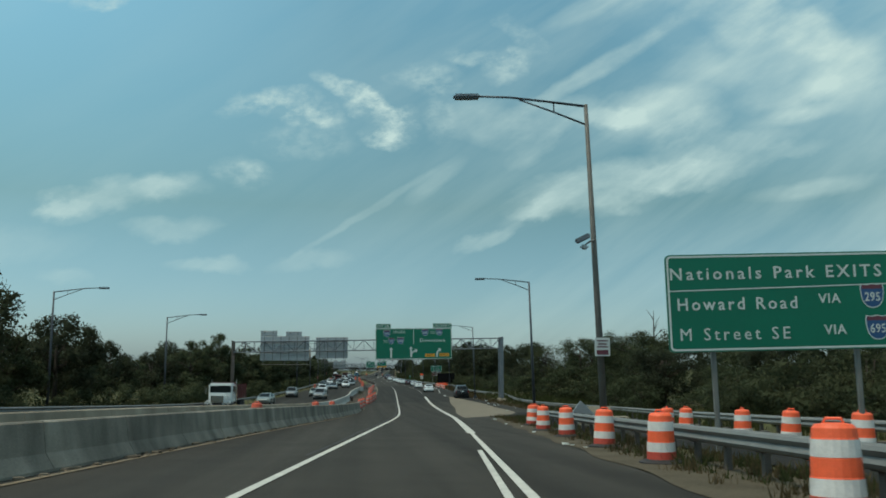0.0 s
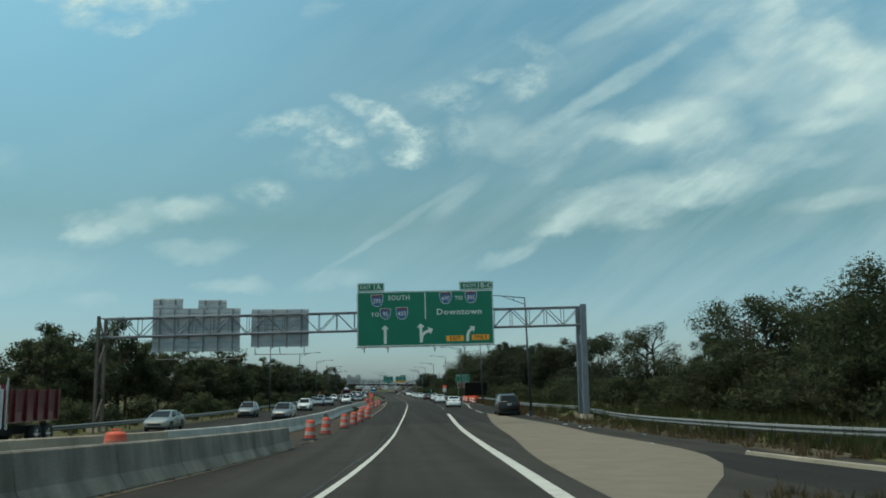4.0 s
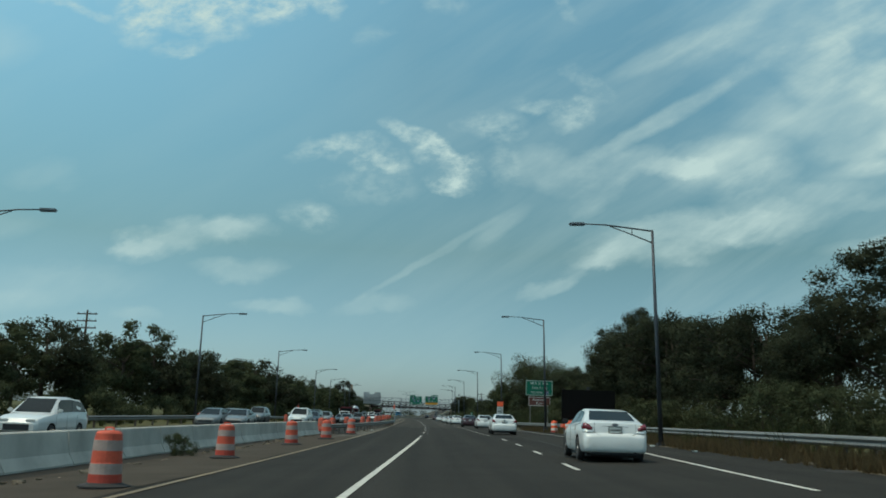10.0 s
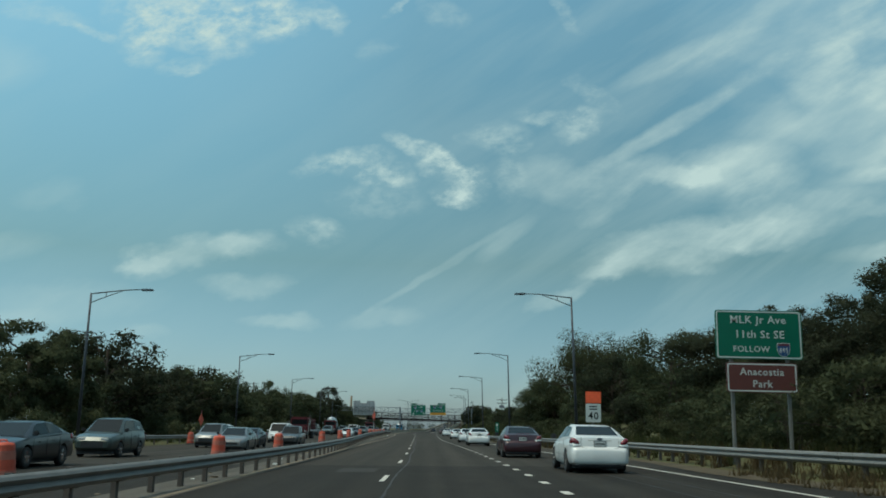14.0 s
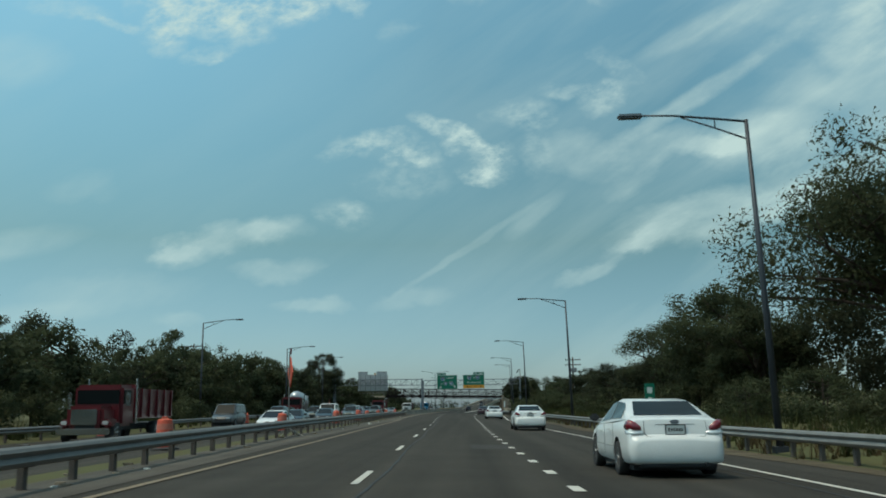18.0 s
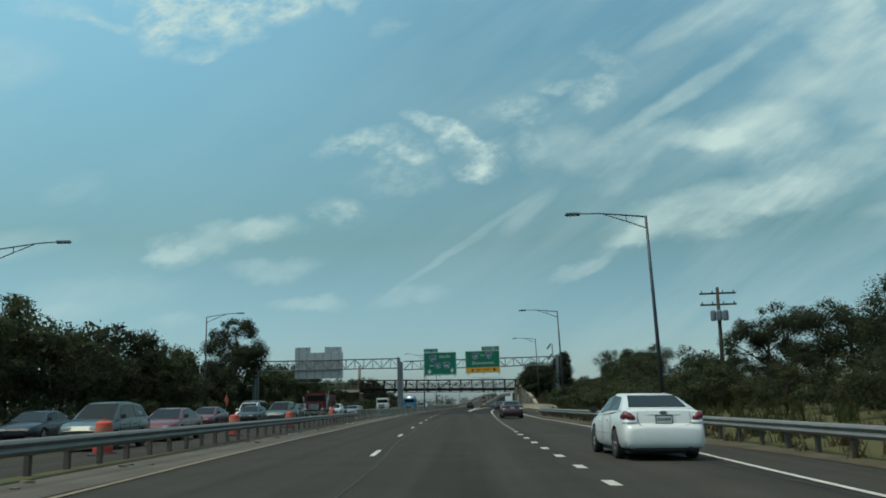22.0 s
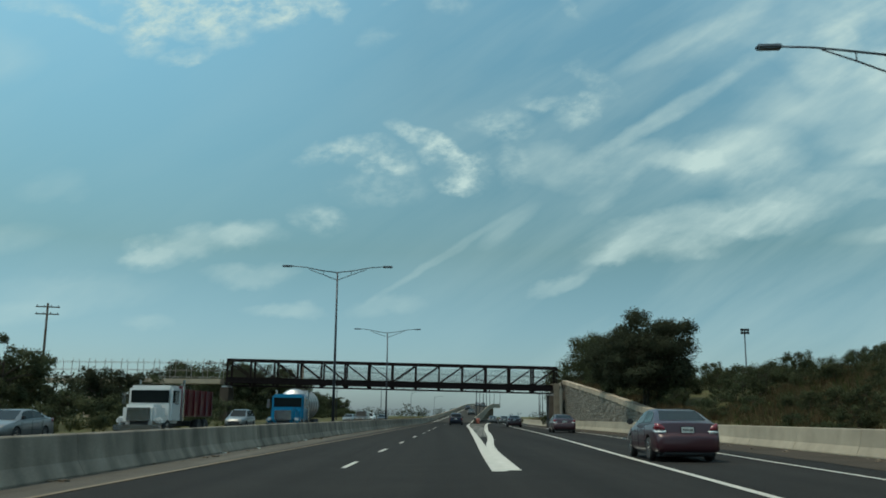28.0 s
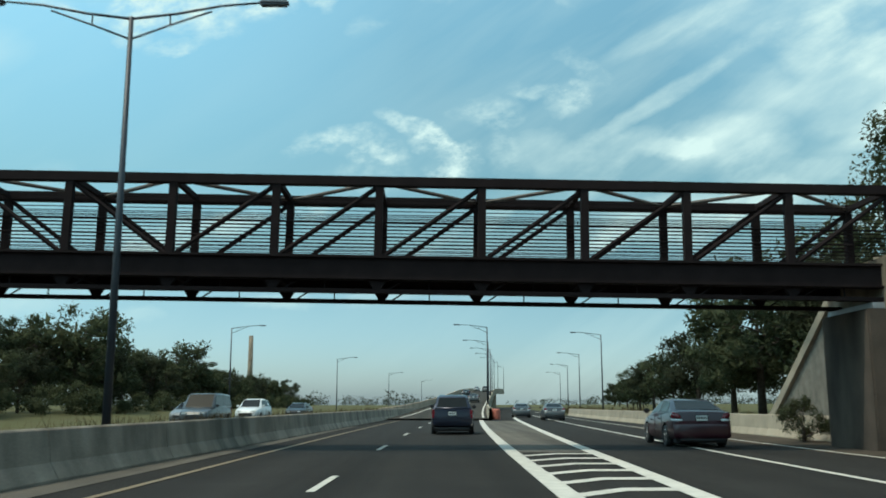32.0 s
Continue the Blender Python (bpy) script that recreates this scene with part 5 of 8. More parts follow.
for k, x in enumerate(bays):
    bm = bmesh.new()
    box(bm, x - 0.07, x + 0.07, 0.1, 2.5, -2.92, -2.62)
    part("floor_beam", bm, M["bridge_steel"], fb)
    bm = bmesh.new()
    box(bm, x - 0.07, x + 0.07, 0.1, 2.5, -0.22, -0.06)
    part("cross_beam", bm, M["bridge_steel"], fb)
    if k < n:
        bm = bmesh.new()
        a, b = (0.05, 2.55) if k % 2 else (2.55, 0.05)
        tube(bm, [(x, a, -0.14), (bays[k + 1], b, -0.14)], 0.06, 0.06, 6)
        part("top_brace", bm, M["rust"], fb)
bm = bmesh.new()
box(bm, BX0, BX1, 0.11, 2.49, -2.64, -2.5)
part("deck", bm, M["concrete_dirt_shade"], fb)
# shade under the bridge is put into the shafts' colour
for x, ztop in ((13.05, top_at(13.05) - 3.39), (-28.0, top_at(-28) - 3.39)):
    pier = thing("pier", "streaked concrete bridge pier", "bridge pier")
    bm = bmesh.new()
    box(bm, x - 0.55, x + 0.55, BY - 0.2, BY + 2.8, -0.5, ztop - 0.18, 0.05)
    part("shaft", bm, M["pier_shaded"], pier)
    bm = bmesh.new()
    box(bm, x - 0.35, x + 0.35, BY - 0.15, BY + 2.75, ztop - 0.176, ztop - 0.004, 0.01)
    part("bearing", bm, M["sign_back"], pier)

# ---- vehicles ----
def paint(name, color, metal=0.25):
    return material(name, color, 0.32, metal, var=0.08, scale=2, fine=40, coat=0.45)


PAINT = {
    "white": paint("car_white", (0.64, 0.65, 0.64), 0.0), "silver": paint("car_silver", (0.20, 0.205, 0.205), 0.45), "grey": paint("car_grey", (0.062, 0.067, 0.07), 0.35),
    "black": paint("car_black", (0.012, 0.013, 0.016), 0.2), "maroon": paint("car_maroon", (0.036, 0.008, 0.013), 0.1), "red": paint("car_red", (0.11, 0.013, 0.018), 0.1),
    "blue": paint("car_blue", (0.02, 0.20, 0.36), 0.3), "green": paint("car_green", (0.045, 0.06, 0.055), 0.3), "tan": paint("car_tan", (0.30, 0.30, 0.26), 0.4), "navy": paint("car_navy", (0.02, 0.025, 0.045), 0.4),
}
M["glass"] = material("glass", (0.010, 0.013, 0.014), 0.1, 0.0, var=0.1, spec=0.2)
M["tail_red"] = material("tail_red", (0.16, 0.012, 0.02), 0.15, 0.0, var=0.2, coat=0.8)
M["lamp_clear"] = material("lamp_clear", (0.62, 0.64, 0.64), 0.1, 0.3, var=0.2, coat=0.8)
M["trim_black"] = material("trim_black", (0.018, 0.018, 0.02), 0.6, var=0.2)
M["chrome"] = material("chrome", (0.6, 0.61, 0.62), 0.18, 0.95, var=0.1)
M["seam"] = material("seam", (0.30, 0.305, 0.30), 0.6, var=0.1)
M["plate"] = material("plate", (0.6, 0.62, 0.6), 0.4, var=0.05)
M["tank_steel"] = material("tank_steel", (0.48, 0.49, 0.5), 0.35, 0.7, var=0.25, scale=1.5)

bm = bmesh.new()
lathe(bm, [(0.20, -0.09), (0.30, -0.105), (0.325, -0.07), (0.325, 0.07), (0.30, 0.105), (0.20, 0.09)], 24)
TYRE = mesh_of("tyre", bm, M["rubber"], True)
bm = bmesh.new()
lathe(bm, [(0.205, -0.05), (0.205, 0.088), (0.185, 0.092), (0.18, 0.07)], 20)
for k in range(5):
    vs = box(bm, 0.03, 0.19, -0.028, 0.028, 0.062, 0.092)
    bmesh.ops.rotate(bm, verts=vs, cent=(0, 0, 0), matrix=Matrix.Rotation(2 * math.pi * k / 5, 3, "Z"))
lathe(bm, [(0.05, 0.06), (0.05, 0.1), (0.02, 0.104)], 10)
RIM = mesh_of("rim", bm, M["chrome"])
STYLES = {
    # length, width, height, wheelbase; body rows: y, low, top, half width; cabin: rear base, rear roof, mid, front roof, front base
    "sedan": (4.83, 1.83, 1.45, 2.73, [(-2.43, 0.36, 0.66, 0.70), (-2.41, 0.30, 0.70, 0.79), (-2.36, 0.26, 0.735, 0.85), (-2.315, 0.25, 0.775, 0.865), (-2.285, 0.245, 0.93, 0.87), (-2.25, 0.24, 1.04, 0.875), (-2.17, 0.235, 1.075, 0.885), (-1.85, 0.225, 1.09, 0.905), (-1.3, 0.21, 1.05, 0.915), (-0.9, 0.21, 1.02, 0.915), (0.5, 0.21, 0.975, 0.915), (1.25, 0.22, 0.94, 0.91), (1.75, 0.23, 0.87, 0.89), (2.1, 0.25, 0.79, 0.84), (2.3, 0.28, 0.70, 0.76), (2.41, 0.36, 0.60, 0.62)],
              [(-1.86, 1.085), (-1.08, 1.405), (-0.25, 1.455), (0.35, 1.40), (1.28, 0.945)], 0.83, 0.60),
    "suv": (4.6, 1.85, 1.72, 2.65, [(-2.30, 0.50, 0.85, 0.74), (-2.26, 0.38, 1.08, 0.86), (-2.1, 0.30, 1.12, 0.905), (-1.3, 0.27, 1.12, 0.92), (0.4, 0.26, 1.08, 0.925), (1.15, 0.28, 1.05, 0.915), (1.8, 0.3, 0.98, 0.88), (2.18, 0.33, 0.86, 0.80), (2.30, 0.42, 0.70, 0.66)],
            [(-2.2, 1.12), (-1.95, 1.60), (-0.5, 1.72), (0.25, 1.66), (1.12, 1.06)], 0.84, 0.64),
    "van": (5.0, 1.95, 1.95, 3.0, [(-2.5, 0.50, 0.9, 0.86), (-2.47, 0.36, 1.12, 0.94), (-2.3, 0.30, 1.15, 0.965), (-1.3, 0.28, 1.15, 0.975), (0.9, 0.27, 1.12, 0.975), (1.5, 0.3, 1.08, 0.955), (2.0, 0.32, 1.0, 0.91), (2.4, 0.36, 0.85, 0.82), (2.5, 0.44, 0.7, 0.68)],
            [(-2.44, 1.15), (-2.38, 1.88), (-0.5, 1.95), (0.75, 1.90), (1.55, 1.09)], 0.93, 0.80),
}


def cut_arches(me, W, axles):
    """Cut the wheel openings through a closed body shell and line them black."""
    body = bpy.data.objects.new("tmp", me)
    scene.collection.objects.link(body)
    bm = bmesh.new()
    for y in axles:
        for sx in (-1, 1):
            vs = bmesh.ops.create_cone(bm, cap_ends=True, segments=28, radius1=0.385, radius2=0.385, depth=0.5)["verts"]
            for v in vs:
                v.co = Vector((sx * W / 2 + v.co.z, y + v.co.x, 0.345 + v.co.y))
    cut = bpy.data.objects.new("tmp_cut", mesh_of("tmp_cut", bm, M["trim_black"]))
    scene.collection.objects.link(cut)
    md = body.modifiers.new("cut", "BOOLEAN")
    md.operation, md.solver, md.object = "DIFFERENCE", "EXACT", cut
    res = bpy.data.meshes.new_from_object(body.evaluated_get(bpy.context.evaluated_depsgraph_get()))
    bpy.data.objects.remove(body)
    bpy.data.objects.remove(cut)
    mats = list(me.materials)
    res.materials.clear()
    for m in mats:
        res.materials.append(m)
    for p in res.polygons:
        q = p.center
        inside = any((q.y - y) ** 2 + (q.z - 0.345) ** 2 < 0.386 ** 2 for y in axles) and abs(q.x) < W / 2 - 0.02 and q.z > 0.2
        flat_wall = abs(p.normal.x) < 0.35 or abs(q.x) < W / 2 - 0.2
        p.material_index = 1 if inside and flat_wall else 0
        p.use_smooth = p.material_index == 0
    res.set_sharp_from_angle(angle=radians(32))
    return res


def wrap_lamp(c, sx, path, lows, tops, mat, label):
    """A lamp that wraps round the body's rear corner."""
    bm = bmesh.new()
    rows_ = []
    for (x, y), lo, hi in zip(path, lows, tops):
        inn = Vector((-0.05 * sx, 0.05, 0))
        p = Vector((x * sx, y, 0))
        mid = p + Vector((0.012 * sx, -0.012, 0))
        z = Vector((0, 0, 1))
        rows_.append([bm.verts.new(q) for q in (p + inn + z * lo, p + z * (lo + 0.008), mid + z * (lo * 0.5 + hi * 0.5), p + z * (hi - 0.008), p + inn + z * hi)])
    for p, q in zip(rows_, rows_[1:]):
        for k in range(4):
            bm.faces.new((p[k], q[k], q[k + 1], p[k + 1]))
    bm.faces.new(rows_[0])
    bm.faces.new(rows_[-1])
    bmesh.ops.recalc_face_normals(bm, faces=bm.faces)
    part("tail_light" if mat == "tail_red" else "reversing_light", bm, M[mat], c, label, smooth=True)


def car(style, color, label, windows=True, pickup=False):
    """A car that faces +y with its wheels on z = 0."""
    L, W, H, WB, rows, cab, hb, hr = STYLES[style]
    pm = PAINT[color]
    c = thing("car", label, "car" if not pickup else "pickup truck", "traffic")
    bm = bmesh.new()
    rings = []
    for y, lo, hi, hw in rows:
        dz = hi - lo
        half = [(hw * 0.80, lo), (hw * 0.93, lo + 0.05 * dz), (hw * 0.985, lo + 0.16 * dz), (hw, lo + 0.36 * dz), (hw * 0.995, lo + 0.62 * dz), (hw * 0.965, hi - 0.16 * dz), (hw * 0.915, hi - 0.05 * dz), (hw * 0.80, hi), (hw * 0.42, hi + 0.016)]
        pts = half + [(-x, z) for x, z in half[::-1]]
        rings.append([bm.verts.new((x, y, z)) for x, z in pts])
    for p, q in zip(rings, rings[1:]):
        for k in range(len(p)):
            j = (k + 1) % len(p)
            bm.faces.new((p[k], q[k], q[j], p[j]))
    bm.faces.new(rings[0])
    bm.faces.new(rings[-1][::-1])
    bmesh.ops.recalc_face_normals(bm, faces=bm.faces)
    if pickup:
        for v in bm.verts:
            if v.co.y < -0.4 and v.co.z > 0.9 and abs(v.co.x) < 0.55 * W / 2:
                v.co.z -= 0.45
    axles = (-WB / 2 - 0.02, WB / 2 - 0.02)
    shell = cut_arches(mesh_of("body", bm, [pm, M["trim_black"]]), W, axles)
    part("body", shell, None, c)
    cab = list(cab)
    if pickup:
        cab = [(-0.75, 1.1), (-0.62, 1.66), (-0.2, 1.72), (0.35, 1.66), (1.12, 1.06)]
    ys, zs = [p[0] for p in cab], [p[1] for p in cab]
    belt = lambda y: zs[0] + (zs[-1] - zs[0]) * (y - ys[0]) / (ys[-1] - ys[0])
    roof_h = lambda i: hb * 0.93 if i in (0, 4) else hr
    bm = bmesh.new()
    st = []
    for i, (y, z) in enumerate(cab):
        b = belt(y) - 0.03
        st.append([bm.verts.new(q) for q in ((-hb, y, b), (-roof_h(i), y, z + (0.0 if 0 < i < 4 else 0.01)), (roof_h(i), y, z + (0.0 if 0 < i < 4 else 0.01)), (hb, y, b))])
    for a, b in zip(st, st[1:]):
        for k in range(3):
            bm.faces.new((a[k], a[k + 1], b[k + 1], b[k]))
    bmesh.ops.bevel(bm, geom=[e for e in bm.edges if max(v.co.z for v in e.verts) > zs[0] + 0.1], offset=0.055, segments=2, affect="EDGES", clamp_overlap=True)
    bmesh.ops.recalc_face_normals(bm, faces=bm.faces)
    part("cabin", bm, pm, c, smooth=True)

    def edge_at(y):
        z = float(np.interp(y, ys, zs))
        h = float(np.interp(y, ys, [roof_h(i) for i in range(5)]))
        return z, h

    def side(sgn, y, s):
        z, h = edge_at(y)
        b = belt(y) - 0.03
        return Vector((sgn * (hb + (h - hb) * s), y, b + (z - b) * s))

    def pane(name, pts, mat="glass", off=0.014):
        bm = bmesh.new()
        p = [Vector(q) for q in pts]
        n = (p[1] - p[0]).cross(p[2] - p[0]).normalized()
        mid = sum(p, Vector()) / len(p)
        if n.dot(mid - Vector((0, ys[2], 0.7))) < 0:
            n = -n
        bm.faces.new([bm.verts.new(q + n * off) for q in p])
        return part(name, bm, M[mat], c)

    def slope(i, j, a, b, wa, wb):
        (y0, z0), (y1, z1) = cab[i], cab[j]
        h0, h1 = roof_h(i), roof_h(j)
        q = lambda t, w: Vector((w * (h0 + (h1 - h0) * t), y0 + (y1 - y0) * t, z0 + (z1 - z0) * t))
        return [q(a, -wa), q(a, wa), q(b, wb), q(b, -wb)]
    pane("rear_window", slope(0, 1, 0.1, 0.93, 0.86, 0.88))
    pane("windscreen", slope(4, 3, 0.06, 0.95, 0.9, 0.9))
    if windows:
        y1, y2, y3 = ys[1], (ys[1] + ys[3]) / 2 + 0.05, ys[3]
        for s in (-1, 1):
            ra = ys[0] + (ys[1] - ys[0]) * 0.55
            pane("side_window", [side(s, ra, 0.16), side(s, y2 - 0.04, 0.14), side(s, y2 - 0.04, 0.88), side(s, y1 + 0.12, 0.87), side(s, y1 - 0.08, 0.8)])
            pane("pillar_trim", [side(s, y2 - 0.045, 0.14), side(s, y2 + 0.045, 0.14), side(s, y2 + 0.045, 0.88), side(s, y2 - 0.045, 0.88)], "trim_black", 0.012)
            pane("side_window", [side(s, y2 + 0.04, 0.14), side(s, ys[4] - 0.38, 0.2), side(s, y3 + 0.2, 0.86), side(s, y3 - 0.05, 0.88), side(s, y2 + 0.04, 0.88)])
    for sx in (-1, 1):
        for y in axles:
            w = thing("wheel", "", "")
            w.parent = c
            w.matrix_local = Matrix.Translation((sx * (W / 2 - 0.1), y, 0.325)) @ Matrix.Rotation(radians(90 * sx), 4, "Y")
            for nm, me in (("tyre", TYRE), ("rim", RIM)):
                part(nm, me, None, w)
        # lamps, mirrors, handles
        r = rows[1]
        zt = r[2]
        if style == "sedan":
            wrap_lamp(c, sx, [(0.64, -2.312), (0.76, -2.305), (0.852, -2.25), (0.878, -2.15), (0.892, -2.05)], (0.855, 0.855, 0.855, 0.86, 0.88), (0.93, 1.01, 1.055, 1.04, 0.96), "tail_red", "dark red tail light")
            wrap_lamp(c, sx, [(0.60, -2.327), (0.77, -2.318), (0.858, -2.265), (0.884, -2.15), (0.894, -2.1)], (0.765, 0.765, 0.77, 0.79, 0.83), (0.85, 0.85, 0.85, 0.855, 0.86), "lamp_clear", "clear reversing light")
        else:
            bm = bmesh.new()
            box(bm, sx * r[3] - (0.13 if sx > 0 else 0.02), sx * r[3] + (0.02 if sx > 0 else 0.13), r[0] - 0.02, r[0] + 0.2, zt - 0.42, zt - 0.02, 0.03)
            part("tail_light", bm, M["tail_red"], c, "dark red tail light")
        f = rows[-2]
        bm = bmesh.new()
        box(bm, sx * f[3] * 0.62 - 0.17, sx * f[3] * 0.62 + 0.17, f[0] - 0.05, f[0] + 0.1, f[2] - 0.14, f[2] - 0.01, 0.03)
        part("headlight", bm, M["lamp_clear"], c, "clear headlight")
        bm = bmesh.new()
        yb = ys[4] - 0.3
        box(bm, sx * (hb + 0.13) - 0.1, sx * (hb + 0.13) + 0.1, yb - 0.06, yb + 0.06, belt(yb) + 0.03, belt(yb) + 0.19, 0.04)
        part("mirror", bm, M["trim_black"] if color != "white" or style == "sedan" else pm, c)
        for y in (-0.55, 0.5):
            bm = bmesh.new()
            box(bm, sx * W / 2 - 0.03, sx * W / 2 + 0.015, y - 0.1, y + 0.08, belt(y) - 0.2, belt(y) - 0.165, 0.01)
            part("door_handle", bm, pm, c)
        bm = bmesh.new()
        for y in (-1.0, -0.02, 0.98):
            box(bm, sx * W / 2 - 0.012, sx * W / 2 + 0.001, y - 0.003, y + 0.003, 0.36, belt(y) - 0.06)
        box(bm, sx * W / 2 - 0.01, sx * W / 2 + 0.004, -0.95, 0.95, 0.53, 0.545)
        part("door_seam", bm, M["trim_black"] if color != "white" else M["seam"], c, kind="stuff")
    r = rows[0]
    bm = bmesh.new()
    zp = 0.87 if style == "sedan" else 0.9
    yp = -2.315 if style == "sedan" else r[0] - 0.02
    box(bm, -0.17, 0.17, yp - 0.012, yp + 0.08, zp - 0.08, zp + 0.08, 0.008)
    plate = part("number_plate", bm, M["plate"], c, "pale number plate")
    bm = bmesh.new()
    for u0, u1, v0, v1 in ((-0.185, 0.185, 0.08, 0.095), (-0.185, 0.185, -0.095, -0.08), (-0.185, -0.17, -0.08, 0.08), (0.17, 0.185, -0.08, 0.08)):
        box(bm, u0, u1, yp - 0.016, yp + 0.08, zp + v0, zp + v1)
    part("plate_frame", bm, M["trim_black"], c)
    bm = bmesh.new()
    for k in range(6):
        x = -0.12 + 0.048 * k
        box(bm, x - 0.015, x + 0.015, yp - 0.017, yp - 0.0125, zp - 0.03, zp + 0.03)
    part("bar", bm, M["trim_black"], plate, kind="stuff")
    bm = bmesh.new()
    box(bm, -rows[1][3] * 0.86, rows[1][3] * 0.86, r[0] + 0.06, r[0] + 0.3, 0.2, 0.31, 0.02)
    part("rear_skirt", bm, M["trim_black"], c)
    bm = bmesh.new()
    f = rows[-1]
    box(bm, -0.5, 0.5, f[0] - 0.06, f[0] + 0.015, 0.42, f[2] - 0.02, 0.02)
    part("grille", bm, M["trim_black"], c)
    bm = bmesh.new()
    box(bm, -0.55 * W / 2 - 0.25, 0.55 * W / 2 + 0.25, -L / 2 + 0.3, L / 2 - 0.3, 0.14, 0.3)
    part("underbody", bm, M["trim_black"], c)
    return c


def put(c, off, y, back=False, turn=0.0, dz=0.025):
    m = on_road(off, y, dz) @ pose(0, 0, 0, 0, -math.degrees(math.atan(float(bank(y)))) if -9 < off - 1.9 < 11 else 0, (180 if back else 0) + turn)
    c.matrix_world = m
    return c


def again(c, off, y, back=False, turn=0.0, dz=0.025):
    return copy_thing(c, on_road(off, y, dz) @ pose(0, 0, 0, 0, 0, (180 if back else 0) + turn))


white_sedan = put(car("sedan", "white", "white four-door sedan with red tail lights on the road"), 6.5, 392.5)
bm = bmesh.new()
lathe(bm, [(0.085, 0), (0.085, 0.012), (0.07, 0.016)], 20)
bmesh.ops.scale(bm, vec=(1, 0.45, 1), verts=bm.verts)
bmesh.ops.rotate(bm, verts=bm.verts, cent=(0, 0, 0), matrix=Matrix.Rotation(radians(90), 3, "X"))
bmesh.ops.translate(bm, vec=(0, -2.268, 1.015), verts=bm.verts)
part("badge", bm, M["galv_dark"], white_sedan)
bm = bmesh.new()
for u0, u1, z0, z1, y in ((-0.52, 0.52, 0.742, 0.75, -2.352), (-0.36, 0.36, 0.962, 0.97, -2.279)):
    box(bm, u0, u1, y - 0.008, y + 0.03, z0, z1)
for sx in (-1, 1):
    tube(bm, [(sx * 0.52, -2.35, 0.745), (sx * 0.565, -2.322, 0.80), (sx * 0.575, -2.3, 0.9), (sx * 0.56, -2.25, 1.04)], 0.006, 0.006, 5)
part("boot_seam", bm, M["trim_black"], white_sedan, kind="stuff")
bm = bmesh.new()
tube(bm, [(0.52, -2.2, 0.27), (0.52, -2.46, 0.26)], 0.035, 0.035, 8)
part("exhaust", bm, M["trim_black"], white_sedan)
for off, y in ((6.2, 171.0), (5.8, 211.0), (6.3, 242.0), (5.6, 290.0), (5.7, 309.0), (6.1, 344.9)):
    again(white_sedan, off, y)

broken = put(car("suv", "black", "parked black sport utility vehicle with its bonnet raised"), 9.45, 133)
broken.scale = (1.07, 1.1, 1.08)
bm = bmesh.new()
vs = box(bm, -0.72, 0.72, 0.0, 1.0, 0.0, 0.05, 0.02)
bmesh.ops.rotate(bm, verts=bm.verts, cent=(0, 0, 0), matrix=Matrix.Rotation(radians(38), 3, "X"))
bmesh.ops.translate(bm, vec=(0, 1.2, 1.06), verts=bm.verts)
part("raised_bonnet", bm, PAINT["black"], broken)
for sx in (-0.55, 0.55):
    bm = bmesh.new()
    tube(bm, [(sx, -1.8, 1.64), (sx, -1.6, 1.72), (sx, 0.0, 1.76), (sx, 0.2, 1.7)], 0.022, 0.022, 6)
    part("roof_rail", bm, M["chrome"], broken)
put(car("suv", "navy", "dark compact sport utility vehicle driving ahead"), 2.0, 628)
ms = put(car("sedan", "maroon", "dark maroon sedan in the exit lane"), 9.6, 616)
for off, y in ((11.0, 573), (9.1, 526), (7.1, 448), (5.5, 257)):
    again(ms, off, y)
gs = put(car("sedan", "grey", "dark grey sedan in the lane"), 7.9, 681)
again(gs, 9.9, 665)
ts = put(car("suv", "silver", "silver crossover on the opposite carriageway"), -17.5, 239, True)
ws = put(car("suv", "white", "white crossover on the opposite carriageway"), -11.6, 228, True)
bs = put(car("sedan", "black", "black sedan on the opposite carriageway"), -12.2, 242, True)
js = put(car("suv", "green", "dark green boxy utility vehicle on the opposite carriageway"), -13.4, 254, True)
gr = put(car("sedan", "silver", "silver sedan on the opposite carriageway"), -15.5, 211, True)
wv = put(car("van", "white", "white delivery van on the opposite carriageway"), -12.0, 391, True)
gv = put(car("van", "grey", "dark grey minivan on the opposite carriageway"), -17.3, 366, True)
pk = put(car("suv", "grey", "grey pickup truck on the opposite carriageway", pickup=True), -10.2, 290, True)
wp = put(car("suv", "white", "white pickup truck on the opposite carriageway", pickup=True), -15, 447, True)
tan = put(car("sedan", "tan", "pale tan sedan on the opposite carriageway"), -14.2, 160, True)
red = put(car("sedan", "red", "red sedan on the opposite carriageway"), -14.5, 432, True)
for c, off, y in ((ws, -14.4, 180), (gr, -14, 213), (ts, -17.6, 154), (gr, -17.5, 226), (ts, -14.4, 279), (bs, -12.4, 283), (ws, -17.5, 296), (wv, -13.5, 305), (gr, -10.5, 268), (white_sedan, -10.2, 350), (bs, -10.8, 379), (js, -10.8, 404), (js, -16.4, 384), (red, -10.8, 412), (js, -14.5, 398), (bs, -17, 412), (js, -11, 440), (bs, -14.4, 445), (gv, -17.5, 459), (bs, -14.2, 462), (ts, -18, 488), (js, -17.5, 474), (ws, -15, 500), (gr, -14, 512), (bs, -17, 526), (ts, -17, 580), (gr, -17.5, 540), (gv, -13, 641), (ws, -13.5, 655), (bs, -13, 670), (gr, -16, 648), (tan, -17, 118), (ts, -12, 142.5), (bs, -11, 362)):
    again(c, off, y, True, random.uniform(-1.5, 1.5))


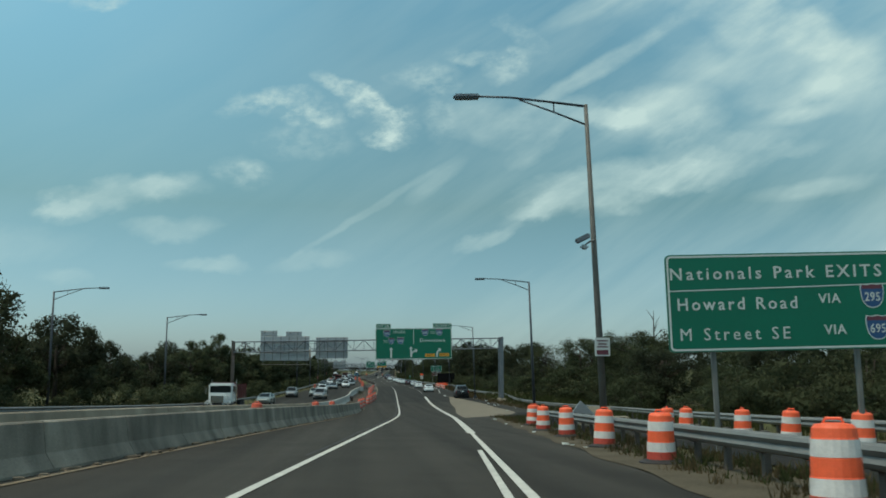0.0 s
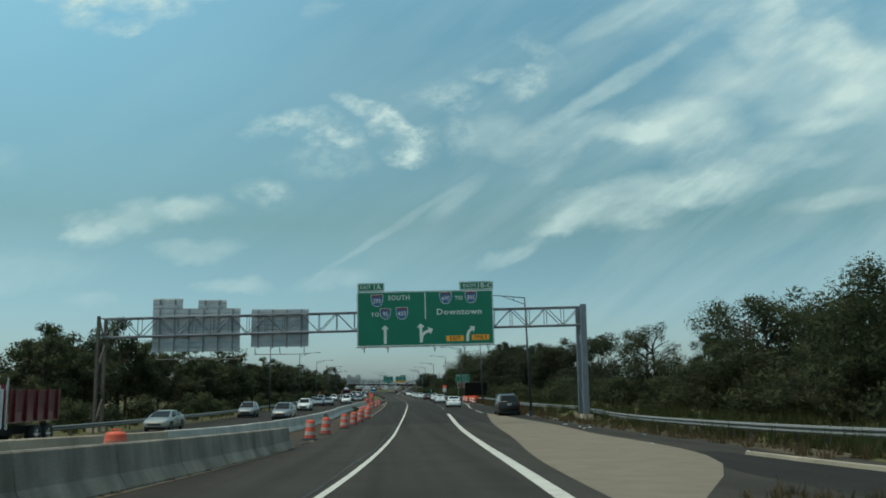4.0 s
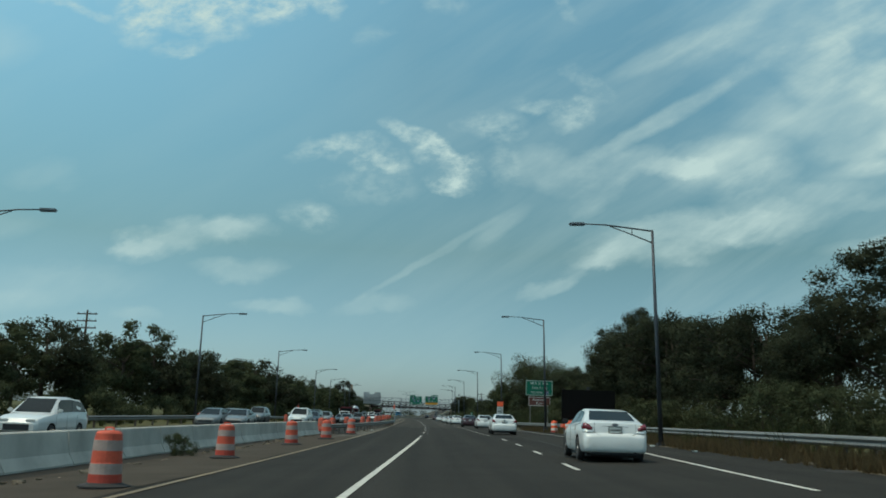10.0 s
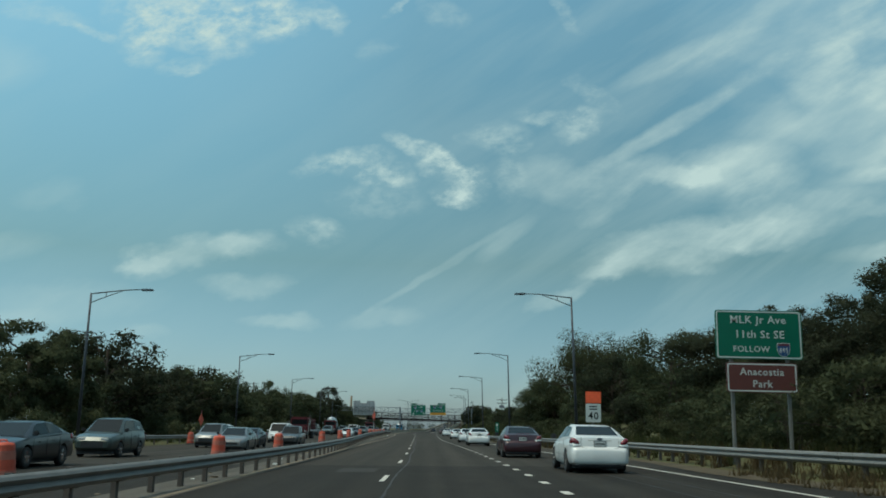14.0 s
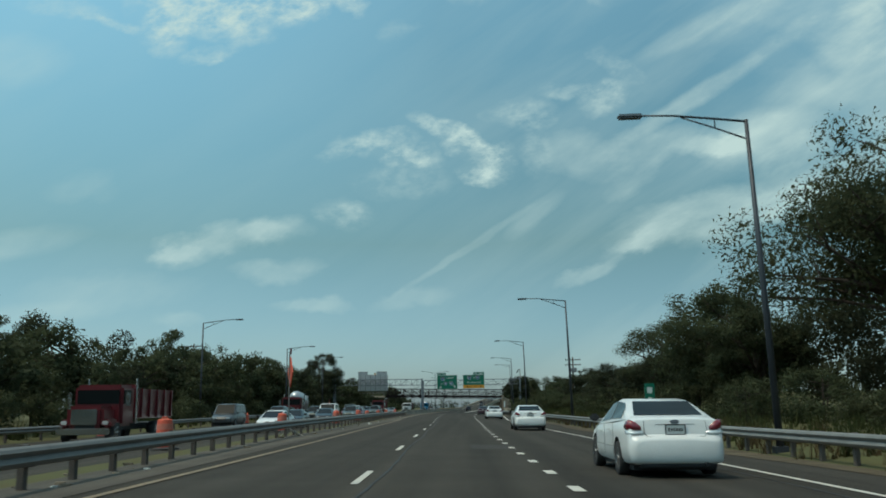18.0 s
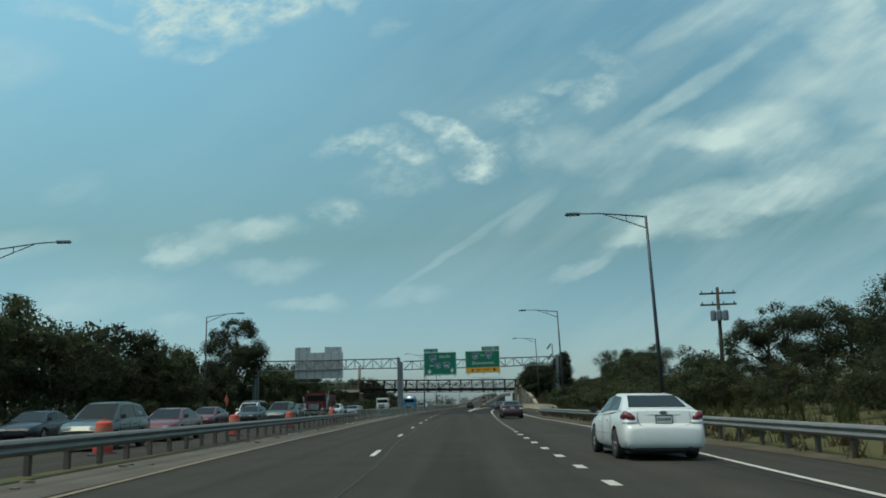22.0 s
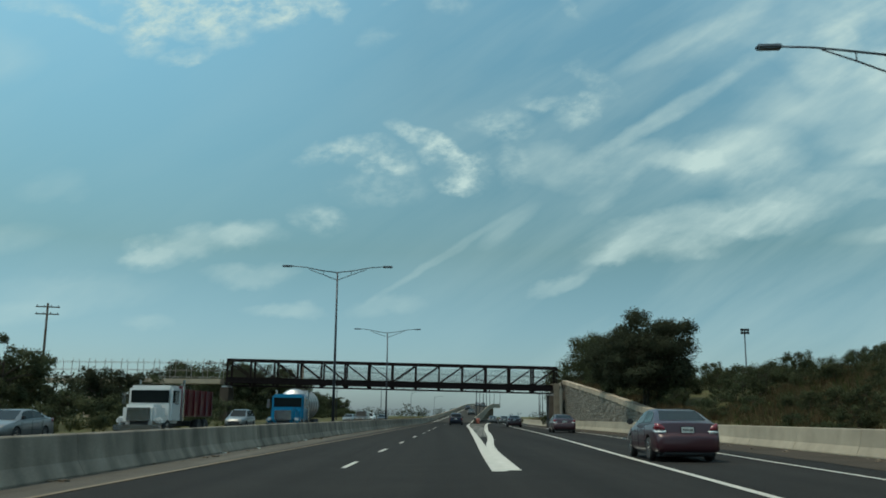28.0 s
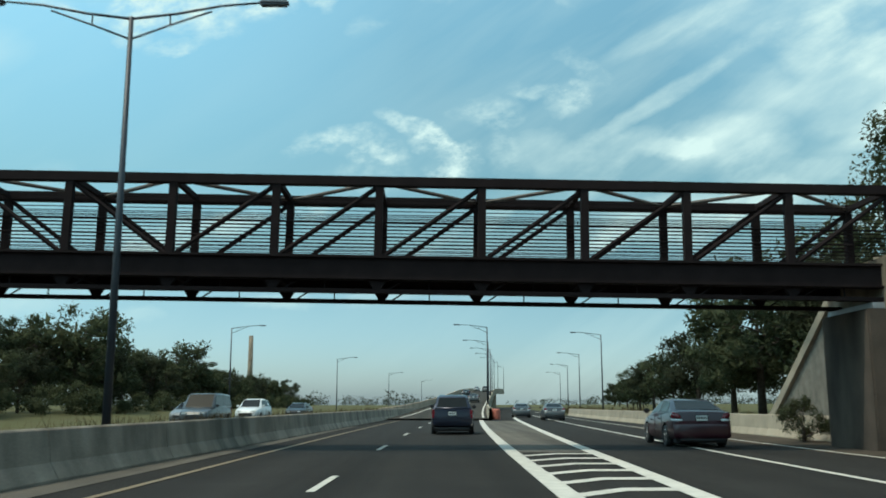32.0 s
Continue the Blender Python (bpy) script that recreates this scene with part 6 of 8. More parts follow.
def wheel_pair(t, x, y, r, n=1):
    for sx in (-1, 1):
        w = thing("wheel", "", "")
        w.parent = t
        s = r / 0.325
        w.matrix_local = Matrix.Translation((sx * x, y, r)) @ Matrix.Rotation(radians(90 * sx), 4, "Y") @ Matrix.Diagonal((s, s, s * 1.3, 1))
        part("tyre", TYRE, None, w)
        part("rim", RIM, None, w)


def truck(color, load, label):
    """A bonneted heavy truck that faces +y; load: 'dump', 'mixer' or 'tank'."""
    t = thing("truck", label, "truck", "traffic")
    pm = PAINT[color]
    bm = bmesh.new()
    box(bm, -0.85, 0.85, 3.0, 4.6, 0.75, 1.75, 0.16)
    part("bonnet", bm, pm, t)
    bm = bmesh.new()
    box(bm, -1.15, 1.15, 1.4, 3.05, 0.8, 2.75, 0.14)
    part("cab", bm, pm if color != "red" else PAINT["red"], t)
    bm = bmesh.new()
    box(bm, -1.0, 1.0, 3.052, 3.075, 1.85, 2.5, 0.01)
    part("windscreen", bm, M["glass"], t)
    for sx in (-1, 1):
        bm = bmesh.new()
        box(bm, sx * 1.155 - 0.012, sx * 1.155 + 0.012, 1.9, 2.9, 1.85, 2.5, 0.005)
        part("side_window", bm, M["glass"], t)
        bm = bmesh.new()
        box(bm, sx * 0.98 - 0.2, sx * 0.98 + 0.2, 3.3, 4.5, 0.72, 1.15, 0.12)
        part("fender", bm, pm, t)
        bm = bmesh.new()
        box(bm, sx * 0.95 - 0.14, sx * 0.95 + 0.14, 4.48, 4.56, 0.9, 1.08, 0.03)
        part("headlight", bm, M["lamp_clear"], t)
        bm = bmesh.new()
        tube(bm, [(sx * 1.2, 1.3, 0.9), (sx * 1.2, 1.3, 3.1)], 0.07, 0.07, 8)
        part("exhaust_pipe", bm, M["chrome"], t)
        bm = bmesh.new()
        box(bm, sx * 1.4 - 0.1, sx * 1.4 + 0.1, 2.95, 3.02, 1.75, 2.4, 0.03)
        part("mirror", bm, M["chrome"], t)
    bm = bmesh.new()
    box(bm, -0.6, 0.6, 4.6, 4.66, 0.9, 1.6, 0.03)
    for k in range(7):
        box(bm, -0.55, 0.55, 4.66, 4.68, 0.95 + k * 0.09, 0.99 + k * 0.09)
    part("grille", bm, M["chrome"], t)
    bm = bmesh.new()
    box(bm, -1.2, 1.2, 4.55, 4.8, 0.45, 0.75, 0.05)
    part("bumper", bm, M["chrome"], t)
    bm = bmesh.new()
    box(bm, -0.45, 0.45, -4.2, 4.5, 0.6, 0.9)
    part("chassis", bm, M["trim_black"], t)
    for y in (3.7, -1.9, -3.2):
        wheel_pair(t, 1.02, y, 0.5)
    if load == "dump":
        bm = bmesh.new()
        prism(bm, [(-1.2, 1.15), (1.2, 1.15), (1.25, 2.6), (1.15, 2.6), (1.1, 1.3), (-1.1, 1.3), (-1.15, 2.6), (-1.25, 2.6)], -4.3, 1.1)
        box(bm, -1.2, 1.2, 1.0, 1.15, 1.15, 2.8, 0.02)
        part("dump_body", bm, PAINT["red"], t)
        for k in range(5):
            for sx in (-1, 1):
                bm = bmesh.new()
                box(bm, sx * 1.27 - 0.05, sx * 1.27 + 0.05, -4.0 + k * 1.15, -3.86 + k * 1.15, 1.2, 2.6)
                part("rib", bm, PAINT["red"], t)
    elif load == "mixer":
        bm = bmesh.new()
        lathe(bm, [(0.35, -2.6), (0.9, -1.4), (1.18, 0.2), (1.15, 1.2), (0.8, 2.2), (0.4, 2.5)], 20)
        bmesh.ops.rotate(bm, verts=bm.verts, cent=(0, 0, 0), matrix=Matrix.Rotation(radians(104), 3, "X"))
        bmesh.ops.translate(bm, vec=(0, -1.5, 2.3), verts=bm.verts)
        part("drum", bm, M["tank_steel"], t, smooth=True)
        bm = bmesh.new()
        box(bm, -0.8, 0.8, -4.4, -3.6, 0.9, 3.0, 0.05)
        part("chute", bm, M["tank_steel"], t)
    else:
        bm = bmesh.new()
        lathe(bm, [(0.5, -4.4), (1.05, -4.2), (1.15, -3.9), (1.15, 0.6), (1.05, 0.9), (0.5, 1.1)], 24)
        bmesh.ops.rotate(bm, verts=bm.verts, cent=(0, 0, 0), matrix=Matrix.Rotation(radians(-90), 3, "X"))
        bmesh.ops.translate(bm, vec=(0, 0, 2.05), verts=bm.verts)
        part("tank", bm, M["tank_steel"], t, smooth=True)
        for y in (-3.8, -2.7, -1.6, -0.5, 0.5):
            bm = bmesh.new()
            lathe(bm, [(1.16, -0.04), (1.19, -0.04), (1.19, 0.04), (1.16, 0.04)], 24)
            bmesh.ops.rotate(bm, verts=bm.verts, cent=(0, 0, 0), matrix=Matrix.Rotation(radians(-90), 3, "X"))
            bmesh.ops.translate(bm, vec=(0, y, 2.05), verts=bm.verts)
            part("band", bm, M["galvanised"], t)
    return t


mixer = put(truck("red", "mixer", "red heavy truck with a steel mixing drum"), -17.0, 399, True)
dump = put(truck("red", "dump", "red dump truck with a ribbed body"), -15.2, 335.5, True)
again(dump, -13.5, 476, True)
white_dump = put(truck("white", "dump", "white-cabbed dump truck with a dark red body"), -13.4, 549, True)
again(white_dump, -17.3, 92, True)
put(truck("blue", "tank", "blue truck with a pale steel tank"), -9.7, 567, True)

# ---- gore, retaining wall, bridge ends and the flyover ahead ----
gore_r = curve([(519, 4.07), (538, 4.10), (548, 4.42), (562, 4.75), (584, 5.1), (600, 5.6), (635, 6.4), (672, 7.0), (700, 7.6)])
line("gore_line", 519.4, 700, 3.72, 0.36, "paint_white", "broad white gore line")
line("gore_line", 519.8, 690, gore_r, 0.34, "paint_white", "broad white gore line")
for k in range(28):
    y = 556 + 2.0 * k
    w = float(gore_r(y)) - 3.75
    bm = bmesh.new()
    n = 6
    pts = [(3.9 + (w - 0.3) * i / n, y - (0.0 if i > n * 0.5 else (0.5 - i / n) * w * 0.9)) for i in range(n + 1)]
    lo = [bm.verts.new((lx(v) + o, v, gz(lx(v) + o, v) + 0.034)) for o, v in pts]
    hi = [bm.verts.new((lx(v + 0.5) + o, v + 0.5, gz(lx(v) + o, v) + 0.034)) for o, v in pts]
    for i in range(n):
        bm.faces.new((lo[i], lo[i + 1], hi[i + 1], hi[i]))
    part("gore_mark", bm, M["paint_white"], None, "white gore hatching bar", kind="structure")
bm = bmesh.new()
strip(bm, 611, 660, 3.9, lambda y: float(gore_r(y)) - 0.1, dz=0.03)
part("gore_island", bm, M["asphalt_old"], None, "dusty grey gore surface", kind="structure")

cap_z = lambda y: 0.79 + (y - 558) * 0.0835
wall_x = lambda y: lx(y) + float(right_bar(y)) + 0.42
wall = thing("retaining_wall", "grey stone-faced retaining wall with a pale concrete cap", "wall", kind="structure")
bm = bmesh.new()
ya = [558 + 2.2 * k for k in range(26)] + [614.9]
fr = [(wall_x(y) + 0.08, y) for y in ya]
for (x0, y0), (x1, y1) in zip(fr, fr[1:]):
    vs = [bm.verts.new(p) for p in ((x0, y0, -0.2), (x1, y1, -0.2), (x1, y1, cap_z(y1)), (x0, y0, cap_z(y0)), (x0 + 0.5, y0, -0.2), (x1 + 0.5, y1, -0.2), (x1 + 0.5, y1, cap_z(y1)), (x0 + 0.5, y0, cap_z(y0)))]
    for f in ((0, 1, 2, 3), (7, 6, 5, 4), (3, 2, 6, 7)):
        bm.faces.new([vs[i] for i in f])
bmesh.ops.recalc_face_normals(bm, faces=bm.faces)
part("core", bm, M["concrete_dirt_shade"], wall)
bm = bmesh.new()
pts = [(x, y, cap_z(y)) for x, y in fr]
rings = [[bm.verts.new((x + dx, y, z + dz)) for dx, dz in ((-0.12, 0.0), (-0.12, 0.45), (0.55, 0.45), (0.55, 0.0))] for x, y, z in pts]
for a, b in zip(rings, rings[1:]):
    for k in range(4):
        bm.faces.new((a[k], a[(k + 1) % 4], b[(k + 1) % 4], b[k]))
bm.faces.new(rings[0])
bm.faces.new(rings[-1][::-1])
bmesh.ops.recalc_face_normals(bm, faces=bm.faces)
part("cap", bm, M["concrete"], wall, "pale concrete cap")


def stone(rng, y, z, ln, hh, out=0.0):
    bm = bmesh.new()
    y1, z1 = y + ln - 0.03, z + hh - 0.006
    x0, x1 = wall_x(y) + out, wall_x(y1) + out
    q = rng.uniform(0.03, 0.1)
    b = [bm.verts.new(p) for p in ((x0 + 0.1, y, z), (x1 + 0.1, y1, z), (x1 + 0.1, y1, z1), (x0 + 0.1, y, z1))]
    f = [bm.verts.new(p) for p in ((x0 - q * rng.uniform(0.2, 1.2), y + 0.05, z + 0.02), (x1 - q * rng.uniform(0.2, 1.2), y1 - 0.05, z + 0.02), (x1 - q * rng.uniform(0.2, 1.2), y1 - 0.06, z1 - 0.03), (x0 - q * rng.uniform(0.2, 1.2), y + 0.06, z1 - 0.03))]
    bm.faces.new(f[::-1])
    for k in range(4):
        bm.faces.new((b[k], b[(k + 1) % 4], f[(k + 1) % 4], f[k]))
    bmesh.ops.recalc_face_normals(bm, faces=bm.faces)
    return bm


M["stone"] = material("stone", (0.17, 0.155, 0.13), 0.95, var=0.35, scale=2.5, fine=25, bump=0.6, spec=0.1)
rng_s = random.Random(4)
course, z = 0, 0.15
while z < 5.6:
    y = 558 + (course % 2) * 0.45
    while y < 613.9:
        ln = rng_s.uniform(0.55, 1.25)
        if z + 0.26 < cap_z(y):
            part("stone", stone(rng_s, y, z, ln, 0.27, rng_s.uniform(-0.03, 0.03)), M["stone"], wall)
        y += ln
    z += 0.27
    course += 1

# abutment wing behind the pier
wing = thing("wing_wall", "grey stone wing wall with a pale sloping cap", "wall", kind="structure")
wx = lambda y: lx(y) + float(right_bar(y)) + 0.42
bm = bmesh.new()
za = lambda y: min(5.3, 4.8 - (y - 618.3) * 0.66)
prev = None
for k in range(10):
    y = 615 + 1.2 * k
    z = max(za(y), 0.2)
    row = [bm.verts.new(p) for p in ((wx(y), y, -0.2), (wx(y), y, z), (wx(y) + 0.5, y, z), (wx(y) + 0.5, y, -0.2))]
    if prev:
        for j in range(3):
            bm.faces.new((prev[j], prev[j + 1], row[j + 1], row[j]))
    prev = row
bmesh.ops.recalc_face_normals(bm, faces=bm.faces)
part("core", bm, M["stone"], wing)
bm = bmesh.new()
prev = None
for k in range(10):
    y = 615 + 1.2 * k
    z = max(za(y), 0.2)
    row = [bm.verts.new((wx(y) + dx, y, z + dz)) for dx, dz in ((-0.15, -0.02), (-0.15, 0.4), (0.6, 0.4), (0.6, -0.02))]
    if prev:
        for j in range(4):
            bm.faces.new((prev[j], prev[(j + 1) % 4], row[(j + 1) % 4], row[j]))
    prev = row
bmesh.ops.recalc_face_normals(bm, faces=bm.faces)
part("cap", bm, M["concrete_pale"], wing, "pale sloping concrete cap")
ab = thing("abutment", "grey concrete bridge abutment under the footbridge end", "abutment", kind="structure")
bm = bmesh.new()
box(bm, 13.04, 13.75, 611.1, 615.0, -0.3, 5.42, 0.04)
# the darker concrete paints bridge shade onto this face
part("face", bm, M["concrete_dirt_shade"], ab)
bm = bmesh.new()
box(bm, 15.6, 40, 611.0, 614.7, 4.9, 5.25)
part("walkway", bm, M["concrete"], ab)

# footbridge approach over the left verge
ap = thing("footbridge_approach", "pale concrete footbridge approach with a curved mesh fence", "footbridge")
bm = bmesh.new()
box(bm, -62, -28.6, BY + 0.1, BY + 2.5, 5.0, 5.6, 0.03)
part("deck", bm, M["concrete"], ap)
for yy in (BY + 0.15, BY + 2.45):
    for k in range(17):
        x = -28.8 - 2.05 * k
        bm = bmesh.new()
        tube(bm, [(x, yy, 5.6), (x, yy, 7.65), (x, yy + (0.35 if yy < BY + 1 else -0.35), 8.1)], 0.035, 0.035, 6)
        part("fence_post", bm, M["galvanised"], ap)
    for z in (5.85, 6.7, 7.65):
        bm = bmesh.new()
        tube(bm, [(-62, yy, z), (-28.6, yy, z)], 0.022, 0.022, 6)
        part("fence_rail", bm, M["galvanised"], ap)
for x in (-45, -60):
    p = thing("pier", "streaked concrete bridge pier", "bridge pier")
    bm = bmesh.new()
    box(bm, x - 0.5, x + 0.5, BY + 0.3, BY + 2.3, -0.4, 4.99, 0.05)
    part("shaft", bm, M["concrete"], p)

# flyover that climbs ahead
fly_z = curve([(640, 0.03), (680, 0.35), (720, 1.1), (780, 2.8), (850, 5.0), (900, 6.1), (935, 6.4), (980, 5.6), (1040, 3.2), (1090, 0.6)])
fly = thing("flyover", "grey concrete flyover rising to a crest ahead", "bridge", kind="structure")
for name, pl, mat in (("deck", [(-4.6, -0.9), (4.3, -0.9), (4.3, 0.0), (-4.6, 0.0)], "asphalt"), ("parapet", [(-4.95, -0.9), (-4.6, -0.9), (-4.68, 0.85), (-4.9, 0.85)], "concrete"), ("parapet", [(4.3, -0.9), (4.65, -0.9), (4.6, 0.85), (4.38, 0.85)], "concrete_pale")):
    bm = bmesh.new()
    rings = []
    for k in range(31):
        y = 662 + 9.2 * k
        rings.append([bm.verts.new((lx(y) + px, y, float(fly_z(y)) + (pz if pz >= 0 else max(pz, -0.25) if y < 700 else pz))) for px, pz in pl])
    m = len(pl)
    for a, b in zip(rings, rings[1:]):
        for k in range(m):
            bm.faces.new((a[k], b[k], b[(k + 1) % m], a[(k + 1) % m]))
    bmesh.ops.recalc_face_normals(bm, faces=bm.faces)
    part(name, bm, M[mat], fly)
cc = thing("crash_cushion", "weathered orange crash cushion at the gore nose", "crash cushion", at=pose(lx(668) + 5.1, 668, gz(lx(668) + 5.1, 668)))
for k in range(3):
    bm = bmesh.new()
    lathe(bm, [(0.34, 0), (0.36, 0.1), (0.35, 0.85), (0.2, 0.95)], 14, (0, 0.8 * k, 0))
    part("barrel", bm, M["band_worn"], cc)
for off in (-3.2, 3.9):
    bm = bmesh.new()
    prev = None
    for k in range(30):
        y = 664 + 9.2 * k
        row = [bm.verts.new((lx(y) + off + d, y, float(fly_z(y)) + 0.03)) for d in (-0.1, 0.1)]
        if prev:
            bm.faces.new((prev[0], prev[1], row[1], row[0]))
        prev = row
    part("edge_line", bm, M["paint_white"], fly)
for y in (760, 800, 840, 885, 925):
    bm = bmesh.new()
    box(bm, lx(y) - 2.2, lx(y) + 2.2, y - 0.7, y + 0.7, -0.5, float(fly_z(y)) - 0.91, 0.05)
    part("column", bm, M["concrete"], fly)
for k, y in enumerate((690, 725, 760, 800, 845, 890, 940)):
    copy_thing(mast, pose(lx(y) + 4.5, y, float(fly_z(y)) - 0.2))
for y in (690, 760, 840, 920):
    copy_thing(mast, pose(lx(y) - 25, y, 0.2, 0, 0, 180))
for y in (700, 745, 790, 840):
    copy_thing(mast, pose(lx(y) + 19 + (y - 700) * 0.03, y, 0.2))
for off, y, c in ((1.7, 745, gs), (-1.6, 800, bs), (1.8, 850, ts), (-1.5, 870, gr)):
    copy_thing(c, pose(lx(y) + off, y, float(fly_z(y)) + 0.02, 0, 0, math.degrees(math.atan2(-(lx(y + 1) - lx(y - 1)), 2))))

# ---- poles, boards and roadside oddments ----
def utility_pole(x, y, h, arms=2, base=None):
    p = thing("utility_pole", "weathered wooden utility pole with cross-arms", "utility pole", at=pose(x, y, terrain(x, y) - 0.3, 0, 0, random.uniform(-15, 15)))
    bm = bmesh.new()
    tube(bm, [(0, 0, 0), (0, 0, h)], 0.17, 0.11, 10)
    part("pole", bm, M["bark"], p, smooth=True)
    for k in range(arms):
        bm = bmesh.new()
        box(bm, -1.25, 1.25, -0.06, 0.06, h - 0.5 - 0.8 * k, h - 0.38 - 0.8 * k, 0.01)
        part("cross_arm", bm, M["bark"], p)
        for j in range(4):
            bm = bmesh.new()
            xx = -1.1 + 0.73 * j
            lathe(bm, [(0.03, 0), (0.055, 0.05), (0.05, 0.12), (0.025, 0.17)], 8, (xx, 0, h - 0.38 - 0.8 * k))
            part("insulator", bm, M["galv_dark"], p)
    return p


for x, y, h, n in ((17.4, 434, 8.6, 2), (-40, 246, 11.5, 3), (-43.4, 433, 11.3, 3), (-44, 478, 9.6, 2), (-45, 598, 12.8, 2), (-45, 548, 11.5, 2)):
    up = utility_pole(x, y, h, n)
    if x == 17.4:
        for s in (-1, 0, 1):
            bm = bmesh.new()
            lathe(bm, [(0.18, 0), (0.2, 0.06), (0.2, 0.65), (0.1, 0.75)], 12, (0.42 * s, -0.25, h - 2.4))
            part("transformer", bm, M["galv_dark"], up)


def flood_mast(x, y, h):
    p = thing("floodlight_mast", "tall thin sports floodlight mast in the distance", "floodlight mast", at=pose(x, y, terrain(x, y) - 0.3))
    h -= terrain(x, y) - 0.3
    bm = bmesh.new()
    tube(bm, [(0, 0, 0), (0, 0, h)], 0.16, 0.1, 8)
    part("pole", bm, M["galv_dark"], p)
    for k in range(6):
        bm = bmesh.new()
        box(bm, -0.72 + (k % 3) * 0.5, -0.28 + (k % 3) * 0.5, -0.35, -0.05, h - 0.75 + (k // 3) * 0.5, h - 0.33 + (k // 3) * 0.5, 0.06)
        part("floodlight", bm, M["trim_black"], p)


for x, y, h in ((50, 648, 16), (51, 690, 16.5), (44.6, 584, 11.6)):
    flood_mast(x, y, h)

cp = thing("camera_pole", "grey steel pole with traffic camera boxes", "camera pole", at=pose(14.63, 518.2, 0.52, 0, -3.5, 0))
cp.scale = (1.12, 1.12, 1.12)
bm = bmesh.new()
tube(bm, [(0, 0, -0.4), (0, 0, 9.1)], 0.13, 0.08, 12)
part("pole", bm, M["galvanised"], cp, smooth=True)
for z, s in ((8.6, -1), (7.1, -1)):
    bm = bmesh.new()
    tube(bm, [(0, 0, z), (s * 0.45, -0.1, z + 0.05)], 0.03, 0.03, 6)
    part("arm", bm, M["galvanised"], cp)
    bm = bmesh.new()
    box(bm, -0.09, 0.09, -0.2, 0.05, -0.5, 0.5, 0.03)
    bm.transform(Matrix.Translation((s * 0.5, -0.1, z + 0.15)) @ Matrix.Rotation(radians(38), 4, "Y"))
    part("camera_box", bm, M["trim_black"], cp, "slanted dark equipment box")

# message board trailer on the shoulder
tr = thing("message_trailer", "orange trailer carrying a large black message board", "trailer", at=on_road(11.9, 212.3, 0.02))
bm = bmesh.new()
box(bm, -1.5, 1.5, -0.7, 0.7, 0.5, 0.78, 0.04)
box(bm, -1.1, 0.6, -0.55, 0.55, 0.78, 1.05, 0.05)
part("chassis", bm, M["drum_orange"], tr)
bm = bmesh.new()
tube(bm, [(1.5, 0, 0.6), (2.6, 0, 0.55)], 0.05, 0.05, 6)
part("drawbar", bm, M["drum_orange"], tr)
for y in (-0.8, 0.8):
    w = thing("wheel", "", "")
    w.parent = tr
    w.matrix_local = Matrix.Translation((-0.2, y, 0.34)) @ Matrix.Rotation(radians(90 if y > 0 else -90), 4, "X")
    part("tyre", TYRE, None, w)
    part("rim", RIM, None, w)
bm = bmesh.new()
box(bm, 0.4, 0.6, -0.015, 0.15, 1.0, 3.6, 0.01)
part("mast", bm, M["trim_black"], tr)
bm = bmesh.new()
box(bm, -1.54, 2.51, -0.22, -0.02, 1.12, 3.35, 0.04)
M["board_black"] = material("board_black", (0.004, 0.004, 0.004), 0.7, var=0.2, scale=4, fine=30, spec=0.1)
part("board", bm, M["board_black"], tr, "large black message board")
for x in (-1.4, 1.4):
    bm = bmesh.new()
    tube(bm, [(x, -0.6, 0.6), (x, -0.6, 0.05)], 0.035, 0.035, 6)
    part("jack", bm, M["galvanised"], tr)

# edge-on roll-up work sign in the median
def work_sign(x, y, turn, h=3.5):
    s = thing("work_sign", "faded orange diamond work sign on a folding stand", "work sign", at=pose(x, y, gz(x, y), 0, 0, turn))
    bm = bmesh.new()
    prism(bm, [(0, h - 1.5), (0.62, h - 0.88), (0, h - 0.24), (-0.62, h - 0.88)], -0.02, 0.02)
    part("panel", bm, M["drum_faded"], s, "faded orange panel")
    bm = bmesh.new()
    tube(bm, [(0, 0.04, 0.1), (0, 0.04, h)], 0.03, 0.025, 6)
    part("mast", bm, M["galvanised"], s)
    for a in (35, 145, 215, 325):
        bm = bmesh.new()
        tube(bm, [(0, 0.04, 0.35), (0.8 * math.cos(radians(a)), 0.8 * math.sin(radians(a)), 0.03)], 0.02, 0.02, 6)
        part("leg", bm, M["galvanised"], s)
    bm = bmesh.new()
    box(bm, -0.12, 0.12, -0.02, 0.02, h - 0.12, h + 0.1)
    part("flag", bm, M["sign_red"], s)


work_sign(-7.1, 327.3, 110)
work_sign(-23.5, 306, 82, 3.0)
work_sign(-27.0, 470, 84, 3.0)

# small green marker sign
mk = sign_board("road_sign", "small green route marker sign on a post", 0.46, 1.25, pose(8.7, 333, 1.08), round_=0.05, border=False)
flat_shape(mk, "white_square", [(0.11, 0.78), (0.35, 0.78), (0.35, 1.06), (0.11, 1.06)], "sign_white")
for z in (0.5, 0.25):
    flat_shape(mk, "bar", [(0.14, z), (0.32, z), (0.32, z + 0.09), (0.14, z + 0.09)], "sign_white")
sign_posts(mk, [0.23], 1.45)

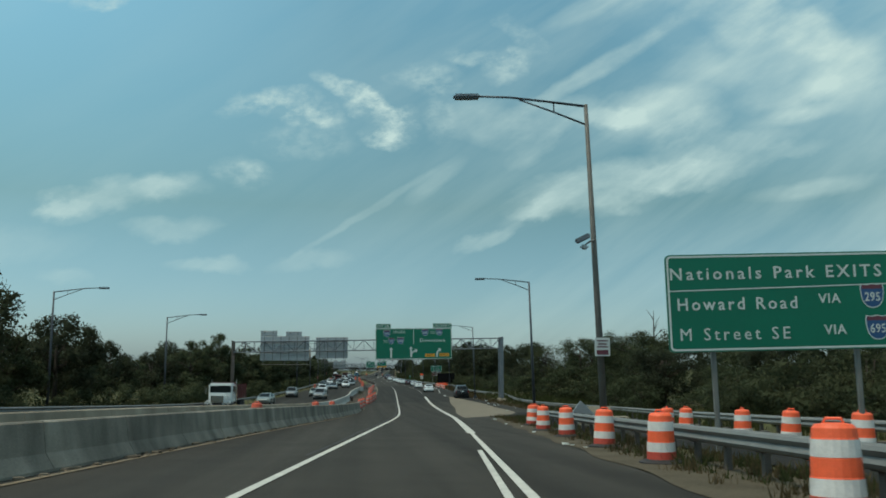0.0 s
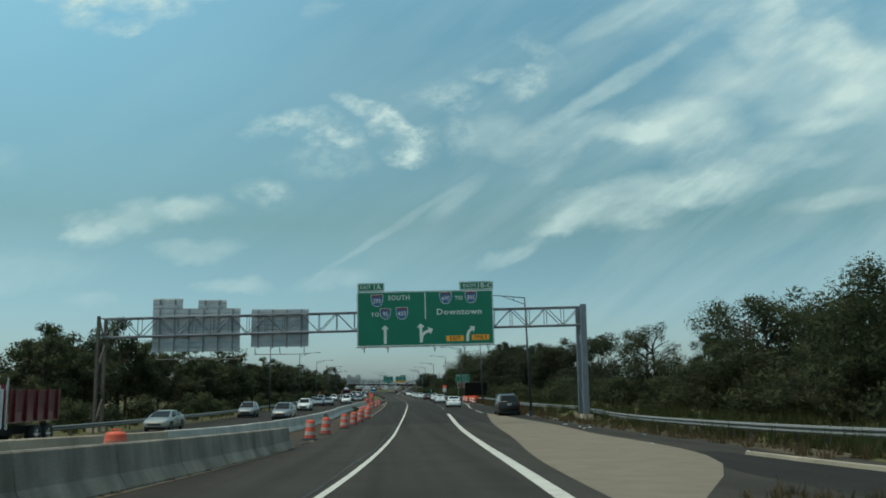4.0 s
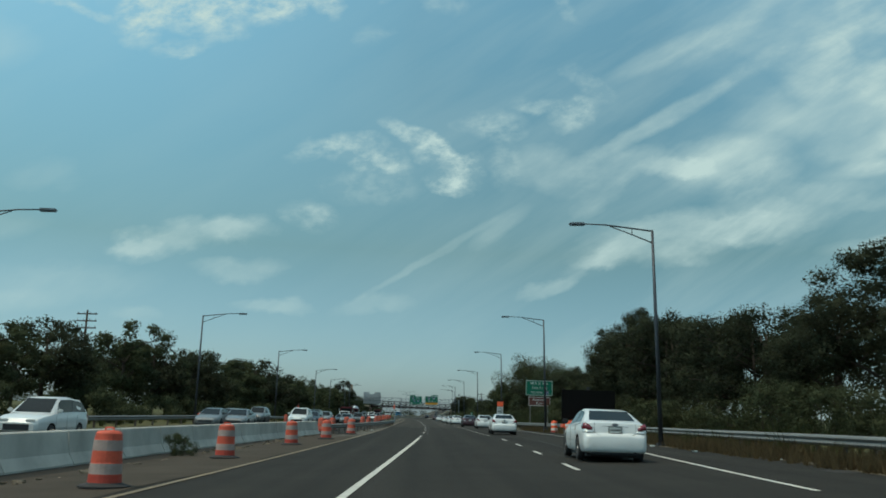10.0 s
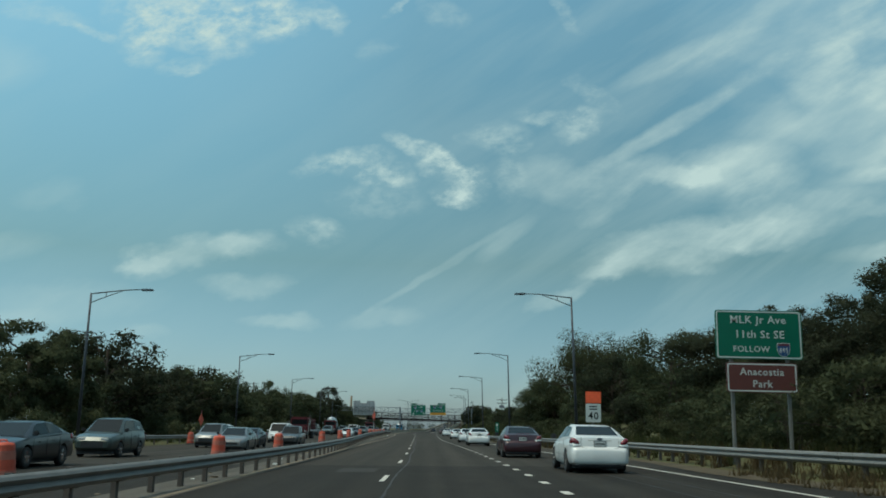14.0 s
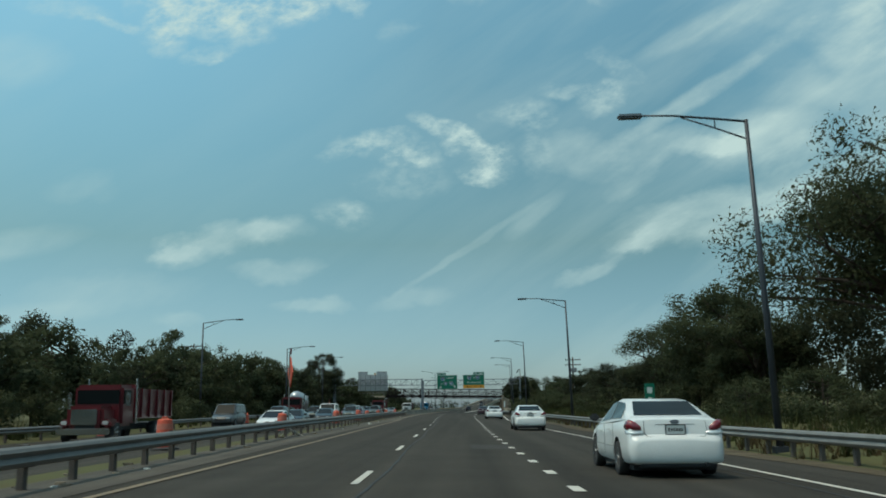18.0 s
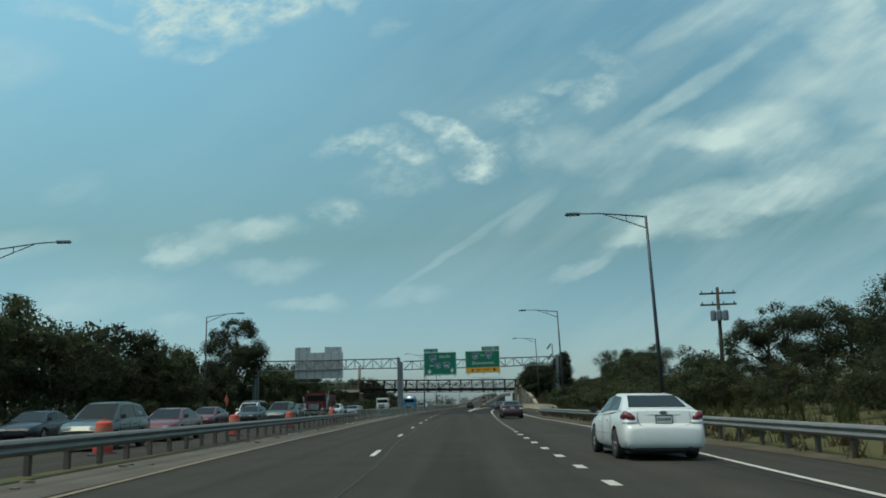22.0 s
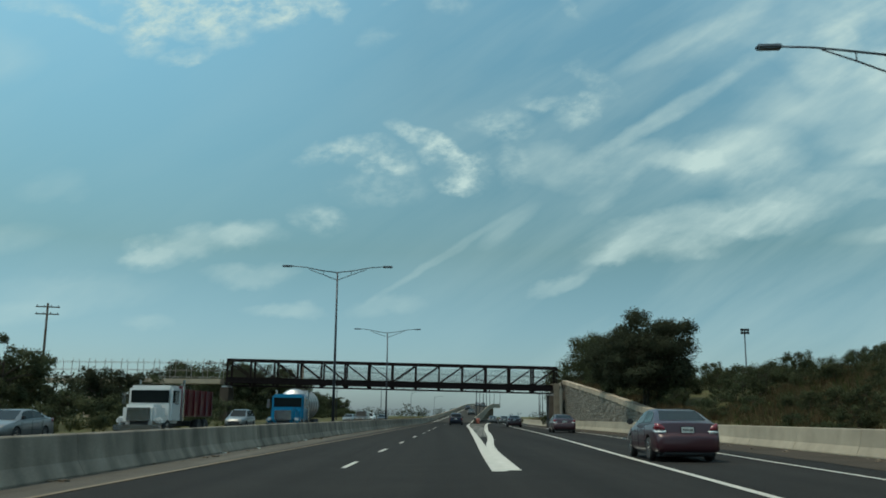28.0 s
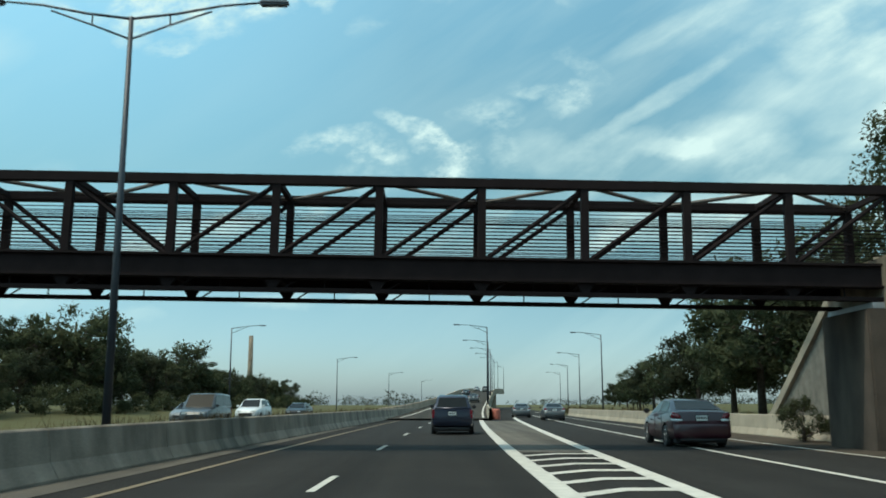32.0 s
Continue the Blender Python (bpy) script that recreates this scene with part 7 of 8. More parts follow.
# drums behind the median guardrail
random.seed(8)
red_drum.matrix_world = on_road(-7.3, 209, 0.03)
y = 216.0
while y < 448:
    copy_thing(red_drum, on_road(-7.2 - random.uniform(0, 0.4) - (0.8 if y > 380 else 0), y, 0.03) @ pose(0, 0, 0, random.uniform(-4, 4), random.uniform(-4, 4), random.uniform(0, 360)))
    if random.random() < 0.4:
        copy_thing(red_drum, on_road(-18.8, y + 4, 0.03))
    y += random.uniform(13, 22)
for y in (40, 60, 72):
    copy_thing(red_drum, on_road(-5.3, y, 0.03))

# distant chimney and blocks
ch = thing("chimney", "tall thin grey chimney in the distance", "chimney", at=pose(-60, 890, 0))
bm = bmesh.new()
tube(bm, [(0, 0, -0.5), (0, 0, 24.5)], 1.0, 0.75, 16)
part("shaft", bm, M["concrete_dirt_shade"], ch, smooth=True)

# ---- trees ----
def leaf_cloud(centres, radii, n, size, rng, flat=0.85):
    """Many small folded leaves scattered over the shells of clumps; returns vertices and quads."""
    k = rng.choice(len(centres), n, p=radii ** 2 / (radii ** 2).sum())
    d = rng.normal(size=(n, 3))
    d /= np.linalg.norm(d, axis=1)[:, None]
    r = radii[k] * np.clip(rng.normal(0.84, 0.2, n), 0.1, 1.14)
    c = centres[k] + d * r[:, None] * np.array([1, 1, flat])
    a = rng.normal(size=(n, 3))
    a[:, 2] -= 0.3
    a /= np.linalg.norm(a, axis=1)[:, None]
    b = np.cross(a, d + rng.normal(size=(n, 3)) * 0.7)
    b /= np.linalg.norm(b, axis=1)[:, None] + 1e-9
    s = size * rng.uniform(0.6, 1.5, n)[:, None]
    v = np.stack([c - a * s * 0.9 + b * s * 0.3, c - a * s * 0.5 - b * s * 0.5, c + a * s], 1).reshape(-1, 3)
    f = np.arange(3 * n).reshape(-1, 3)
    # soft leaf normals that follow the clump, with faces wound to agree
    q = v.reshape(-1, 3, 3)
    g = np.cross(q[:, 1] - q[:, 0], q[:, 2] - q[:, 0])
    nrm = d * 0.85 + np.array([0, 0, 0.25]) + rng.normal(size=(n, 3)) * 0.12
    f[(g * nrm).sum(1) < 0] = f[(g * nrm).sum(1) < 0][:, ::-1]
    nrm /= np.linalg.norm(nrm, axis=1)[:, None]
    return v, f, np.repeat(nrm, 3, 0)


def crown_mesh(name, v, f, mat, normals=None):
    me = bpy.data.meshes.new(name)
    me.from_pydata(v.tolist(), [], f.tolist())
    me.materials.append(mat)
    if normals is not None:
        me.polygons.foreach_set("use_smooth", [True] * len(me.polygons))
        me.normals_split_custom_set_from_vertices(normals.tolist())
    return me


def make_tree(seed, h, w, leaves, size, mat, label, lobes=26, trunk_h=0.22, open_=0.0, stems=1, name="tree", limbs=7):
    """A tapered trunk with limbs and a crown of leaves round limb ends."""
    rng = np.random.default_rng(seed)
    t = thing(name, label, "tree" if name == "tree" else "shrub", "roadside trees" if name == "tree" else "roadside shrubs")
    centres, radii = [], []
    bm = bmesh.new()
    for s in range(stems):
        sx, sy = rng.uniform(-0.12, 0.12, 2) * w * (stems > 1)
        lean = rng.uniform(-0.06, 0.06, 2) * h
        top = Vector((sx + lean[0], sy + lean[1], h * 0.8))
        tube(bm, [(sx, sy, -0.4), (sx * 1.1, sy * 1.1, h * 0.3), ((sx + top.x) / 2 * 1.1, (sy + top.y) / 2, h * 0.58), top], 0.028 * h / stems ** 0.5, 0.006 * h, 7)
        for i in range(limbs):
            z = h * rng.uniform(trunk_h, 0.7)
            a = rng.uniform(0, 2 * math.pi)
            ln = w * rng.uniform(0.28, 0.5)
            p0 = Vector((sx, sy, 0)).lerp(top, z / (h * 0.8))
            p0.z = z
            e = p0 + Vector((math.cos(a) * ln, math.sin(a) * ln, h * rng.uniform(0.08, 0.26)))
            tube(bm, [p0, (p0 + e) / 2 + Vector((0, 0, 0.02 * h)), e], 0.010 * h, 0.003 * h, 5)
            for j in range(2):
                q = p0.lerp(e, rng.uniform(0.45, 0.8))
                e2 = q + Vector((rng.uniform(-0.2, 0.2) * w, rng.uniform(-0.2, 0.2) * w, rng.uniform(0.02, 0.16) * h))
                tube(bm, [q, e2], 0.005 * h, 0.0015 * h, 4)
                centres.append(e2[:])
                radii.append(w * rng.uniform(0.08, 0.14))
            centres.append(e[:])
            radii.append(w * rng.uniform(0.10, 0.17))
    part("trunk", bm, M["bark"], t, smooth=True)
    for i in range(lobes):
        a, u = rng.uniform(0, 2 * math.pi), rng.uniform(-0.85, 1) 
        rr = (1 - abs(u) ** 2.2) ** 0.5 * w * 0.5 * rng.uniform(0.45, 1.0)
        zc = h * (trunk_h + (1 - trunk_h) * (0.5 + 0.46 * u))
        centres.append((math.cos(a) * rr, math.sin(a) * rr, zc))
        radii.append(w * rng.uniform(0.09, 0.19) * (1 - 0.35 * max(u, 0)))
    centres, radii = np.array(centres), np.array(radii)
    keep = rng.uniform(size=len(centres)) > open_
    v, f, nr = leaf_cloud(centres[keep], radii[keep], leaves, size, rng)
    # deep shade leaves inside the clumps
    v2, f2, nr2 = leaf_cloud(centres[keep], radii[keep] * 0.62, leaves // (7 if open_ < 0.15 else 30), size * 2.1, rng)
    f = np.concatenate([f, f2 + len(v)])
    v, nr = np.concatenate([v, v2]), np.concatenate([nr, nr2])
    v[:, 2] = np.maximum(v[:, 2], 0.05)
    part("crown", crown_mesh("crown", v, f, M[mat], nr), None, t)
    return t


KINDS = []
for i, (h, w, n, size, mat, lb, kw) in enumerate((
        (9, 7.5, 20000, 0.08, "leaf_dark", "dense dark green broadleaf tree", {}),
        (9, 6.5, 18500, 0.076, "leaf", "leafy green broadleaf tree with an uneven crown", {}),
        (10, 6.5, 19000, 0.08, "leaf_dark", "tall dark green roadside tree", dict(lobes=30)),
        (8, 7.5, 19000, 0.08, "leaf", "broad green roadside tree with low branches", dict(stems=2, trunk_h=0.12)),
        (8.5, 6.0, 15000, 0.072, "leaf_olive", "airy olive green tree with visible branches", dict(open_=0.35, stems=2)),
        (7, 6.5, 18000, 0.076, "leaf_dark", "low dark green thicket tree", dict(stems=3, trunk_h=0.08)))):
    t = make_tree(11 + i, h, w, n, size, mat, lb, **kw)
    t.location = (-400 - 20 * i, -700, 1.4)
    KINDS.append((t, h))
FAR = []
for i, (h, w, n, size, mat, lb, kw) in enumerate((
        (9, 7.5, 7500, 0.14, "leaf_dark", "dense dark green broadleaf tree behind the guardrail", {}),
        (9, 6.5, 7000, 0.135, "leaf", "leafy green tree beyond the opposite carriageway", {}),
        (8, 7.5, 7000, 0.14, "leaf_dark", "broad dark green tree with low branches", dict(stems=2, trunk_h=0.1)),
        (7, 6.5, 6500, 0.135, "leaf", "low green thicket tree", dict(stems=3, trunk_h=0.06)))):
    t = make_tree(31 + i, h, w, n, size, mat, lb, **kw)
    t.location = (-400 - 20 * i, -780, 1.4)
    FAR.append((t, h))
SHRUBS = []
for i, (h, w, n, size, mat, lb) in enumerate(((2.6, 4.2, 6500, 0.06, "leaf", "overgrown green roadside shrub"), (2.2, 4.4, 6200, 0.06, "leaf_olive", "olive green bramble thicket"), (3.2, 3.6, 6500, 0.06, "leaf_olive", "olive green roadside bush"))):
    t = make_tree(51 + i, h, w, n, size, mat, lb, lobes=16, trunk_h=0.05, stems=3, name="shrub", limbs=3)
    t.location = (-400 - 20 * i, -740, 1.4)
    SHRUBS.append((t, h))


PLANTED = set()
DENSE = [q for i, q in enumerate(KINDS) if i != 4]
DARK = [q for i, q in enumerate(KINDS) if i in (0, 2, 5)]
BACK_ROW, LOW_ROW = [], []


def plant(kinds, x, y, h, k=None, wide=1.0):
    t, h0 = kinds[k if k is not None else random.randrange(len(kinds))]
    s = h / h0
    m = pose(x, y, terrain(x, y) - 0.05, 0, 0, random.uniform(0, 360))
    if t.name in PLANTED:
        t2 = copy_thing(t, m)
    else:
        PLANTED.add(t.name)
        t2 = t
        t2.matrix_basis = m
    t2.scale = (s * wide, s * wide, s)
    return t2


left_h = curve([(-60, 9), (0, 9), (50, 10.5), (68, 11), (100, 7), (130, 8.5), (147, 10.5), (160, 8.4), (172, 7.5), (190, 7.6), (230, 8), (266, 9), (305, 8.8), (345, 7.7), (375, 8.9), (405, 8), (440, 7.6), (480, 8.0), (520, 8), (540, 8.5), (560, 5.6), (580, 4.8), (602, 4.8), (640, 10.5), (700, 9.5), (760, 7.5), (800, 6.5)], tight=True)
right_h = curve([(-60, 5), (0, 5), (40, 5.5), (62, 5.8), (82, 7.4), (100, 8.4), (112, 6.5), (131, 2.8), (150, 3.2), (160, 5.5), (168, 8.8), (176, 9.0), (186, 9.2), (195, 9.4), (202, 7.8), (208, 7.2), (215, 8.8), (224, 9.8), (233, 9.8), (241, 8.0), (250, 7.6), (262, 7.8), (275, 8.5), (300, 8), (335, 9.2), (352, 9.4), (362, 7.0), (378, 5.8), (392, 5.2), (402, 5.1), (410, 5.6), (420, 6.0), (430, 6.0), (437, 3.8), (444, 1.6), (459, 1.6), (464, 4.6), (475, 6.2), (490, 8.0), (500, 8.0), (800, 6)], tight=True)
random.seed(5)
y = -30.0
while y < 800:
    h = float(left_h(y)) * (0.97 if 150 < y < 450 else 0.87)
    x = lx(min(y, 640)) - 26.5 - random.uniform(0, 2.5) - (6 if y > 600 else 0)
    if 84 < y < 120:
        x -= 3
    if 486 < y < 500:
        plant(FAR, x - 1.5, y, 4.5, wide=1.2)
    elif not 606 < y < 618:
        plant(FAR, x, y, h * random.choice((0.6, 0.8, 0.95, 1.12)), k=random.choice((1, 3, 1, 2)) if y > 285 else None, wide=random.uniform(0.9, 1.3))
    if random.random() < 0.75 and not 606 < y < 620:
        BACK_ROW.append((x - random.uniform(5, 9), y + random.uniform(-3, 3), h * random.uniform(0.85, 1.1)))
    if y < 604 or y > 620:
        LOW_ROW.append((lx(min(y, 640)) - 23.4 - random.uniform(0, 1.2) - (5 if y > 600 else 0), y + random.uniform(-2, 2), random.uniform(1.6, 3.0)))
    y += random.uniform(4.8, 6.8)
y = 20.0
while y < 500:
    h = float(right_h(y)) * 0.95
    off = float(right_side(y)) + (14 if y < 75 else 9 if y < 150 else 6.6 if y < 246 else 9.5)
    x = lx(y) + off + random.uniform(0, 2.5)
    near = DARK if 150 < y < 245 else DENSE
    if not 322 < y < 345 and h > 2.2:
        plant(near, x, y, max(h, 2.5) * random.choice((0.62, 0.8, 0.95, 1.08)), wide=random.uniform(0.9, 1.3) if h > 5 else 1.4)
    if random.random() < 0.7 and not 128 < y < 150 and h > 2.2:
        BACK_ROW.append((x + random.uniform(5, 9), y + random.uniform(-3, 3), h * random.uniform(0.85, 1.08)))
    plant(SHRUBS, x - random.uniform(2.4, 4.0), y + random.uniform(-2, 2), random.uniform(1.4, 2.8))
    if y < 130:
        plant(SHRUBS, x - random.uniform(0.5, 2.5), y + random.uniform(1.5, 4), random.uniform(2.2, 3.4), wide=1.2)
    y += random.uniform(4.6, 6.4)
# undergrowth below the nearest trees
y = 205.0
while y < 262:
    plant(SHRUBS, lx(y) + float(right_side(y)) + random.uniform(4.2, 6.0), y, random.uniform(1.8, 3.2), wide=1.15)
    plant(DARK, lx(y) + float(right_side(y)) + random.uniform(10, 13), y + 2, float(right_h(y)) * random.uniform(0.85, 1.05), wide=1.1)
    y += random.uniform(4.6, 6.0)
for y in range(424, 484, 4):
    plant(SHRUBS, lx(y) + float(right_side(y)) + random.uniform(3.2, 5.0), y + random.uniform(-1, 1), random.uniform(1.5, 2.6), wide=1.2)
    plant(SHRUBS, lx(y) + float(right_side(y)) + random.uniform(8, 14), y + random.uniform(-1, 1), random.uniform(1.8, 3.0), wide=1.3)
# bushes on top of the bank and trees past the bridge
y = 505.0
while y < 560:
    plant(SHRUBS, lx(y) + 28 + random.uniform(-2, 4), y, random.uniform(1.3, 2.1))
    plant(SHRUBS, lx(y) + 33 + random.uniform(-2, 4), y, random.uniform(1.5, 2.5))
    for d in ((1.7, 4.2, 7.5, 11) if y < 543 else (4.5, 9)):
        if random.random() < 0.85:
            plant(SHRUBS, lx(y) + float(right_side(y)) + d + random.uniform(-0.5, 0.9), y + random.uniform(-1.2, 1.2), random.uniform(0.9, 1.6) if d < 4 else random.uniform(1.1, 2.0) if y < 543 else random.uniform(0.9, 1.7))
    y += random.uniform(3.0, 4.5)
y = 560.0
while y < 612:
    for d in (2.6, 6.0, 10.5, 15.5):
        if random.random() < 0.75:
            plant(SHRUBS, lx(y) + float(right_side(y)) + d + random.uniform(-1, 1), y + random.uniform(-1.5, 1.5), random.uniform(1.2, 2.4))
    y += 3.6
for x, y, h in ((19.5, 628, 8.5), (18.5, 636, 8), (20, 645, 7), (21, 656, 6.5), (23, 668, 6), (24, 682, 5.5), (26, 697, 5), (24, 640, 8), (28, 655, 7), (31, 720, 5), (35, 745, 5), (40, 775, 5), (44, 800, 5)):
    plant(FAR, x, y, h, wide=1.2)
# single trees that stand out
for x, y, h, k in ((18.0, 231, 10.6, 0), (18.0, 223, 10.8, 2), (17.6, 216, 9.4, 0)):
    plant(KINDS, x, y, h, k=k, wide=0.9)
big = make_tree(77, 13.0, 14.6, 46000, 0.12, "leaf_olive", "large spreading tree with bare limbs showing through", lobes=16, trunk_h=0.36, open_=0.36, stems=3, limbs=17)
big.matrix_world = pose(21.3, 334, terrain(21.3, 334))
tall = make_tree(78, 13.4, 8.5, 24000, 0.115, "leaf_dark", "tall lone dark green tree beside the opposite carriageway", lobes=34, trunk_h=0.08, limbs=10)
tall.matrix_world = pose(-32, 493, terrain(-32, 493))
bank_tree = make_tree(79, 7.4, 8.6, 36000, 0.105, "leaf_dark", "round dark green tree above the retaining wall", lobes=60, trunk_h=0.04, stems=3)
bank_tree.matrix_world = pose(17.3, 586, terrain(17.3, 586) - 0.2)
bank_tree.scale = (0.78, 0.78, 0.82)
overhang = make_tree(81, 7.8, 7.2, 32000, 0.1, "leaf_dark", "dense dark green tree hanging over the retaining wall", lobes=46, trunk_h=0.16, stems=3)
overhang.matrix_world = pose(15.5, 571.5, terrain(15.5, 571.5) - 0.2)
abut_tree = make_tree(80, 6.5, 11, 40000, 0.1, "leaf_olive", "pale green feathery tree beside the bridge abutment", lobes=30, trunk_h=0.1, stems=3)
abut_tree.matrix_world = pose(20.5, 616, 5.4)
plant(KINDS, 19.5, 377, 8.8, k=4, wide=1.4)
plant(DENSE, 18.6, 347, 9.0, k=1, wide=1.1)
plant(DENSE, 18.2, 354, 8.8, k=3, wide=1.1)
plant(KINDS, 16.6, 123, 6.8, k=4, wide=1.1)
plant(SHRUBS, 13.1, 617.5, 1.6)
plant(SHRUBS, lx(172.6) - 6.8, 172.6, 0.75, wide=0.8)
plant(KINDS, 17.5, 621, 7.5, k=0, wide=1.1)
for x, y, h in ((-31, 540, 9.5), (-36, 548, 9.5), (16.9, 591, 4.8), (18.6, 598, 5.4), (19.5, 577, 3.6), (21.5, 586, 4.2), (20.5, 604, 5.6)):
    plant(KINDS, x, y, h, wide=1.1)


# the hidden second row of trees, joined
rng_b = np.random.default_rng(14)
cen, rad = [], []
for x, y, h in BACK_ROW:
    z0 = terrain(x, y)
    for k in range(9):
        u = rng_b.uniform(0.2, 0.9)
        r = h * 0.34 * (1 - abs(u - 0.5) * 1.2)
        a = rng_b.uniform(0, 6.28)
        cen.append((x + r * math.cos(a), y + r * math.sin(a), z0 + h * u))
        rad.append(h * rng_b.uniform(0.12, 0.2))
v, f, nr = leaf_cloud(np.array(cen), np.array(rad), 2400 * len(BACK_ROW), 0.17, rng_b)
part("tree_row", crown_mesh("tree_row", v, f, M["leaf_dark"], nr), None, None, "dark green trees behind the first roadside row", kind="stuff")["category"] = "woods"

# undergrowth beyond the opposite carriageway, joined
cen, rad = [], []
for x, y, h in LOW_ROW:
    for k in range(7):
        cen.append((x + rng_b.uniform(-0.7, 0.7) * h, y + rng_b.uniform(-0.9, 0.9) * h, terrain(x, y) + h * rng_b.uniform(0.12, 0.72)))
        rad.append(h * rng_b.uniform(0.2, 0.36))
v, f, nr = leaf_cloud(np.array(cen), np.array(rad), 1900 * len(LOW_ROW), 0.11, rng_b)
part("undergrowth", crown_mesh("undergrowth", v, f, M["leaf"], nr), None, None, "green shrubs below the trees beyond the opposite carriageway", kind="stuff")["category"] = "undergrowth"

# far woods that close the horizon, one sheet of crowns each side
rng_f = np.random.default_rng(9)
n = 420
side = np.where(rng_f.uniform(size=n) < 0.5, -1, 1)
fy = rng_f.uniform(820, 1900, n)
fx = np.array([lx(min(v, 1100)) for v in fy]) + side * rng_f.uniform(25, 420, n) + np.where(side < 0, -10, 15)
cen = np.stack([fx, fy, rng_f.uniform(2, 5.5, n)], 1)
v, f, nr = leaf_cloud(cen, rng_f.uniform(3, 6, n), 24000, 0.8, rng_f, 0.9)
part("far_woods", crown_mesh("far_woods", v, f, M["leaf_dark"], nr), None, None, "distant dark green woods along the horizon", kind="stuff")["category"] = "woods"
for sx, x0, x1 in ((-1, -260, -45), (1, 60, 300)):
    n = 260
    cen = np.stack([rng_f.uniform(x0, x1, n), rng_f.uniform(60, 820, n), rng_f.uniform(1.5, 4.0, n)], 1)
    v, f, nr = leaf_cloud(cen, rng_f.uniform(2.5, 4.5, n), 14000, 0.7, rng_f, 0.9)
    part("far_woods", crown_mesh("far_woods", v, f, M["leaf"], nr), None, None, "distant green trees behind the roadside row", kind="stuff")["category"] = "woods"


# ---- grass and weeds ----
def grass_patch(name, label, y0, y1, lo, hi, tufts, blades, h, mat, seed, raise_=None):
    """Tufts of leaning blades between two offsets along the road, joined."""
    rng = np.random.default_rng(seed)
    lo_f = lo if callable(lo) else (lambda y: lo)
    hi_f = hi if callable(hi) else (lambda y: hi)
    ty = rng.uniform(y0, y1, tufts)
    base = np.zeros((tufts, 3))
    for i, y in enumerate(ty):
        x = lx(y) + rng.uniform(float(lo_f(y)), float(hi_f(y)))
        base[i] = (x, y, terrain(x, y) - 0.04)
    b = np.repeat(base, blades, 0)
    n = len(b)
    a = rng.uniform(0, 2 * np.pi, n)
    r = rng.uniform(0, 0.28, n)
    b[:, 0] += r * np.cos(a)
    b[:, 1] += r * np.sin(a)
    hh = h * np.repeat(rng.uniform(0.5, 1.25, tufts), blades) * rng.uniform(0.5, 1.1, n)
    lean = rng.normal(0, 0.28, (n, 2)) * hh[:, None]
    w = rng.uniform(0.008, 0.022, n) * (1 + h)
    tip = b + np.stack([lean[:, 0], lean[:, 1], hh], 1)
    c, s = np.cos(a + 1.57), np.sin(a + 1.57)
    d = np.stack([c * w, s * w, np.zeros(n)], 1)
    v = np.stack([b - d, b + d, tip], 1).reshape(-1, 3)
    f = np.arange(3 * n).reshape(-1, 3)
    ob = part(name, crown_mesh(name, v, f, M[mat]), None, None, label, kind="stuff")
    ob["category"] = "grass"
    return ob


rs = lambda d: (lambda y: float(right_side(y)) + d)
DRY, GREEN = "tall dry tan grass beside the motorway", "green weeds along the verge"
grass_patch("dry_grass", DRY, 2, 66, 6.75, 9.1, 420, 16, 0.32, "dry_grass", 1)
grass_patch("weeds", GREEN, 2, 64, 7.0, 9.2, 420, 16, 0.3, "weeds", 2)
grass_patch("weeds", GREEN, 2, 110, 14.5, 22, 700, 16, 0.8, "weeds", 22)
grass_patch("weeds", GREEN, 62, 200, rs(0.2), rs(6), 900, 16, 0.8, "weeds", 3)
grass_patch("dry_grass", DRY, 75, 240, rs(-0.9), rs(1.2), 900, 16, 0.45, "dry_grass", 4)
grass_patch("dry_grass", DRY, 240, 470, rs(0.3), rs(4), 900, 16, 0.55, "dry_grass", 5)
grass_patch("weeds", GREEN, 200, 490, rs(1.0), rs(8), 1300, 16, 0.85, "weeds", 6)
grass_patch("dry_grass", DRY, 520, 562, rs(1.0), rs(13), 1500, 16, 0.75, "dry_grass", 7)
grass_patch("weeds", GREEN, 488, 562, rs(1.2), rs(14), 1100, 16, 0.8, "weeds", 8)
grass_patch("dry_grass", "dry tan grass in the median behind the barrier", 585, 720, -9.2, lambda y: float(median(y)) - 0.45, 1000, 16, 0.95, "dry_grass", 9)
grass_patch("dry_grass", DRY, 640, 760, 15.4, 20, 500, 14, 0.8, "dry_grass", 10)
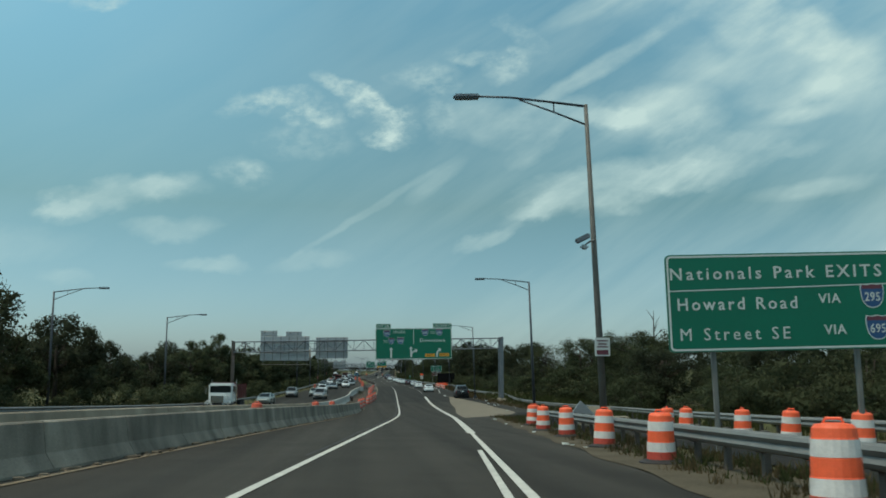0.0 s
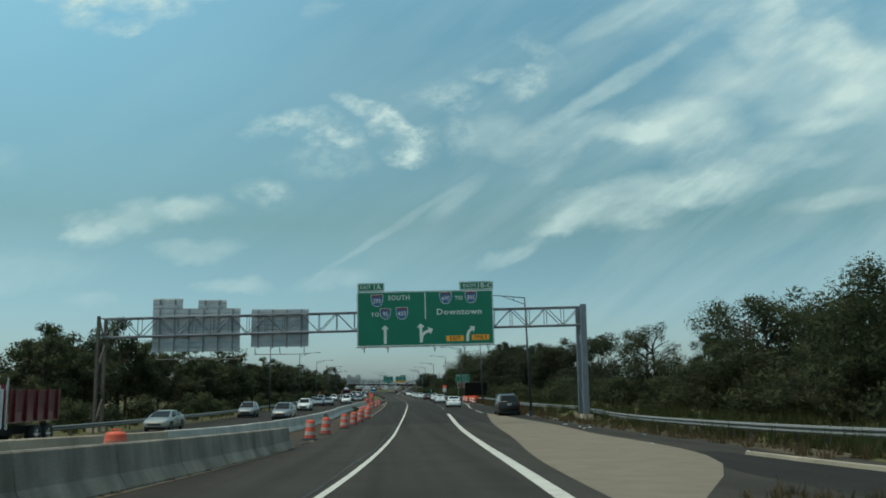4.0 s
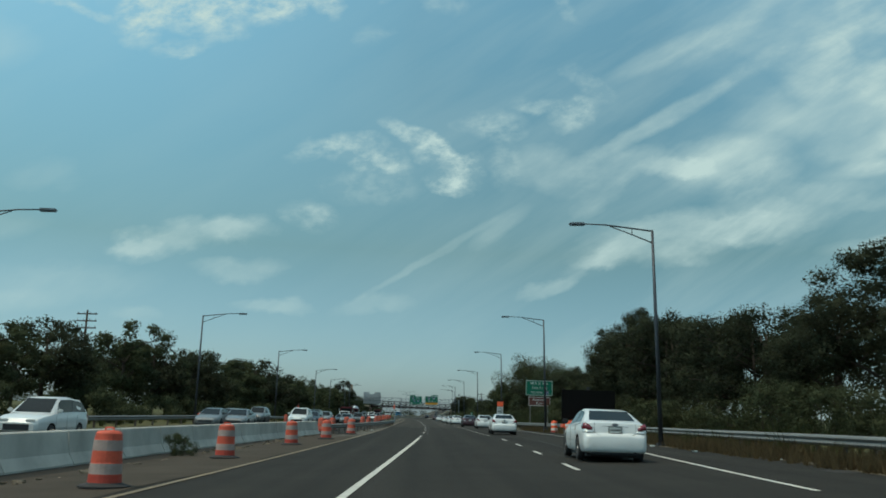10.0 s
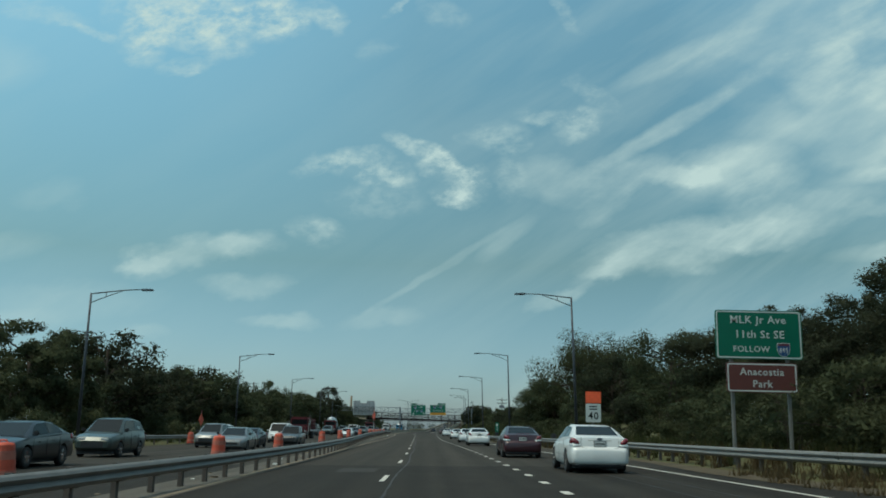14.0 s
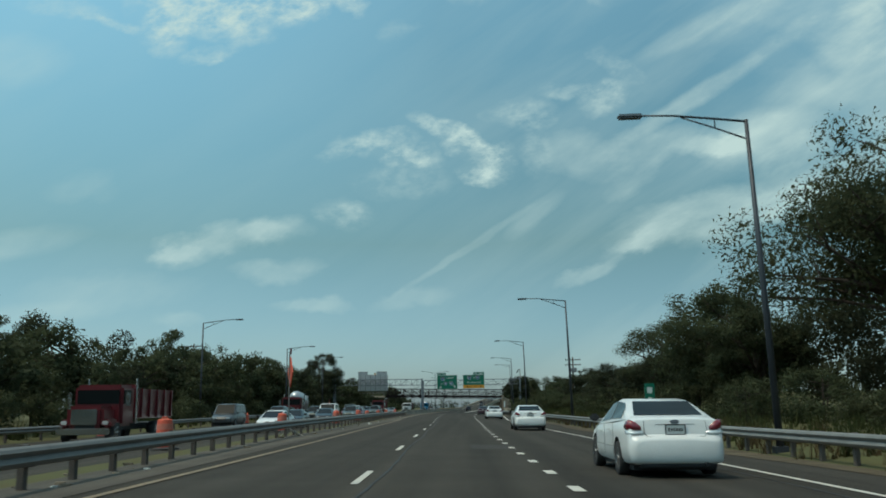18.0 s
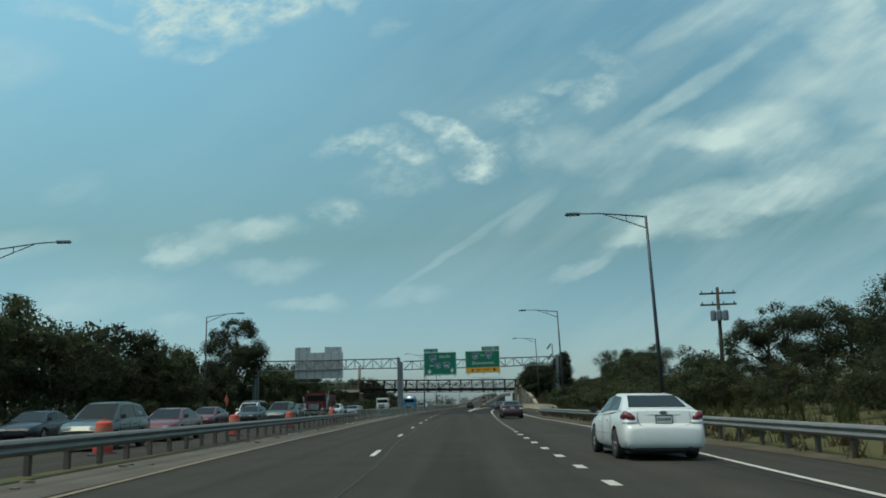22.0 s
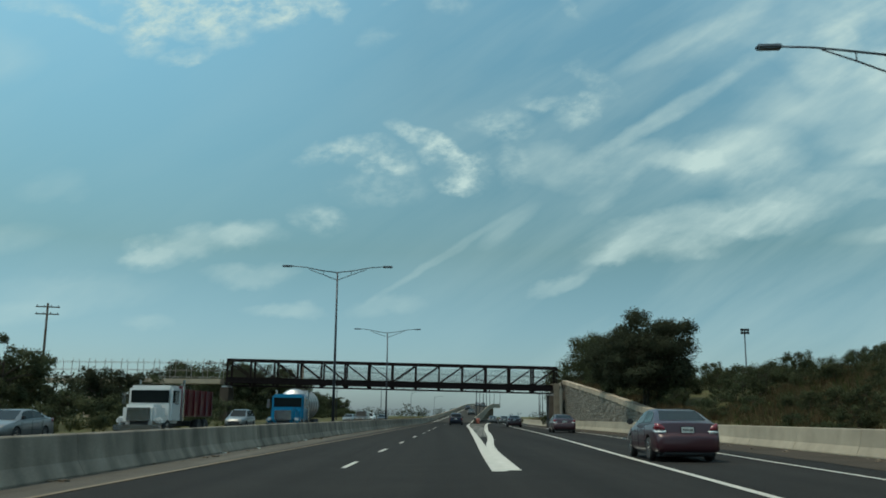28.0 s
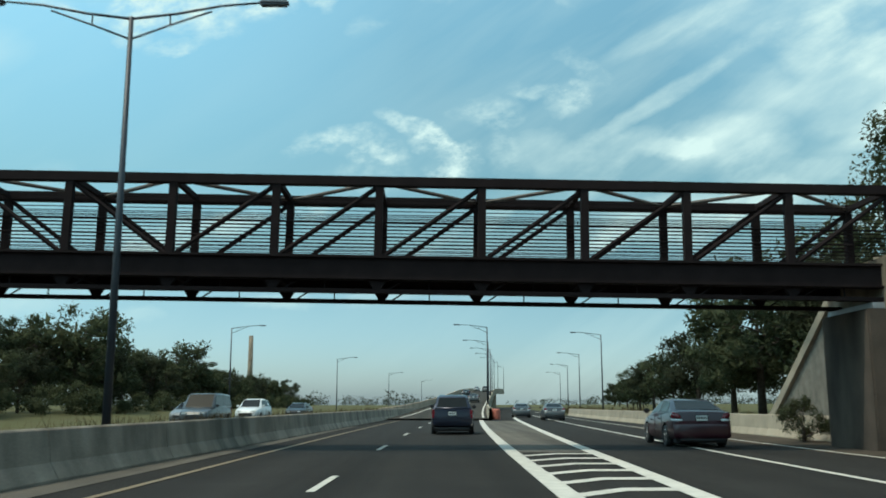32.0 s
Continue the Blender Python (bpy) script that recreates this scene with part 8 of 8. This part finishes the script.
grass_patch("weeds", "weeds behind the far guardrail", -20, 600, -24.5, -20.6, 1100, 14, 0.9, "weeds", 11)
grass_patch("dry_grass", "dry grass on top of the retaining wall", 558, 609, rs(1.35), rs(3.5), 500, 16, 0.6, "dry_grass", 12)
grass_patch("dry_grass", DRY, 138, 200, rs(-0.7), rs(0.7), 700, 16, 0.55, "dry_grass", 31)
# creeper over the gantry's end
rng_v = np.random.default_rng(21)
tall_z = np.linspace(0.4, 8.0, 70)
cen = np.stack([13.9 + rng_v.uniform(-1.0, 1.0, 70) * (1.25 - 0.06 * tall_z), rng_v.uniform(501.2, 503.6, 70), tall_z], 1)
v, f, nr = leaf_cloud(cen, rng_v.uniform(0.5, 1.0, 70), 16000, 0.13, rng_v)
vine = thing("creeper", "dark green creeper climbing the gantry post", "creeper")
part("foliage", crown_mesh("foliage", v, f, M["leaf_dark"], nr), None, vine)
bm = bmesh.new()
for k in range(3):
    tube(bm, [(13.3 + 0.1 * k, 501.3 + 0.5 * k, 0.0), (13.25, 501.5 + 0.4 * k, 3.5), (13.2 - 0.1 * k, 501.8 + 0.2 * k, 7.6)], 0.035, 0.015, 6)
part("stem", bm, M["bark"], vine)
# bare dead branches above the thicket
for x, y, h, seed in ((22, 92, 9.5, 61), (19.6, 140, 6.4, 62), (23, 118, 7.5, 63)):
    rng_d = random.Random(seed)
    dead = thing("dead_tree", "bare grey dead tree above the thicket", "tree", at=pose(x, y, terrain(x, y) - 0.2))
    bm = bmesh.new()
    lean = rng_d.uniform(-0.8, 0.8)
    tube(bm, [(0, 0, 0), (lean * 0.3, 0, h * 0.4), (lean, 0.2, h * 0.75), (lean * 1.6, 0.1, h)], 0.14, 0.025, 7)
    for k in range(7):
        t = rng_d.uniform(0.45, 0.9)
        p = Vector((lean * t * 1.3, 0.1, h * t))
        e = p + Vector((rng_d.uniform(-1.6, 1.6), rng_d.uniform(-1, 1), rng_d.uniform(0.5, 1.6)))
        tube(bm, [p, (p + e) / 2 + Vector((0, 0, 0.15)), e], 0.045, 0.012, 5)
    part("trunk", bm, M["bark"], dead, smooth=True)
